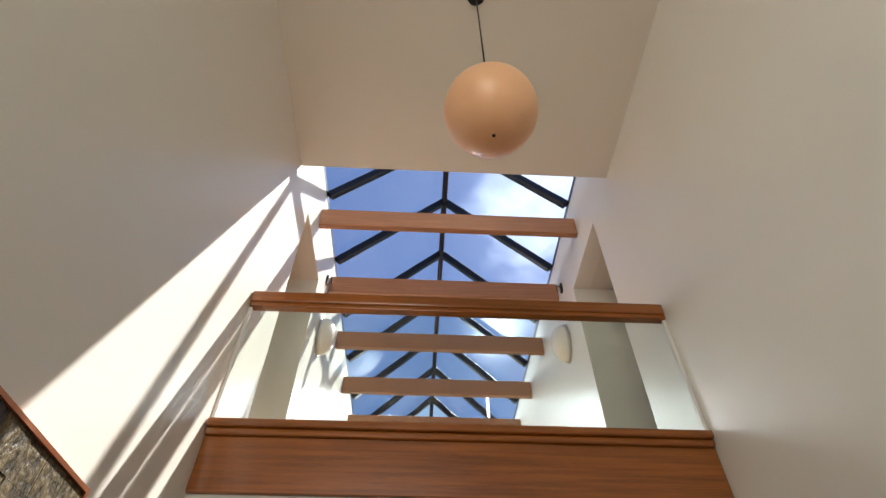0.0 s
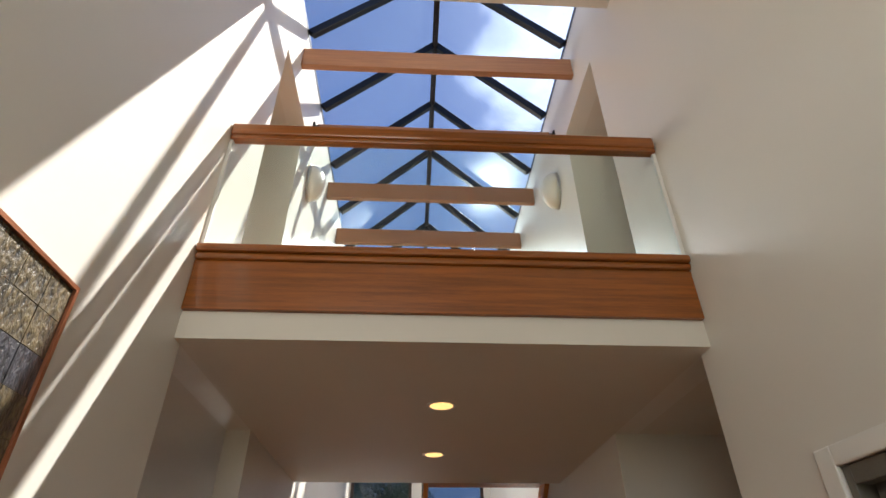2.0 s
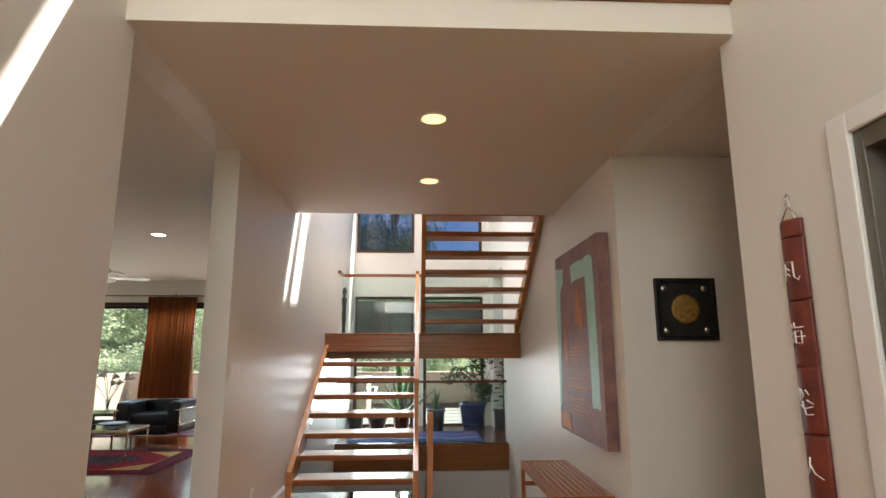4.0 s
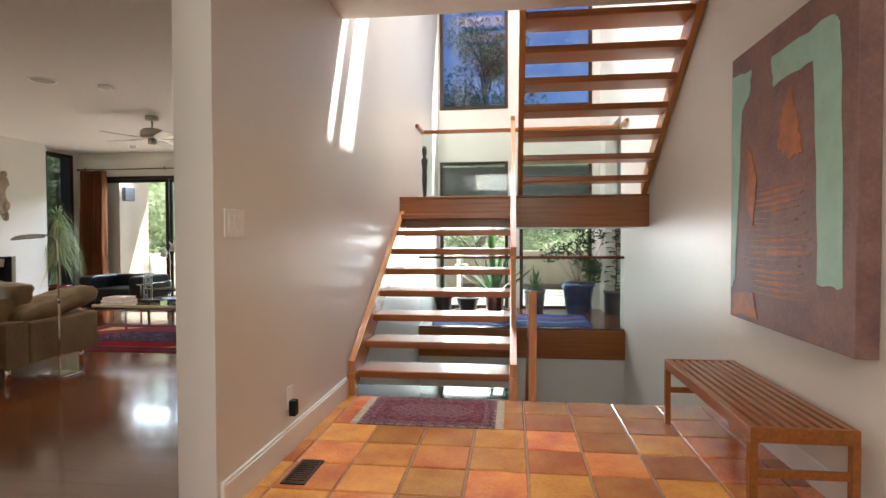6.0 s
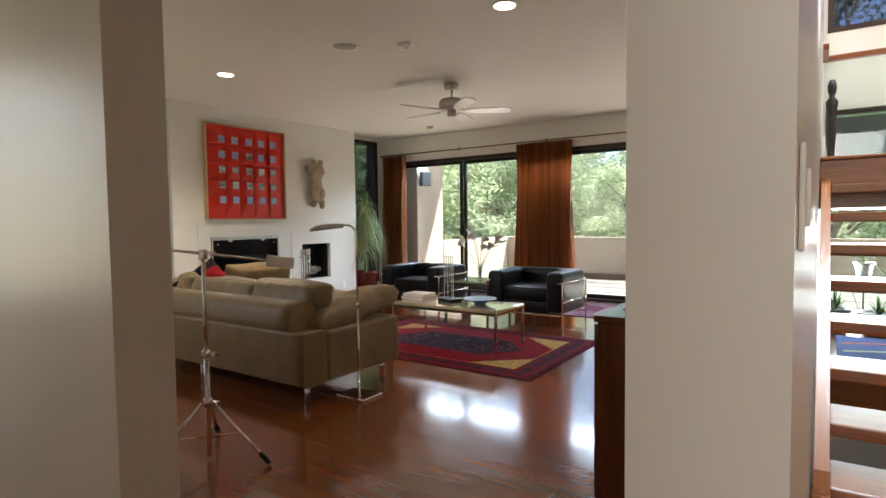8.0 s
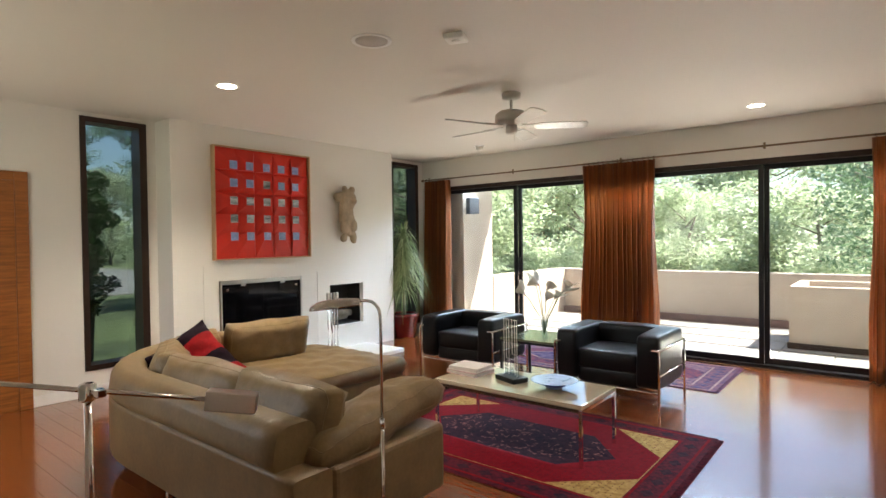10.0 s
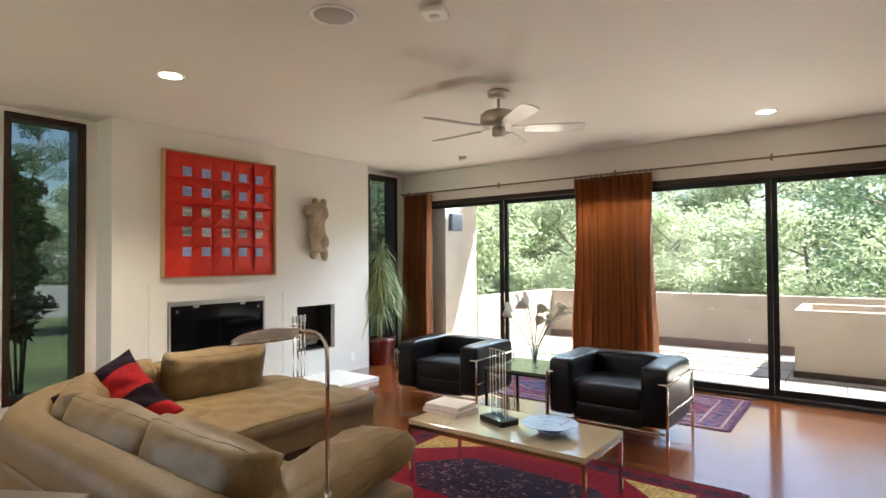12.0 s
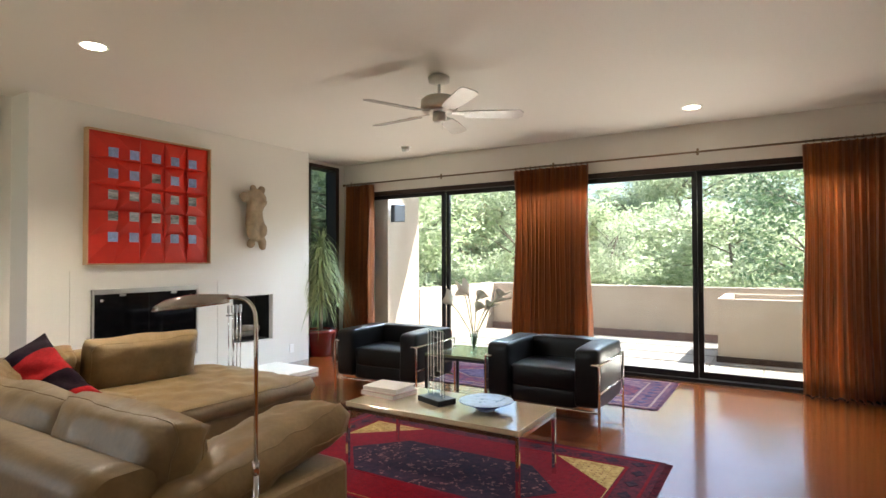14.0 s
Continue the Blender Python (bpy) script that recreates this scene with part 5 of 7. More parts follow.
rug("door_mat", "small red oriental mat with ivory fringe before the stairs", pose(-0.32, 6.32, 0.006), 0.43, 0.29, weave("mat_red", (0.26, 0.09, 0.09), (0.04, 0.012, 0.03), 55), weave("mat_navy", (0.28, 0.13, 0.12), (0.04, 0.02, 0.05), 60), weave("mat_wine", (0.25, 0.08, 0.09), (0.04, 0.012, 0.03), 55), weave("mat_ivory", (0.40, 0.30, 0.25), (0.06, 0.03, 0.05), 55), weave("mat_line", (0.34, 0.22, 0.19), (0.10, 0.05, 0.06), 60))


# ---- entry hall things ----
pd = thing("pendant_lamp", "large unlit opal globe pendant on a black cord", "lamp", pose(0.357, 1.9, 4.07))
part("globe", lathe(B(), [(0.218 * math.sin(math.pi * k / 28), -0.218 * math.cos(math.pi * k / 28)) for k in range(29)], 40), PEACH, pd)
part("cap", lathe(B(), [(0.03, 0.21), (0.035, 0.215), (0.035, 0.25), (0.008, 0.262)], 20), BLACKMETAL, pd)
bm = B()
tube(bm, [(0, 0, 0.25), (0, 0, TOP - 4.07 - 0.02)], 0.005, 8)
part("cord", bm, BLACKMETAL, pd)
part("canopy", lathe(B(), [(0.06, 1.59), (0.06, 1.605), (0.02, 1.6095)], 20), BLACKMETAL, pd)
part("finial", lathe(B(), [(0.004, -0.226), (0.008, -0.222), (0.008, -0.216)], 10), BLACKMETAL, pd)

COLLAGE = mat("dark_textured_collage", (0.17, 0.13, 0.065), 0.45, vary=0.4, scale=55, fine=130, bump=1.0, second=(0.008, 0.010, 0.014), stretch=(1, 1, 0.45))
COLLAGE2 = mat("slate_textured_collage", (0.08, 0.08, 0.10), 0.45, vary=0.4, scale=45, fine=120, bump=1.0, second=(0.010, 0.010, 0.012), stretch=(1, 1, 0.45))
ar = thing("collage_artwork", "large dark textured collage in a thin copper frame", "artwork", pose(XL, 1.86, 1.92))
part("backing", boxes((0.002, 0.02, -0.6, 0.6, -0.6, 0.6)), BLACKMETAL, ar)
COPPER = mat("copper_frame", (0.60, 0.24, 0.13), 0.3, metal=0.8)
part("frame", boxes((0.002, 0.036, -0.615, -0.6, -0.615, 0.615), (0.002, 0.036, 0.6, 0.615, -0.615, 0.615), (0.002, 0.036, -0.6, 0.6, 0.6, 0.615), (0.002, 0.036, -0.6, 0.6, -0.615, -0.6)), COPPER, ar)
rng = random.Random(3)
for i in range(10):
    for j in range(10):
        y, z = -0.6 + 0.12 * i, -0.6 + 0.12 * j
        part("sheet", boxes((0.02, 0.024 + rng.uniform(0, 0.005), y + 0.001, y + 0.119, z + 0.001, z + 0.119)), COLLAGE if (i * 3 + j * 5 + i * j) % 5 else COLLAGE2, ar)

# closet
t = thing("closet_door", "beige sliding closet door in a grey metal frame", "door", kind="structure")
GREYMETAL = mat("grey_metal_frame", (0.20, 0.19, 0.165), 0.35, metal=0.5)
PANEL = mat("beige_panel", (0.50, 0.42, 0.34), 0.4, vary=0.04)
part("casing", boxes((XR - 0.022, XR, 2.742, 2.83, 0, 2.12), (XR - 0.022, XR, 0.82, 0.908, 0, 2.12), (XR - 0.022, XR, 0.908, 2.742, 2.05, 2.12), bevel=0.006), TRIM, t)
part("frame", boxes((XR - 0.004, XR + 0.09, 2.705, 2.741, 0, 2.048), (XR - 0.004, XR + 0.09, 0.909, 0.945, 0, 2.048), (XR - 0.004, XR + 0.09, 0.945, 2.705, 1.985, 2.048), bevel=0.003), GREYMETAL, t)
for a, b, x in ((0.96, 1.85, XR + 0.03), (1.8, 2.69, XR + 0.055)):
    lf = part("door_leaf", boxes((x, x + 0.02, a + 0.03, b - 0.03, 0.03, 1.96)), PANEL, t)
    part("leaf_frame", boxes((x - 0.004, x + 0.022, a, a + 0.03, 0.0, 1.985), (x - 0.004, x + 0.022, b - 0.03, b, 0.0, 1.985), (x - 0.004, x + 0.022, a + 0.03, b - 0.03, 1.96, 1.985), (x - 0.004, x + 0.022, a + 0.03, b - 0.03, 0.0, 0.03)), GREYMETAL, lf)
part("closet_back", boxes((XR + WT, XR + WT + 0.02, 0.85, 2.8, 0, 2.1)), PANEL, t)

# hanging scroll
BAMBOO = mat("red_brown_bamboo", (0.20, 0.035, 0.02), 0.45, vary=0.25, scale=10, bump=0.1)
sc = thing("hanging_scroll", "narrow red-brown bamboo scroll with white brushed characters", "scroll", pose(XR, 3.07, 1.84))
n = 10
cuts = (0.0, -0.067, -0.297, -0.527, -0.757, -0.987, -1.217, -1.38)
for z1, z0 in zip(cuts, cuts[1:]):
    bm = B()
    rows = []
    for z, f in ((z1, 0.96), (z1 - 0.012, 1.0), ((z0 + z1) / 2, 0.975), (z0 + 0.014, 1.0), (z0 + 0.003, 0.96)):
        rows.append([bm.verts.new(((-0.006 - 0.028 * math.sin(math.pi * i / n)) * f, (-0.065 + 0.13 * i / n) * f, z)) for i in range(n + 1)])
    for a, b in zip(rows, rows[1:]):
        for i in range(n):
            bm.faces.new((a[i], a[i + 1], b[i + 1], b[i])).smooth = True
        bm.faces.new((a[0], b[0], b[n], a[n]))
    bm.faces.new(rows[0])
    bm.faces.new(rows[-1])
    part("strip", bm, BAMBOO, sc)
bm = B()
tube(bm, [(-0.015, -0.04, 0.0), (-0.012, -0.012, 0.04), (-0.012, 0.014, 0.062), (-0.012, -0.014, 0.085), (-0.012, 0.0, 0.10), (-0.012, 0.016, 0.085), (-0.012, -0.010, 0.062), (-0.012, 0.014, 0.04), (-0.015, 0.04, 0.0)], 0.0028, 6)
part("hook", bm, STEEL, sc)
STROKES = (
    ([(0.02, 0.03), (0.022, -0.01), (0.03, -0.035)], [(0.02, 0.032), (-0.018, 0.034), (-0.02, -0.02), (-0.034, -0.034), (-0.038, -0.02)], [(0.008, 0.012), (-0.006, 0.002)], [(0.008, -0.008), (-0.004, -0.018)]),
    ([(0.028, 0.035), (0.022, 0.022)], [(0.03, 0.008), (0.022, -0.004)], [(0.03, -0.03), (0.02, -0.012)], [(0.008, 0.042), (0.004, 0.024), (-0.03, 0.026)], [(0.006, 0.012), (0.004, -0.03), (-0.022, -0.03), (-0.022, 0.012), (0.006, 0.012)], [(0.014, -0.008), (-0.034, -0.006)]),
    ([(0.026, 0.04), (0.02, 0.01), (0.03, -0.01)], [(0.012, 0.036), (0.0, 0.016), (0.014, 0.0)], [(-0.01, 0.034), (-0.022, 0.018)], [(0.024, -0.018), (0.0, -0.03), (-0.03, -0.02)], [(-0.012, 0.0), (-0.034, -0.012)], [(0.01, -0.004), (-0.004, -0.05), (-0.03, -0.046)]),
    ([(0.004, 0.034), (0.012, 0.0), (0.034, -0.034)], [(0.006, 0.008), (-0.012, -0.016), (-0.038, -0.03)]))
for zc, glyph in zip((-0.19, -0.415, -0.64, -0.865), STROKES):
    bm = B()
    for line in glyph:
        tube(bm, [(-0.0075 - 0.028 * math.cos(math.pi * y / 0.13), y, zc + z) for y, z in line], 0.0035, 6, r2=0.0018)
    part("brush_mark", bm, PLASTIC, sc)

# framed medallion
pf = thing("framed_medallion", "square black-framed panel with a dull gold disc", "artwork", pose(2.053, YP1, 1.646))
part("frame", boxes((-0.21, -0.18, -0.035, -0.001, -0.21, 0.21), (0.18, 0.21, -0.035, -0.001, -0.21, 0.21), (-0.18, 0.18, -0.035, -0.001, 0.18, 0.21), (-0.18, 0.18, -0.035, -0.001, -0.21, -0.18), bevel=0.004), BLACKMETAL, pf)
DARKPANEL = mat("dark_panel", (0.02, 0.022, 0.02), 0.4, vary=0.3, scale=20)
GOLD = mat("dull_gold", (0.42, 0.25, 0.06), 0.45, metal=0.5, vary=0.25, scale=40, bump=0.4)
part("panel", boxes((-0.18, 0.18, -0.012, -0.002, -0.18, 0.18)), DARKPANEL, pf)
part("disc", lathe(B(), [(0.098, 0.0), (0.1, 0.004), (0.085, 0.007), (0.0, 0.006)], 40, pose(0, -0.012, 0, 90)), GOLD, pf)
for x in (-0.14, 0.14):
    for z in (-0.14, 0.14):
        part("corner_boss", lathe(B(), [(0.022, 0.0), (0.02, 0.004), (0.0, 0.005)], 14, pose(x, -0.012, z, 90)), STEEL, pf)

# big abstract painting
PURPLE = mat("brown_violet_paint", (0.27, 0.15, 0.125), 0.55, vary=0.3, scale=6, fine=60, bump=0.35, second=(0.15, 0.075, 0.08))
MINT = mat("mint_paint", (0.34, 0.58, 0.50), 0.5, vary=0.08, scale=10, bump=0.3)
ORANGE = mat("rust_orange_paint", (0.52, 0.17, 0.035), 0.5, vary=0.35, scale=12, bump=0.4, second=(0.26, 0.09, 0.04))
pt = thing("abstract_painting", "thick unframed canvas with mint bars and rust orange", "painting", pose(XR, 5.622, 1.455))
part("canvas", boxes((-0.09, -0.002, -0.61, 0.61, -0.762, 0.762), bevel=0.004), PURPLE, pt)
ang = Matrix(((0, 0, 1, 0), (1, 0, 0, 0), (0, 1, 0, 0), (0, 0, 0, 1)))


def patch(poly, lift, material, name):
    bm = B()
    rngp = random.Random(len(poly) + int(abs(poly[0][0]) * 100))
    fine = []
    rag = 0.0015 if name == "orange_stroke" else 0.008
    for (a, b), (c, d) in zip(poly, poly[1:] + poly[:1]):
        for k in range(6):
            fine.append((a + (c - a) * k / 6 + rngp.uniform(-rag, rag), b + (d - b) * k / 6 + rngp.uniform(-rag, rag)))
    prism(bm, fine, -0.0905 - lift, -0.0901, ang)
    part(name, bm, material, pt)


patch([(0.10, 0.62), (0.08, 0.47), (-0.30, 0.49), (-0.345, -0.50), (-0.53, -0.50), (-0.49, 0.57), (-0.44, 0.63)], 0.003, MINT, "mint_bar")
patch([(0.595, 0.66), (0.34, 0.63), (0.36, 0.50), (0.47, 0.42), (0.53, -0.52), (0.595, -0.60)], 0.003, MINT, "mint_edge")
patch([(0.03, 0.16), (-0.02, 0.34), (-0.10, 0.43), (-0.18, 0.20), (-0.21, 0.10), (-0.08, 0.09)], 0.004, ORANGE, "orange_patch")
patch([(0.40, -0.10), (0.36, 0.22), (0.26, 0.04), (0.30, -0.22)], 0.004, ORANGE, "orange_patch")
patch([(0.56, -0.62), (0.30, -0.60), (0.24, -0.73), (0.57, -0.74)], 0.004, ORANGE, "orange_patch")
rngs = random.Random(12)
for k in range(19):
    z, a, b, h = -0.03 - 0.031 * k, rngs.uniform(0.26, 0.44), rngs.uniform(-0.30, -0.16), rngs.uniform(0.003, 0.009)
    patch([(a, z), ((a + b) / 2, z + rngs.uniform(-0.012, 0.016)), (b, z + 0.012), (b + 0.02, z + 0.012 - h), ((a + b) / 2, z - h * 1.6), (a - 0.02, z - h)], 0.005, ORANGE, "orange_stroke")

# slatted bench
bn = thing("slat_bench", "low slatted teak bench against the wall", "bench", pose(1.36, 5.66, 0))
for k in range(9):
    x = -0.18 + 0.36 * k / 8
    part("slat", boxes((x - 0.014, x + 0.014, -0.60, 0.60, 0.375, 0.405), bevel=0.003), BENCHWOOD, bn)
part("end_rail", boxes((-0.205, 0.205, -0.625, -0.6, 0.345, 0.407), bevel=0.004), BENCHWOOD, bn)
part("end_rail", boxes((-0.205, 0.205, 0.6, 0.625, 0.345, 0.407), bevel=0.004), BENCHWOOD, bn)
part("side_rail", boxes((-0.205, -0.196, -0.6, 0.6, 0.35, 0.406), bevel=0.002), BENCHWOOD, bn)
part("side_rail", boxes((0.196, 0.205, -0.6, 0.6, 0.35, 0.406), bevel=0.002), BENCHWOOD, bn)
for x in (-0.19, 0.19):
    for y in (-0.607, 0.607):
        part("leg", boxes((x - 0.016, x + 0.016, y - 0.018, y + 0.018, 0, 0.344), bevel=0.003), BENCHWOOD, bn)
for y in (-0.607, 0.607):
    part("stretcher", boxes((-0.174, 0.174, y - 0.010, y + 0.010, 0.20, 0.235), bevel=0.003), BENCHWOOD, bn)
for y in (-0.2, 0.2):
    part("batten", boxes((-0.195, 0.195, y - 0.015, y + 0.015, 0.352, 0.374)), BENCHWOOD, bn)

# switch, outlet, floor vent
sw = thing("light_switch", "white triple rocker switch plate on the hall wall", "switch", pose(XL, 5.0, 1.235))
part("plate", boxes((0.0005, 0.007, -0.088, 0.088, -0.062, 0.062), bevel=0.003), PLASTIC, sw)
for k in (-1, 0, 1):
    part("rocker", boxes((0.007, 0.0115, k * 0.046 - 0.016, k * 0.046 + 0.016, -0.034, 0.034), bevel=0.002), PLASTIC, sw)
ou = thing("wall_outlet", "white wall outlet with a black plug-in adapter", "outlet", pose(XL, 5.58, 0.30))
part("plate", boxes((0.0005, 0.007, -0.036, 0.036, -0.06, 0.06), bevel=0.003), PLASTIC, ou)
part("adapter", boxes((0.0075, 0.045, -0.026, 0.026, -0.10, -0.015), bevel=0.006), BLACKMETAL, ou)
fv = thing("floor_vent", "bronze louvred floor vent set in the tiles", "vent", pose(-0.82, 5.32, 0.006))
part("vent_frame", boxes((-0.06, -0.045, -0.14, 0.14, 0, 0.006), (0.045, 0.06, -0.14, 0.14, 0, 0.006), (-0.045, 0.045, -0.14, -0.125, 0, 0.006), (-0.045, 0.045, 0.125, 0.14, 0, 0.006)), BROWNFRAME, fv)
for k in range(11):
    y = -0.118 + 0.0236 * k
    part("slat", boxes((-0.045, 0.045, y - 0.006, y + 0.006, 0.001, 0.005)), BROWNFRAME, fv)


def downlight(x, y, material, label, r=0.085, group="recessed downlights", tilt=False):
    t = thing("downlight", label, "lamp", pose(x, y, H1), group)
    part("trim_ring", lathe(B(), [(r - 0.008, -0.004), (r, -0.006), (r + 0.008, -0.003), (r + 0.008, -0.0005), (r - 0.008, -0.0005)], 32), PLASTIC, t)
    part("bulb", lathe(B(), [(0.0, -0.0045), (r - 0.012, -0.0042), (r - 0.009, -0.0012)], 24), material, t, "glowing bulb face")
    return t


def cone(x, y, watts, colour):
    ob = lamp("downlight_beam", "SPOT", pose(x, y, H1 - 0.012), watts, colour)
    ob.data.spot_size, ob.data.spot_blend, ob.data.shadow_soft_size = radians(125), 0.8, 0.05


for x, y in ((0.32, 4.25), (0.32, 5.48)):
    cone(x, y, 6, (1.0, 0.74, 0.46))
for x, y, w in ((-6.034, 7.623, 64), (-2.858, 11.369, 9), (-2.865, 7.715, 20)):
    cone(x, y, w, (1.0, 0.88, 0.70))
downlight(0.32, 4.25, WARM, "warm glowing recessed downlight in the hall ceiling")
downlight(0.32, 5.48, WARM, "warm glowing recessed downlight in the hall ceiling")
for x, y in ((-6.034, 7.623), (-2.858, 11.369), (-2.865, 7.715)):
    downlight(x, y, COOL, "bright recessed downlight in the living room ceiling")
gm = thing("gimbal_downlight", "small swivelled white downlight aimed at the wall", "lamp", pose(-6.197, 11.413, H1))
part("trim_ring", lathe(B(), [(0.05, -0.004), (0.075, -0.006), (0.078, -0.0005), (0.05, -0.0005)], 28), PLASTIC, gm)
mt = pose(0, 0, -0.02, 35, 20, 0)
part("swivel_head", lathe(B(), [(0.045, -0.03), (0.05, -0.028), (0.05, 0.02), (0.044, 0.02)], 24, mt), PLASTIC, gm)
part("bulb", lathe(B(), [(0.0, -0.032), (0.04, -0.0315), (0.042, -0.0305)], 20, mt), COOL, gm)
sp = thing("ceiling_speaker", "round white ceiling speaker grille", "speaker", pose(-4.413, 7.687, H1))
GRILLE = mat("speaker_grille", (0.45, 0.42, 0.38), 0.6, vary=0.1, scale=200)
part("ring", lathe(B(), [(0.105, -0.004), (0.112, -0.010), (0.125, -0.008), (0.128, -0.0005), (0.105, -0.0005)], 40), PLASTIC, sp)
part("grille", lathe(B(), [(0.0, -0.006), (0.104, -0.0045), (0.1045, -0.001)], 36), GRILLE, sp)
sm = thing("smoke_detector", "small white square smoke detector on the ceiling", "detector", pose(-3.952, 7.968, H1, 0, 0, 20))
bm = B()
box(bm, -0.065, 0.065, -0.065, 0.065, -0.035, -0.0005, 0.012, 3)
part("housing", bm, PLASTIC, sm)
part("sensor", lathe(B(), [(0.0, -0.042), (0.026, -0.041), (0.03, -0.036)], 20), TRIM, sm)


def sconce(x, y, side):
    t = thing("wall_sconce", "oval opal glass wall sconce", "lamp", pose(x, y, 5.40), "wall sconces on the upper hall")
    part("shade", lathe(B(), [(math.cos(math.pi / 2 * k / 10), math.sin(math.pi / 2 * k / 10)) for k in range(11)], 36, pose(-side * 0.02, 0, 0) @ Matrix(((0, 0, -side * 0.15, 0), (0.135, 0, 0, 0), (0, 0.225, 0, 0), (0, 0, 0, 1)))), OPAL, t)
    part("back_plate", lathe(B(), [(1.0, 0.0), (1.0, 1.0), (0.9, 1.0)], 36, Matrix(((0, 0, -side * 0.018, -side * 0.001), (0.145, 0, 0, 0), (0, 0.235, 0, 0), (0, 0, 0, 1)))), STEEL, t)


sconce(XR, 5.27, 1)
sconce(XL, 5.27, -1)
for x, s in ((XR, -1), (XL, 1)):
    t = thing("cleat", "small dark wall cleat below the skylight", "bracket", pose(x, 5.05, 6.0), "cleats below the skylight")
    part("plate", boxes((min(0, s * 0.02) + s * 0.001, max(0, s * 0.02) + s * 0.001, -0.025, 0.025, -0.06, 0.06), bevel=0.004), BLACKMETAL, t)
    bm = B()
    tube(bm, [(s * 0.02, 0, 0.02), (s * 0.06, 0, 0.03), (s * 0.06, 0, -0.05)], 0.006, 8)
    part("hook", bm, BLACKMETAL, t)

# slender figure on the landing
FIG = mat("ebony", (0.02, 0.016, 0.013), 0.35)
bm = lathe(B(), [(0.05, 0.0), (0.055, 0.02), (0.035, 0.03), (0.022, 0.10), (0.03, 0.22), (0.036, 0.34), (0.028, 0.42), (0.042, 0.54), (0.045, 0.58), (0.018, 0.62), (0.03, 0.66), (0.035, 0.71), (0.02, 0.76)], 16)
solid("figurine", bm, FIG, "slender black carved figure on the landing", "statue").matrix_world = pose(-0.93, 9.9, 1.60)


# ---- garden room plants ----
def pot_profile(r0, r1, h):
    return [(r0, 0.0), (r0 + 0.01, 0.01), (r1 - 0.015, h * 0.85), (r1, h * 0.88), (r1, h), (r1 - 0.02, h), (r1 - 0.025, h * 0.9), (0.0, h * 0.88)]


def ribbons(bm, centre, count, length, width, rng, droop, up=0.6, z_spread=0.0):
    for _ in range(count):
        a, e = rng.uniform(0, math.tau), rng.uniform(0.15, 1.0)
        d = Vector((math.cos(a), math.sin(a), 0))
        ln = length * rng.uniform(0.6, 1.1)
        p0 = Vector(centre) + Vector((0, 0, rng.uniform(-z_spread, z_spread)))
        side = Vector((-d.y, d.x, 0))
        prev = None
        for k in range(6):
            u = k / 5
            p = p0 + d * ln * u * e + Vector((0, 0, ln * (up * u * (1.15 - e) + 0.35 * u - droop * u * u * e)))
            w = width * (1 - u) ** 0.7 * (0.5 + min(u * 3, 0.5)) + 0.0008
            cur = (bm.verts.new(p - side * w), bm.verts.new(p + side * w))
            if prev:
                bm.faces.new((prev[0], prev[1], cur[1], cur[0])).smooth = True
            prev = cur


def potted(label, x, y, z, r0, r1, h, pot_mat, grow, leaf_mat, group="potted plants in the garden room"):
    t = thing("potted_plant", label, "plant", pose(x, y, z), group)
    part("pot", lathe(B(), pot_profile(r0, r1, h), 32), pot_mat, t)
    part("soil", lathe(B(), [(r1 - 0.03, h * 0.885), (r1 - 0.03, h * 0.9), (0.0, h * 0.91)], 20), SOIL, t)
    bm, tk = B(), B()
    grow(bm, tk, h)
    part("leaves", bm, leaf_mat, t)
    if len(tk.verts):
        part("stem", tk, BARK, t)
    else:
        tk.free()
    return t


def grow_spikes(n, ln, w, seed, droop=0.1):
    def g(bm, tk, h):
        ribbons(bm, (0, 0, h * 0.88), n, ln, w, random.Random(seed), droop, 1.0)
    return g


def grow_shrub(height, spread, n, size, seed):
    def g(bm, tk, h):
        rng = random.Random(seed)
        for k in range(9):
            a = rng.uniform(0, math.tau)
            e = Vector((math.cos(a) * spread * rng.uniform(0.2, 0.9), math.sin(a) * spread * rng.uniform(0.2, 0.7), rng.uniform(h + 0.15, height)))
            tube(tk, [(0, 0, h * 0.85), e * 0.5 + Vector((0, 0, 0.15)), e], 0.01, 6, r2=0.003)
            for _ in range(3):
                leaf_cloud(bm, e + Vector((rng.gauss(0, 0.08), rng.gauss(0, 0.08), rng.gauss(0, 0.08))), (0.16, 0.16, 0.14), n, size, rng)
    return g


def grow_tower(height, seed):
    def g(bm, tk, h):
        rng = random.Random(seed)
        tube(tk, [(0, 0, h * 0.85), (0.02, 0, height * 0.6), (0, 0.01, height)], 0.012, 6, r2=0.006)
        for k in range(34):
            z = h + (height - h) * k / 33
            a = k * 2.4
            d = Vector((math.cos(a), math.sin(a), 0))
            s = Vector((-d.y, d.x, 0))
            p = Vector((0, 0, z))
            q = [p, p + d * 0.07 + s * 0.045 + Vector((0, 0, 0.03)), p + d * 0.15 + s * 0.035 + Vector((0, 0, 0.03)), p + d * 0.18, p + d * 0.15 - s * 0.035 + Vector((0, 0, 0.03)), p + d * 0.07 - s * 0.045 + Vector((0, 0, 0.03))]
            bm.faces.new([bm.verts.new(v) for v in q])
    return g


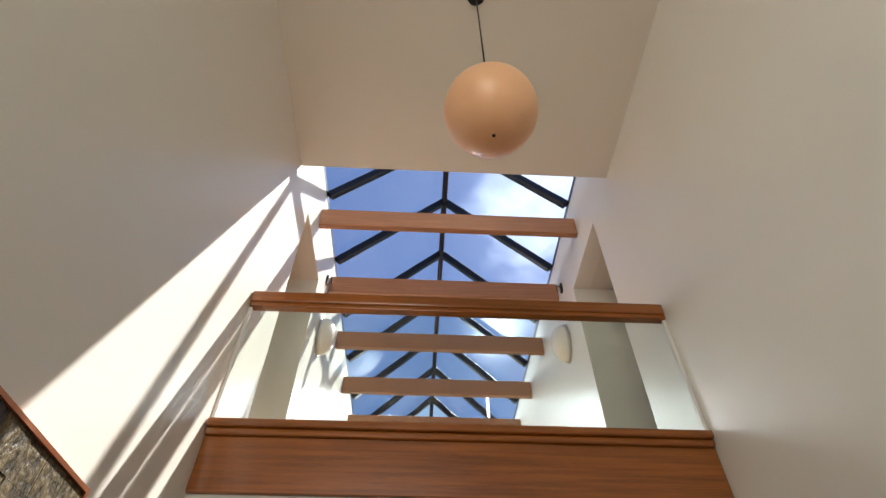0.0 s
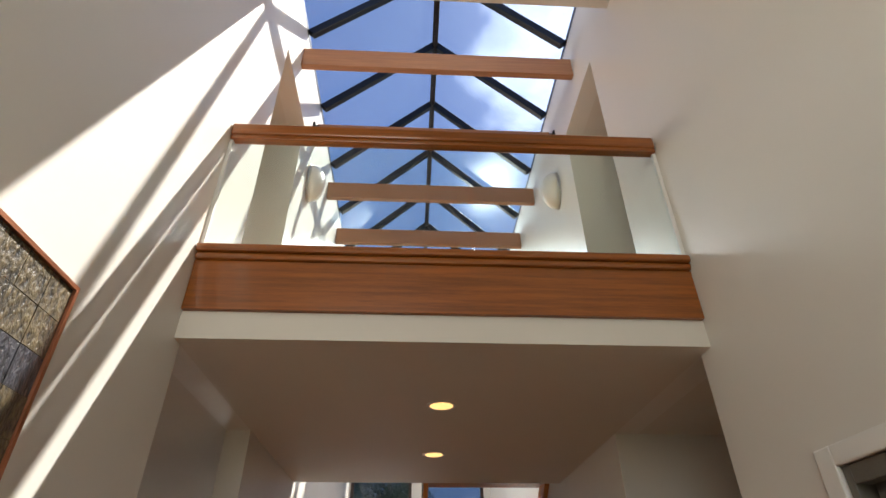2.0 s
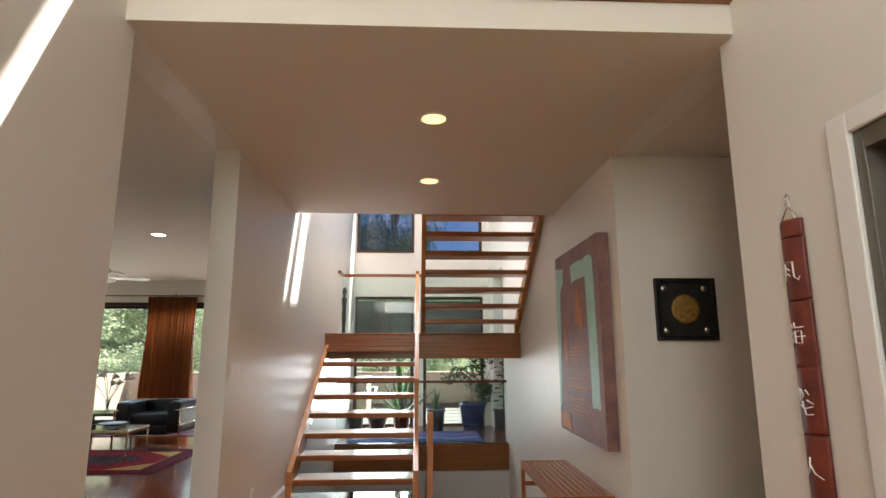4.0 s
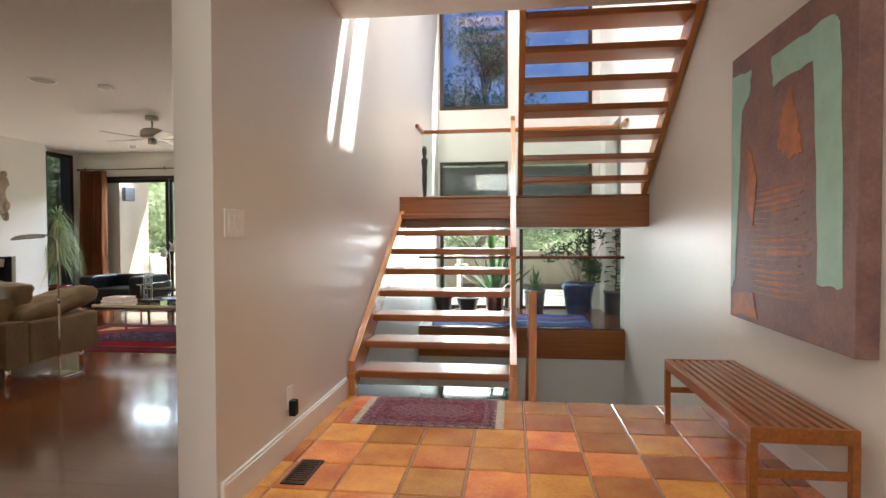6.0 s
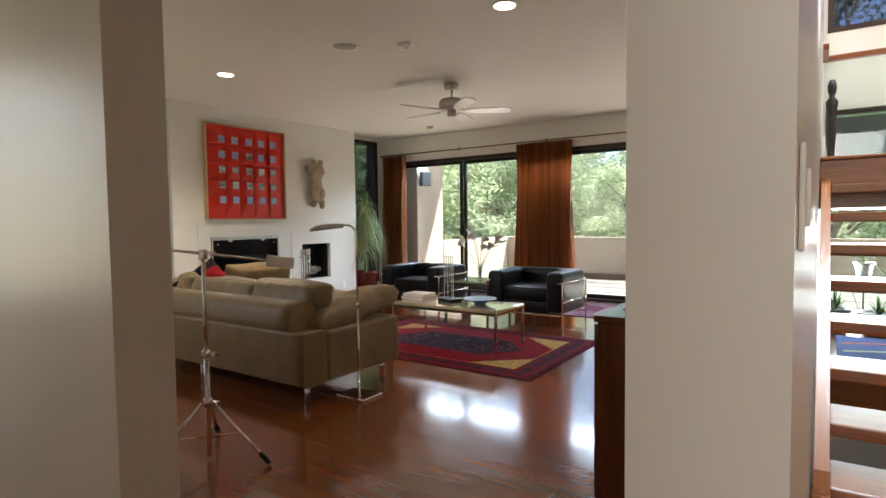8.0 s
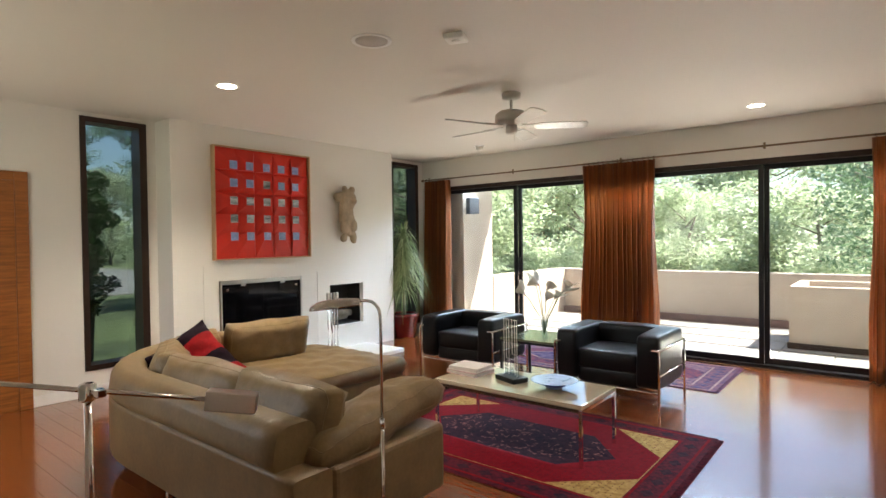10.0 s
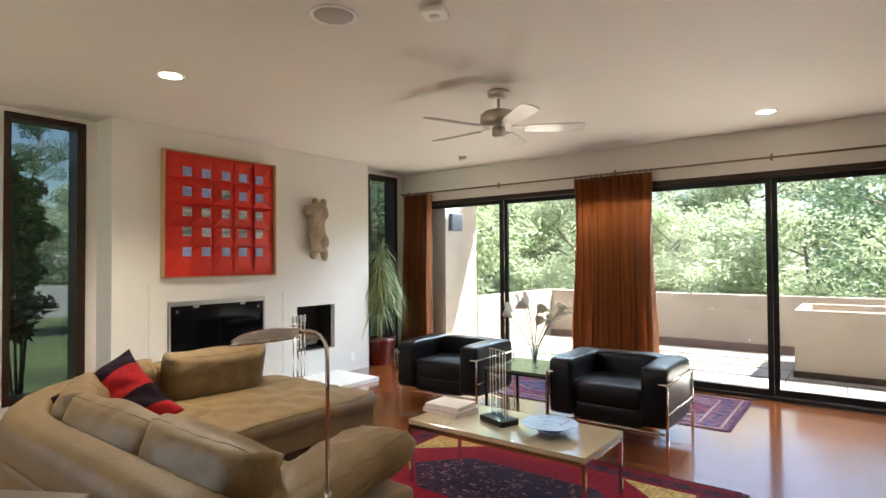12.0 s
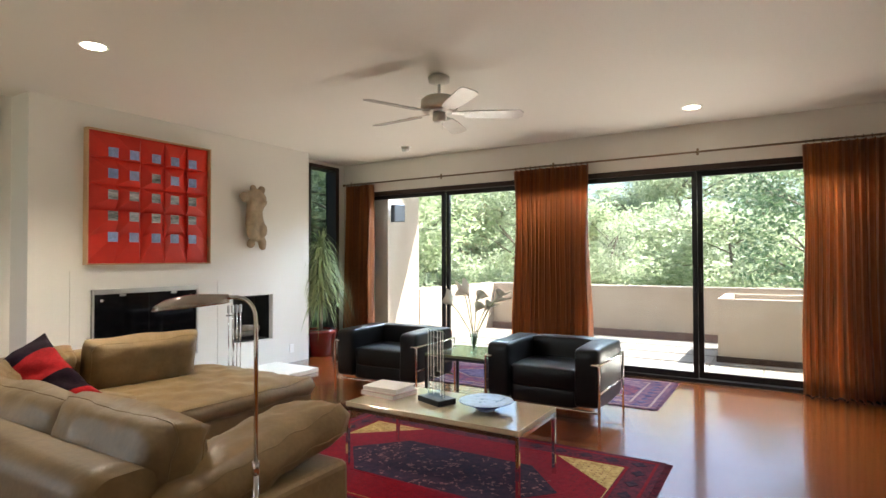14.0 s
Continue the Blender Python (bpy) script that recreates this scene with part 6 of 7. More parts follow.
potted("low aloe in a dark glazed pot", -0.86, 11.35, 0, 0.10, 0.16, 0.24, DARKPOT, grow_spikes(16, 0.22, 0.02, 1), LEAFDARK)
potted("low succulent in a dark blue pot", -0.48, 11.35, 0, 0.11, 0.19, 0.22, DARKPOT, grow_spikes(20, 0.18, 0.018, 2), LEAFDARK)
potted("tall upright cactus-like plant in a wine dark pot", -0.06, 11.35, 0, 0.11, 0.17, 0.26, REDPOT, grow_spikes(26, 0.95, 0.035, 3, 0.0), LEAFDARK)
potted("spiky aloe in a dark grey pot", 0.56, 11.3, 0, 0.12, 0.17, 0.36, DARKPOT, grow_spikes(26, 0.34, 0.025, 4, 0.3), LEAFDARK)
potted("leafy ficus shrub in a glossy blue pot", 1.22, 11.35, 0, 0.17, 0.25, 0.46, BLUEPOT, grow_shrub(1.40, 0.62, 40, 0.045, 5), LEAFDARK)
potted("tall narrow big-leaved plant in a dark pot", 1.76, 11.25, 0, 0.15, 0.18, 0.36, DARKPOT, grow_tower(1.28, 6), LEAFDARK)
potted("small grey hanging planter with a cutting", -0.6, 11.6, 0.55, 0.05, 0.10, 0.17, STEEL, grow_spikes(6, 0.25, 0.012, 7), LEAFDARK)
bm = B()
tube(bm, [(-0.6, 11.6, 0.0), (-0.6, 11.6, 0.55)], 0.01, 8)
lathe(bm, [(0.11, 0.0), (0.11, 0.012), (0.0, 0.014)], 20, Matrix.Translation((-0.6, 11.6, 0)))
solid("plant_stand", bm, BLACKMETAL, "slim black stand under a small planter", "stand")
BLUERUG = mat("cobalt_rug", (0.015, 0.06, 0.30), 0.9, vary=0.2, scale=30, bump=0.3)
br2 = thing("zigzag_rug", "cobalt blue rug with zigzag stripes", "rug", pose(0.2, 10.5, 0))
part("field", boxes((-1.05, 1.05, -0.55, 0.5, 0, 0.008)), BLUERUG, br2)
for y0, mt2, nm in ((-0.25, mat("sage_stripe", (0.42, 0.48, 0.34), 0.9), "sage_zigzag"), (0.12, mat("coral_stripe", (0.55, 0.12, 0.07), 0.9), "coral_zigzag")):
    bm = B()
    top = [(-1.0 + 0.4 * k, y0 + (0.16 if k % 2 else 0.0)) for k in range(6)]
    prism(bm, top + [(x, y - 0.05) for x, y in top[::-1]], 0.008, 0.010)
    part(nm, bm, mt2, br2)

# ---- living room wall things ----
rp = thing("relief_artwork", "square red relief panel with a grid of small mirrored squares", "artwork", pose(BX, 8.893, 1.897))
part("backing", boxes((0.002, 0.03, -0.615, 0.615, -0.61, 0.61)), REDPAINT, rp)
BRASS = mat("pale_brass_edge", (0.55, 0.36, 0.20), 0.35, metal=0.4)
part("frame", boxes((0.002, 0.075, -0.628, -0.616, -0.622, 0.622), (0.002, 0.075, 0.616, 0.628, -0.622, 0.622), (0.002, 0.075, -0.616, 0.616, 0.611, 0.622), (0.002, 0.075, -0.616, 0.616, -0.622, -0.611)), BRASS, rp)
rng = random.Random(14)
for i in range(5):
    for j in range(5):
        y0, y1 = -0.615 + 0.246 * i, -0.615 + 0.246 * (i + 1)
        z0, z1 = -0.61 + 0.244 * j, -0.61 + 0.244 * (j + 1)
        cy = (i - 2) * 0.197 + (-0.01 if i < 2 else 0.01)
        cz = (j - 2) * 0.197 + 0.03
        h = 0.045
        s = 0.047
        bm = B()
        lo = [bm.verts.new((0.03, y, z)) for y, z in ((y0, z0), (y1, z0), (y1, z1), (y0, z1))]
        hi = [bm.verts.new((0.03 + h, y, z)) for y, z in ((cy - s, cz - s), (cy + s, cz - s), (cy + s, cz + s), (cy - s, cz + s))]
        for k in range(4):
            bm.faces.new((lo[k], lo[(k + 1) % 4], hi[(k + 1) % 4], hi[k]))
        bm.faces.new(hi)
        bm.faces.new(lo[::-1])
        fc = part("facet", bm, REDPAINT, rp)
        part("mirror_square", boxes((0.0305 + h, 0.033 + h, cy - s + 0.002, cy + s - 0.002, cz - s + 0.002, cz + s - 0.002)), GREYREFLECTION if j in (1, 2) or (i == 2 and j == 3) else BLUEREFLECTION, fc)

# torso on the wall
bm = B()
rings = []
for z, cy, ry, rx, cx in ((-0.36, 0.06, 0.03, 0.03, 0.06), (-0.345, 0.05, 0.085, 0.06, 0.07), (-0.24, 0.03, 0.125, 0.075, 0.08), (-0.13, -0.005, 0.145, 0.085, 0.085), (-0.03, -0.01, 0.125, 0.075, 0.08), (0.06, 0.0, 0.115, 0.07, 0.075), (0.15, 0.01, 0.14, 0.085, 0.085), (0.24, 0.015, 0.165, 0.085, 0.085), (0.29, 0.0, 0.165, 0.07, 0.08), (0.325, 0.01, 0.10, 0.055, 0.075), (0.36, 0.04, 0.055, 0.045, 0.07), (0.37, 0.05, 0.02, 0.02, 0.07)):
    ring = []
    for k in range(28):
        a = math.tau * k / 28
        f = 1 + 0.16 * noise.noise(Vector((math.cos(a) * 1.6, math.sin(a) * 1.6, z * 9)))
        crease = 0.012 * math.exp(-((math.sin(a) / 0.25) ** 2)) if math.cos(a) > 0 else 0
        ring.append(bm.verts.new((cx + (rx * math.cos(a)) * f - crease, cy + ry * math.sin(a) * f, z)))
    rings.append(ring)
for a, b in zip(rings, rings[1:]):
    for k in range(28):
        bm.faces.new((a[k], a[(k + 1) % 28], b[(k + 1) % 28], b[k])).smooth = True
bm.faces.new(rings[0][::-1])
bm.faces.new(rings[-1])
for sx, sy, sz, m in ((0.10, 0.10, 0.22, pose(0.085, 0.115, -0.37, 8, -6, 0)), (0.09, 0.09, 0.12, pose(0.07, -0.055, -0.385, -8, 0, 0)), (0.10, 0.11, 0.13, pose(0.075, -0.165, 0.235, 35, 0, 0)), (0.09, 0.085, 0.13, pose(0.08, 0.10, 0.35, -18, 0, 0)), (0.08, 0.075, 0.11, pose(0.07, -0.02, 0.365, 14, 0, 0)), (0.10, 0.13, 0.11, pose(0.125, -0.07, 0.19)), (0.10, 0.12, 0.10, pose(0.13, 0.085, 0.18)), (0.12, 0.14, 0.20, pose(0.115, 0.085, -0.20)), (0.10, 0.15, 0.20, pose(0.11, -0.075, -0.22))):
    pillow(bm, sx, sy, sz, m, 0.8, 0.01, 10, sy * 50)
ts = solid("torso_sculpture", bm, STONE, "sandstone torso fragment mounted on the white wall", "sculpture")
ts.matrix_world = pose(BX, 10.11, 1.84)
ts.scale = (0.9, 0.88, 0.86)
blend = ts.modifiers.new("blend", "REMESH")
blend.mode, blend.voxel_size, blend.use_smooth_shade = "VOXEL", 0.012, True

# fireplace insert, niche, hearth, tools
fi = thing("fireplace", "black glass fireplace doors in a steel surround", "fireplace", pose(BX, 8.87, 0))
part("surround", boxes((0.001, 0.03, -0.535, -0.515, 0.32, 1.045), (0.001, 0.03, 0.515, 0.535, 0.32, 1.045), (0.001, 0.03, -0.515, 0.515, 1.0, 1.045), (0.001, 0.03, -0.515, 0.515, 0.32, 0.34), bevel=0.003), STEEL, fi)
for a, b in ((-0.514, -0.002), (0.002, 0.514)):
    dr_ = part("glass_door", boxes((0.012, 0.02, a, b, 0.341, 0.999)), DARKGLASS, fi)
    part("clip", boxes((0.0205, 0.028, (a + b) / 2 - 0.03, (a + b) / 2 + 0.03, 0.975, 0.998), bevel=0.002), STEEL, dr_)
for y in (-0.45, 0.45):
    part("corner_clip", boxes((0.0205, 0.028, y - 0.015, y + 0.015, 0.93, 0.955), bevel=0.002), CHROME, fi)
SOOT = mat("sooty_steel", (0.012, 0.011, 0.01), 0.6, vary=0.3)
a, b, c, d = FO[1]
ni = thing("fire_niche", "dark recessed log niche with steel trim", "niche", kind="structure")
part("lining", boxes((LW + 0.02, BX - 0.06, a + 0.001, a + 0.012, c, d), (LW + 0.02, BX - 0.06, b - 0.012, b - 0.001, c, d), (LW + 0.005, LW + 0.02, a, b, c, d), (LW + 0.02, BX - 0.06, a + 0.012, b - 0.012, d - 0.012, d - 0.001), (LW + 0.02, BX - 0.06, a + 0.012, b - 0.012, c + 0.001, c + 0.012)), SOOT, ni)
bm = B()
tube(bm, [(-7.72, 9.95, 0.43), (-7.70, 10.28, 0.44)], 0.05, 12)
part("log", bm, BARK, ni)
bm = B()
tube(bm, [(-7.66, 10.05, 0.50), (-7.70, 10.36, 0.47)], 0.045, 12)
part("log", bm, BARK, ni)
setting("hearth", boxes((BX + 0.001, -6.80, 8.1, 10.5, 0.0, 0.05), bevel=0.006), WHITE, "low white plastered hearth slab", "hearth")
ps = thing("plaster_surround", "slightly raised white plaster surround", "trim", kind="structure")
part("band", boxes((BX + 0.0005, BX + 0.008, 8.16, 8.33, 0.05, 1.22), (BX + 0.0005, BX + 0.008, 9.41, 9.6, 0.05, 1.22), (BX + 0.0005, BX + 0.008, 8.33, 9.41, 1.05, 1.22), (BX + 0.0005, BX + 0.008, 8.33, 9.41, 0.05, 0.318)), WHITE, ps)
part("niche_band", boxes((BX + 0.0005, BX + 0.007, 9.66, 9.858, 0.05, 1.08), (BX + 0.0005, BX + 0.007, 10.442, 10.64, 0.05, 1.08), (BX + 0.0005, BX + 0.007, 9.858, 10.442, 0.892, 1.08), (BX + 0.0005, BX + 0.007, 9.858, 10.442, 0.05, 0.343)), WHITE, ps)
tl = thing("fire_tools", "polished steel fireplace tool set on a stand", "tools", pose(-7.22, 9.64, 0.05))
part("base", lathe(B(), [(0.09, 0.0), (0.095, 0.006), (0.09, 0.014), (0.0, 0.016)], 28), CHROME, tl)
bm = B()
tube(bm, [(0, 0, 0.015), (0, 0, 0.70)], 0.011)
part("post", bm, CHROME, tl)
part("crossbar", boxes((-0.008, 0.008, -0.085, 0.085, 0.66, 0.675)), CHROME, tl)
for y, kind in ((-0.075, "brush"), (-0.025, "poker"), (0.03, "shovel"), (0.078, "tongs")):
    bm = B()
    tube(bm, [(0.018, y, 0.09), (0.018, y, 0.74)], 0.0075, 10)
    tool = part(kind, bm, CHROME, tl)
    part("handle", lathe(B(), [(0.008, 0.69), (0.016, 0.70), (0.016, 0.77), (0.008, 0.78)], 12, Matrix.Translation((0.018, y, 0))), STEEL, tool)
    if kind in ("brush", "shovel"):
        part("head", boxes((0.004, 0.032, y - 0.03, y + 0.03, 0.03, 0.10), bevel=0.008), BLACKMETAL if kind == "brush" else CHROME, tool)

# yucca in the corner
yu = thing("yucca", "tall drooping yucca in an oxblood glazed pot", "plant", pose(-7.58, 11.34, 0))
part("pot", lathe(B(), pot_profile(0.16, 0.225, 0.36), 36), REDPOT, yu)
part("soil", lathe(B(), [(0.19, 0.32), (0.19, 0.33), (0.0, 0.335)], 24), SOIL, yu)
tk, lv = B(), B()
rng = random.Random(17)
for x, y, z in ((0.0, 0.0, 1.30), (0.05, -0.06, 0.95), (-0.04, 0.05, 1.12)):
    tube(tk, [(x * 0.5, y * 0.5, 0.3), (x, y, z * 0.6), (x, y, z)], 0.022, 8, r2=0.014)
    ribbons(lv, (x, y, z), 340, 0.50, 0.010, rng, 1.55, 0.62, 0.26)
part("stem", tk, BARK, yu)
part("leaves", lv, LEAFYUCCA, yu)


# ---- curtains and rod ----
def curtain(x0, x1, label, folds):
    t = thing("curtain", label, "curtain", pose((x0 + x1) / 2, 12.03, 0), "curtains at the terrace doors")
    w = x1 - x0
    n = folds * 12
    bm = B()
    rng = random.Random(int(abs(x0) * 100))
    ph = [rng.uniform(0.55, 1.35) for _ in range(folds + 3)]
    cols = []
    for k in range(n + 1):
        u = k / n
        col = []
        for i in range(13):
            v = i / 12
            z = 2.405 - 2.393 * v
            fi_ = u * folds + 0.45 * noise.noise(Vector((u * folds * 0.45, v * 0.9, x0 * 3))) * (0.35 + v)
            q = int(max(fi_, 0))
            amp = 0.085 * (ph[q] + (ph[q + 1] - ph[q]) * (max(fi_, 0) - q))
            wave = math.sin(fi_ * math.tau)
            y = amp * (0.55 + 0.6 * v) * (wave - 0.25 * wave * wave) + 0.014 * noise.noise(Vector((u * 9, v * 2.5, x0)))
            flare = 1 - 0.05 * math.sin(math.pi * min(v * 1.3, 1.0)) + 0.05 * v * v
            x = (u - 0.5) * w * flare + 0.012 * math.sin(fi_ * 2 * math.tau + v) + 0.012 * noise.noise(Vector((u * 3, v * 2.2, x0 + 9)))
            col.append(bm.verts.new((x, y, z)))
        cols.append(col)
    for a, b in zip(cols, cols[1:]):
        for i in range(12):
            bm.faces.new((a[i], a[i + 1], b[i + 1], b[i])).smooth = True
    bmesh.ops.solidify(bm, geom=bm.faces[:], thickness=0.004)
    part("cloth", bm, CURTAIN, t)
    for k in range(folds):
        bm = B()
        x = (-0.5 + (k + 0.5) / folds) * w
        pts = [(x, 0.018 * math.cos(a), 2.43 + 0.018 * math.sin(a)) for a in [math.tau * j / 12 for j in range(13)]]
        tube(bm, pts, 0.0025, 6)
        part("ring", bm, BROWNFRAME, t)


curtain(-7.72, -7.21, "rust and gold striped curtain gathered in the corner", 8)
curtain(-4.985, -4.03, "rust and gold striped curtain gathered between the doors", 15)
curtain(-1.975, -1.22, "rust and gold striped curtain gathered at the end", 12)
RODMETAL = mat("pale_bronze_rod", (0.22, 0.15, 0.09), 0.35, metal=0.7)
rd = thing("curtain_rod", "slim bronze curtain rod above the doors", "rod")
bm = B()
tube(bm, [(-7.76, 12.03, 2.43), (-1.215, 12.03, 2.43)], 0.011, 12)
part("rod", bm, RODMETAL, rd)
part("finial", lathe(B(), [(0.006, -0.03), (0.018, -0.015), (0.02, 0.0), (0.014, 0.018), (0.004, 0.026)], 16, pose(-7.77, 12.03, 2.43, 0, -90, 0)), RODMETAL, rd)
for x in (-7.70, -6.1, -4.5, -2.9, -1.3):
    bm = B()
    tube(bm, [(x, LN - 0.001, 2.44), (x, 12.05, 2.44), (x, 12.03, 2.415)], 0.006, 8)
    box(bm, x - 0.012, x + 0.012, LN - 0.006, LN - 0.0005, 2.41, 2.48)
    part("bracket", bm, RODMETAL, rd)

# ---- ceiling fan ----
fn = thing("ceiling_fan", "white five-bladed ceiling fan at rest", "fan", pose(-4.413, 9.357, H1))
part("canopy", lathe(B(), [(0.07, -0.0005), (0.085, -0.01), (0.08, -0.05), (0.03, -0.065)], 32), NICKEL, fn)
bm = B()
tube(bm, [(0, 0, -0.06), (0, 0, -0.17)], 0.013)
part("down_rod", bm, NICKEL, fn)
part("motor", lathe(B(), [(0.03, -0.155), (0.11, -0.165), (0.14, -0.19), (0.145, -0.25), (0.13, -0.275), (0.06, -0.287)], 36), NICKEL, fn)
part("switch_housing", lathe(B(), [(0.05, -0.287), (0.052, -0.345), (0.04, -0.36), (0.0, -0.363)], 28), NICKEL, fn)
bm = B()
tube(bm, [(0.03, 0.0, -0.355), (0.03, 0.0, -0.42)], 0.0015, 6)
part("pull_chain", bm, NICKEL, fn)
BLADE = mat("white_fan_blade", (0.62, 0.58, 0.53), 0.25, vary=0.05)
for ang_ in (33, 105, 177, 249, 321):
    m = pose(0, 0, -0.295, 0, 0, ang_) @ pose(0, 0, 0, -12, 0, 0)
    bm = B()
    pts = [(0.20, -0.05), (0.30, -0.06), (0.56, -0.07), (0.63, -0.065), (0.655, -0.03), (0.655, 0.03), (0.63, 0.065), (0.56, 0.07), (0.30, 0.06), (0.20, 0.05)]
    prism(bm, pts, -0.004, 0.004, m)
    bl = part("blade", bm, BLADE, fn)
    bm = B()
    prism(bm, [(0.10, -0.02), (0.20, -0.025), (0.27, -0.045), (0.27, 0.045), (0.20, 0.025), (0.10, 0.02)], 0.0045, 0.010, m)
    part("blade_iron", bm, NICKEL, bl)

# ---- sideboard with things on it ----
sb = thing("sideboard", "dark mahogany sideboard on slim steel feet", "cabinet", pose(-1.42, 6.95, 0))
bm = B()
box(bm, -0.225, 0.225, -0.83, 0.83, 0.16, 0.84, 0.004, 1)
part("body", bm, DARKWOOD, sb)
part("top", boxes((-0.235, 0.228, -0.84, 0.84, 0.841, 0.865), bevel=0.003), DARKWOOD, sb)
for k in range(3):
    y0, y1 = -0.82 + 0.547 * k, -0.82 + 0.547 * (k + 1) - 0.006
    dl_ = part("door", boxes((-0.24, -0.2255, y0, y1, 0.18, 0.83), bevel=0.002), DARKWOOD, sb)
    part("handle", boxes((-0.252, -0.2405, y1 - 0.04, y1 - 0.028, 0.45, 0.58), bevel=0.003), STEEL, dl_)
for x in (-0.2, 0.2):
    for y in (-0.8, 0.8):
        part("foot", boxes((x - 0.012, x + 0.012, y - 0.012, y + 0.012, 0, 0.159)), STEEL, sb)
rn = thing("table_runner", "striped red woven runner on the sideboard", "textile", pose(-1.43, 6.9, 0.866))
for k in range(14):
    part("stripe", boxes((-0.17, 0.17, -0.62 + 0.088 * k, -0.62 + 0.088 * (k + 1) - 0.001, 0, 0.003)), (RUGRED, RUGIVORY, RUGNAVY)[k % 3], rn)
bm = B()
box(bm, -0.05, 0.05, -0.09, 0.09, 0, 0.045, 0.004, 1)
bx = thing("trinket_box", "small dark lacquer box on the sideboard", "box", pose(-1.36, 6.75, 0.869, 0, 0, 12))
part("body", bm, BLACKMETAL, bx)
part("lid", boxes((-0.052, 0.052, -0.092, 0.092, 0.0455, 0.056), bevel=0.003), DARKWOOD, bx)
for (x, y, s) in ((-1.36, 6.36, 1.0), (-1.27, 6.50, 0.85)):
    bm = lathe(B(), [(0.06, 0.0), (0.065, 0.02), (0.045, 0.04), (0.055, 0.12), (0.04, 0.2), (0.055, 0.26), (0.02, 0.30), (0.035, 0.34), (0.03, 0.385), (0.012, 0.41)], 14)
    for v in bm.verts:
        v.co *= s
        v.co.x += 0.012 * noise.noise(v.co * 18)
        v.co.y += 0.012 * noise.noise(v.co * 18 + Vector((5, 0, 0)))
    solid("carved_figure", bm, FIG, "dark carved wooden figure on the sideboard", "statue", "carved figures").matrix_world = pose(x, y, 0.866)

# outdoor speaker on the terrace wall
os_ = thing("outdoor_speaker", "small grey speaker on a bracket on the terrace wall", "speaker", pose(-7.15, 12.45, 2.0))
bm = B()
box(bm, 0.06, 0.19, -0.09, 0.09, -0.13, 0.13, 0.012, 2, pose(0, 0, 0, 0, 0, -25))
part("housing", bm, mat("grey_speaker", (0.10, 0.10, 0.11), 0.5), os_)
bm = B()
tube(bm, [(0.001, 0, 0.05), (0.08, 0, 0.05)], 0.012, 8)
part("bracket", bm, BLACKMETAL, os_)
eo = thing("wall_outlet", "small white outlet low on the chimney breast", "outlet", pose(BX, 10.75, 0.18))
part("plate", boxes((0.0005, 0.007, -0.036, 0.036, -0.055, 0.055), bevel=0.002), PLASTIC, eo)

# ---- floors, laid piece by piece ----
ft = setting("floor_hall", boxes((XL - WT, XR + WT, -1.78, 6.65, -0.12, -0.004), (-4.75, XL - WT, YP0 - 0.15, YP1 - 0.0, -0.12, -0.004), (XR + WT, 3.75, YP0 - 0.15, YP1 + 0.16, -0.12, -0.004)), GROUT, "terracotta tiled hall floor with pale joints", "floor")
T = 0.30


def tile_mesh(w, d, name):
    bm = B()
    box(bm, -w / 2, w / 2, -d / 2, d / 2, -0.010, 0.006, 0.005, 1)
    return mesh_of(bm, name, SALTILLO)


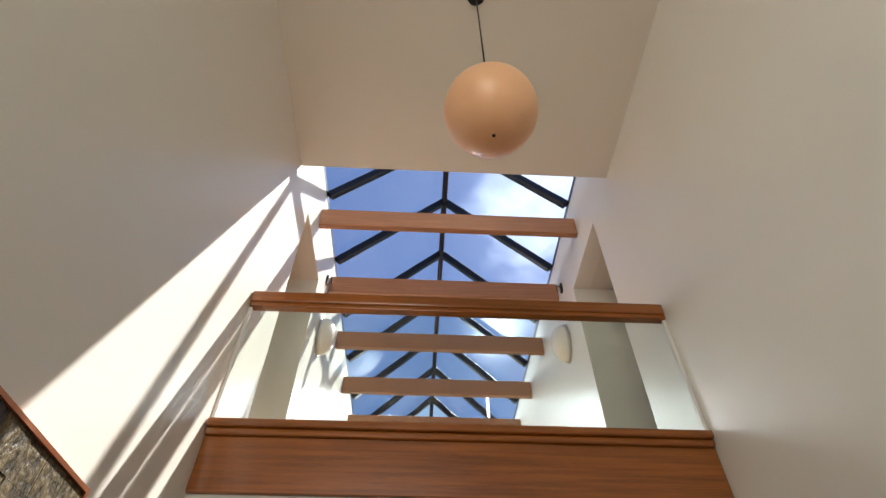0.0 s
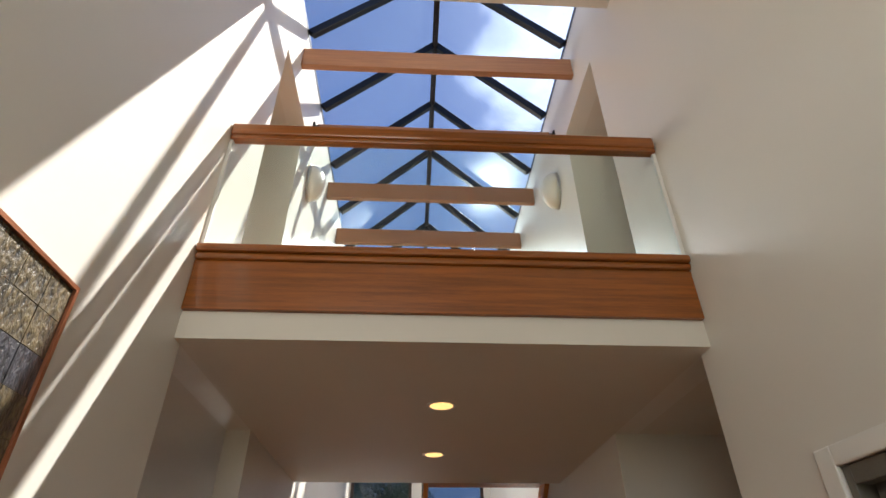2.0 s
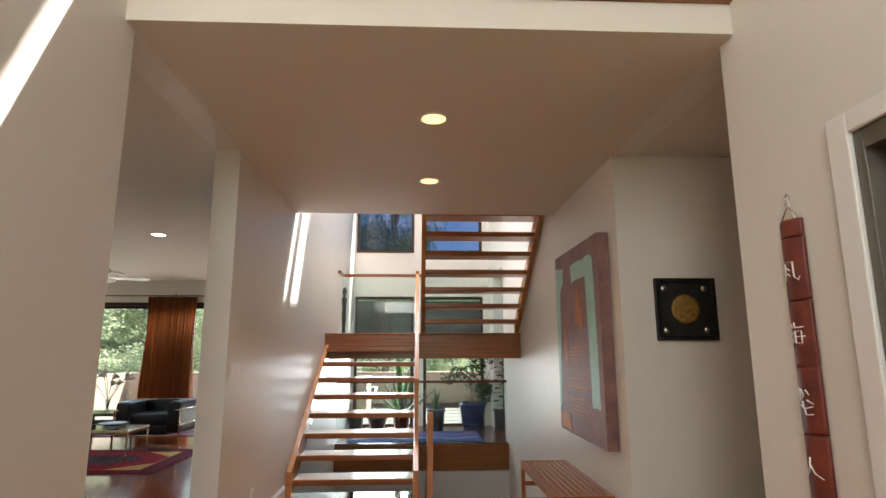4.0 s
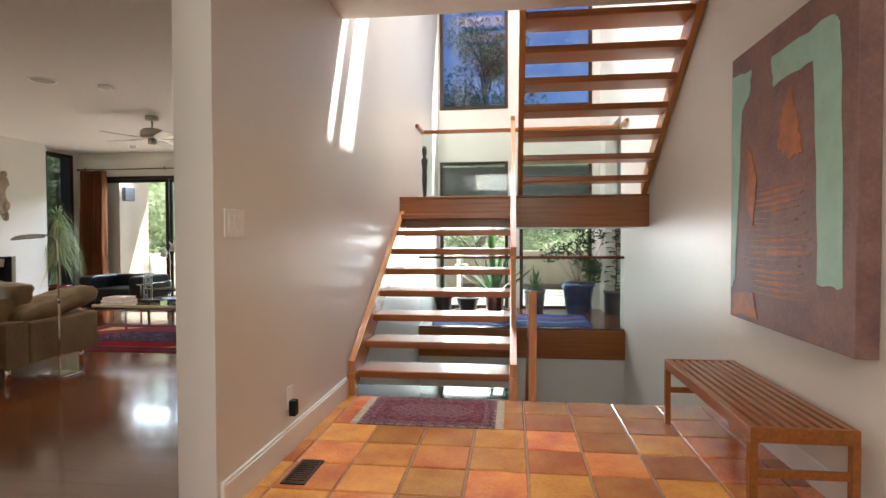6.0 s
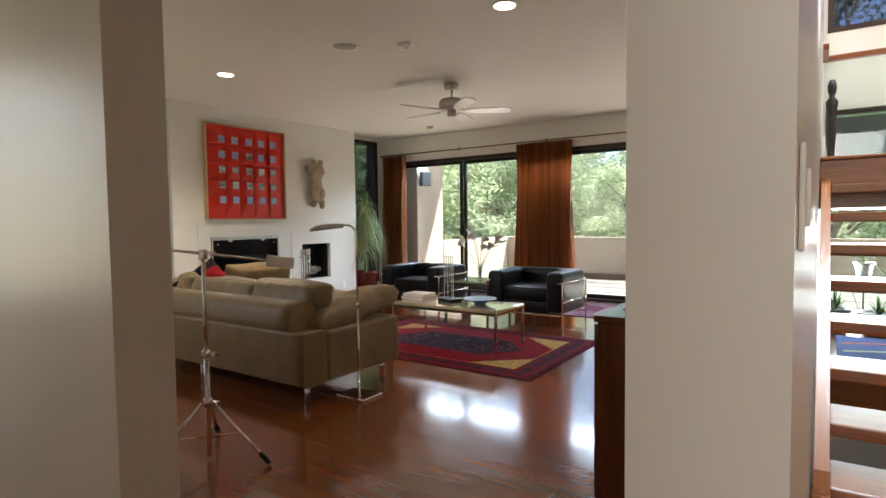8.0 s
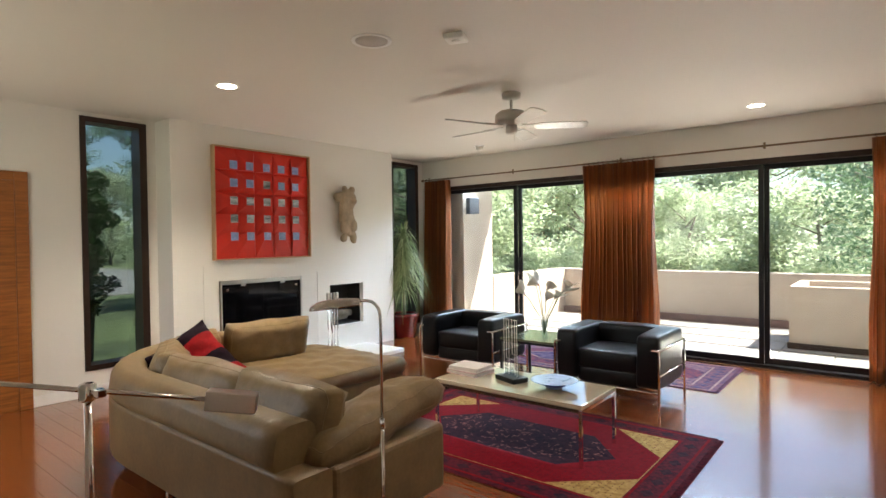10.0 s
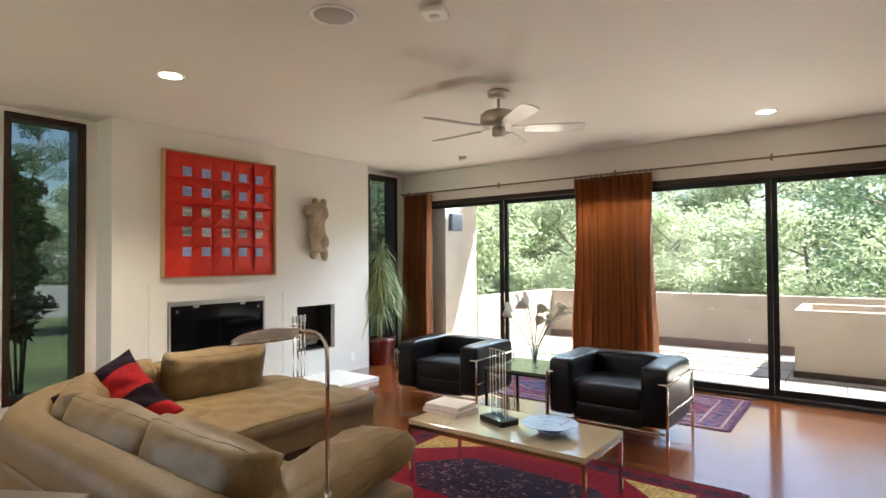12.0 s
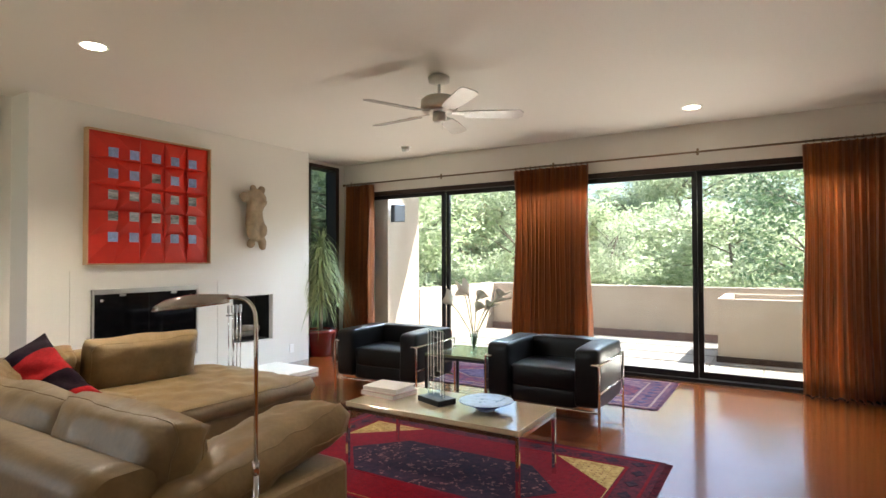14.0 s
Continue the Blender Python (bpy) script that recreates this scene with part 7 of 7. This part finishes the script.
full = tile_mesh(T - 0.011, T - 0.011, "tile")
rng = random.Random(31)
x_lines = [XL - 0.001] + [-0.012 + T * k for k in range(-3, 6)] + [XR + 0.001]
y_lines = [-1.6 + 0.0] + [5.745 + T * k for k in range(-24, 3)] + [6.65]
cells = [(a, b, c, d) for a, b in zip(x_lines, x_lines[1:]) for c, d in zip(y_lines, y_lines[1:])]
for xa, xb in ((XL - 0.001 - T * (k + 1), XL - 0.001 - T * k) for k in range(6)):
    cells += [(xa, xb, c, d) for c, d in zip(y_lines, y_lines[1:]) if c > 3.3 and d < 4.85]
cut = {}
for a, b, c, d in cells:
    w, dd = b - a, d - c
    if w < 0.04 or dd < 0.04:
        continue
    if abs(w - T) < 0.01 and abs(dd - T) < 0.01:
        me = full
    else:
        key = (round(w, 2), round(dd, 2))
        me = cut.setdefault(key, tile_mesh(w - 0.011, dd - 0.011, "tile"))
    ob = new("tile", me)
    ob.parent = ft
    ob.location = ((a + b) / 2, (c + d) / 2, rng.uniform(-0.0012, 0.0008))
    ob.rotation_euler = (rng.uniform(-0.002, 0.002), rng.uniform(-0.002, 0.002), rng.choice((0, math.pi)))
fw = setting("floor_living", boxes((-8.05, LE, YP1, 12.3, -0.12, -0.012)), SUBFLOOR, "glossy red-brown hardwood plank floor", "floor")
rng = random.Random(41)
BW = 0.125
lens_ = (1.2, 1.6, 2.0, 2.4)
plank = {}
for ln in lens_:
    bm = B()
    box(bm, -ln / 2, ln / 2, -BW / 2 + 0.0005, BW / 2 - 0.0005, -0.0115, 0.0, 0.0006, 1)
    plank[ln] = mesh_of(bm, "plank", PLANK)
rows_n = int((12.13 - YP1) / BW)
for k in range(rows_n):
    x = -7.85 - rng.uniform(0.0, 0.6)
    y = YP1 + BW * (k + 0.5)
    while x < LE - 0.05:
        ln = rng.choice(lens_)
        e = x + ln
        if e > LE:
            bm = B()
            box(bm, -(LE - x) / 2, (LE - x) / 2, -BW / 2 + 0.0005, BW / 2 - 0.0005, -0.0115, 0.0)
            me = mesh_of(bm, "plank", PLANK)
            ln = LE - x
        else:
            me = plank[ln]
        ob = new("plank", me)
        ob.parent = fw
        ob.location = (x + ln / 2, y, 0)
        x += ln
dp = setting("floor_terrace", boxes((-7.15, 3.0, 12.3, 15.78, -0.12, -0.07)), GROUT, "sunlit pale paved terrace", "floor")
bm = B()
box(bm, -0.295, 0.295, -0.295, 0.295, -0.07, -0.05, 0.004, 1)
slab = mesh_of(bm, "slab", DECK)
for i in range(17):
    for j in range(5):
        ob = new("slab", slab)
        ob.parent = dp
        ob.location = (-6.85 + 0.6 * i, 12.62 + 0.66 * j, 0)
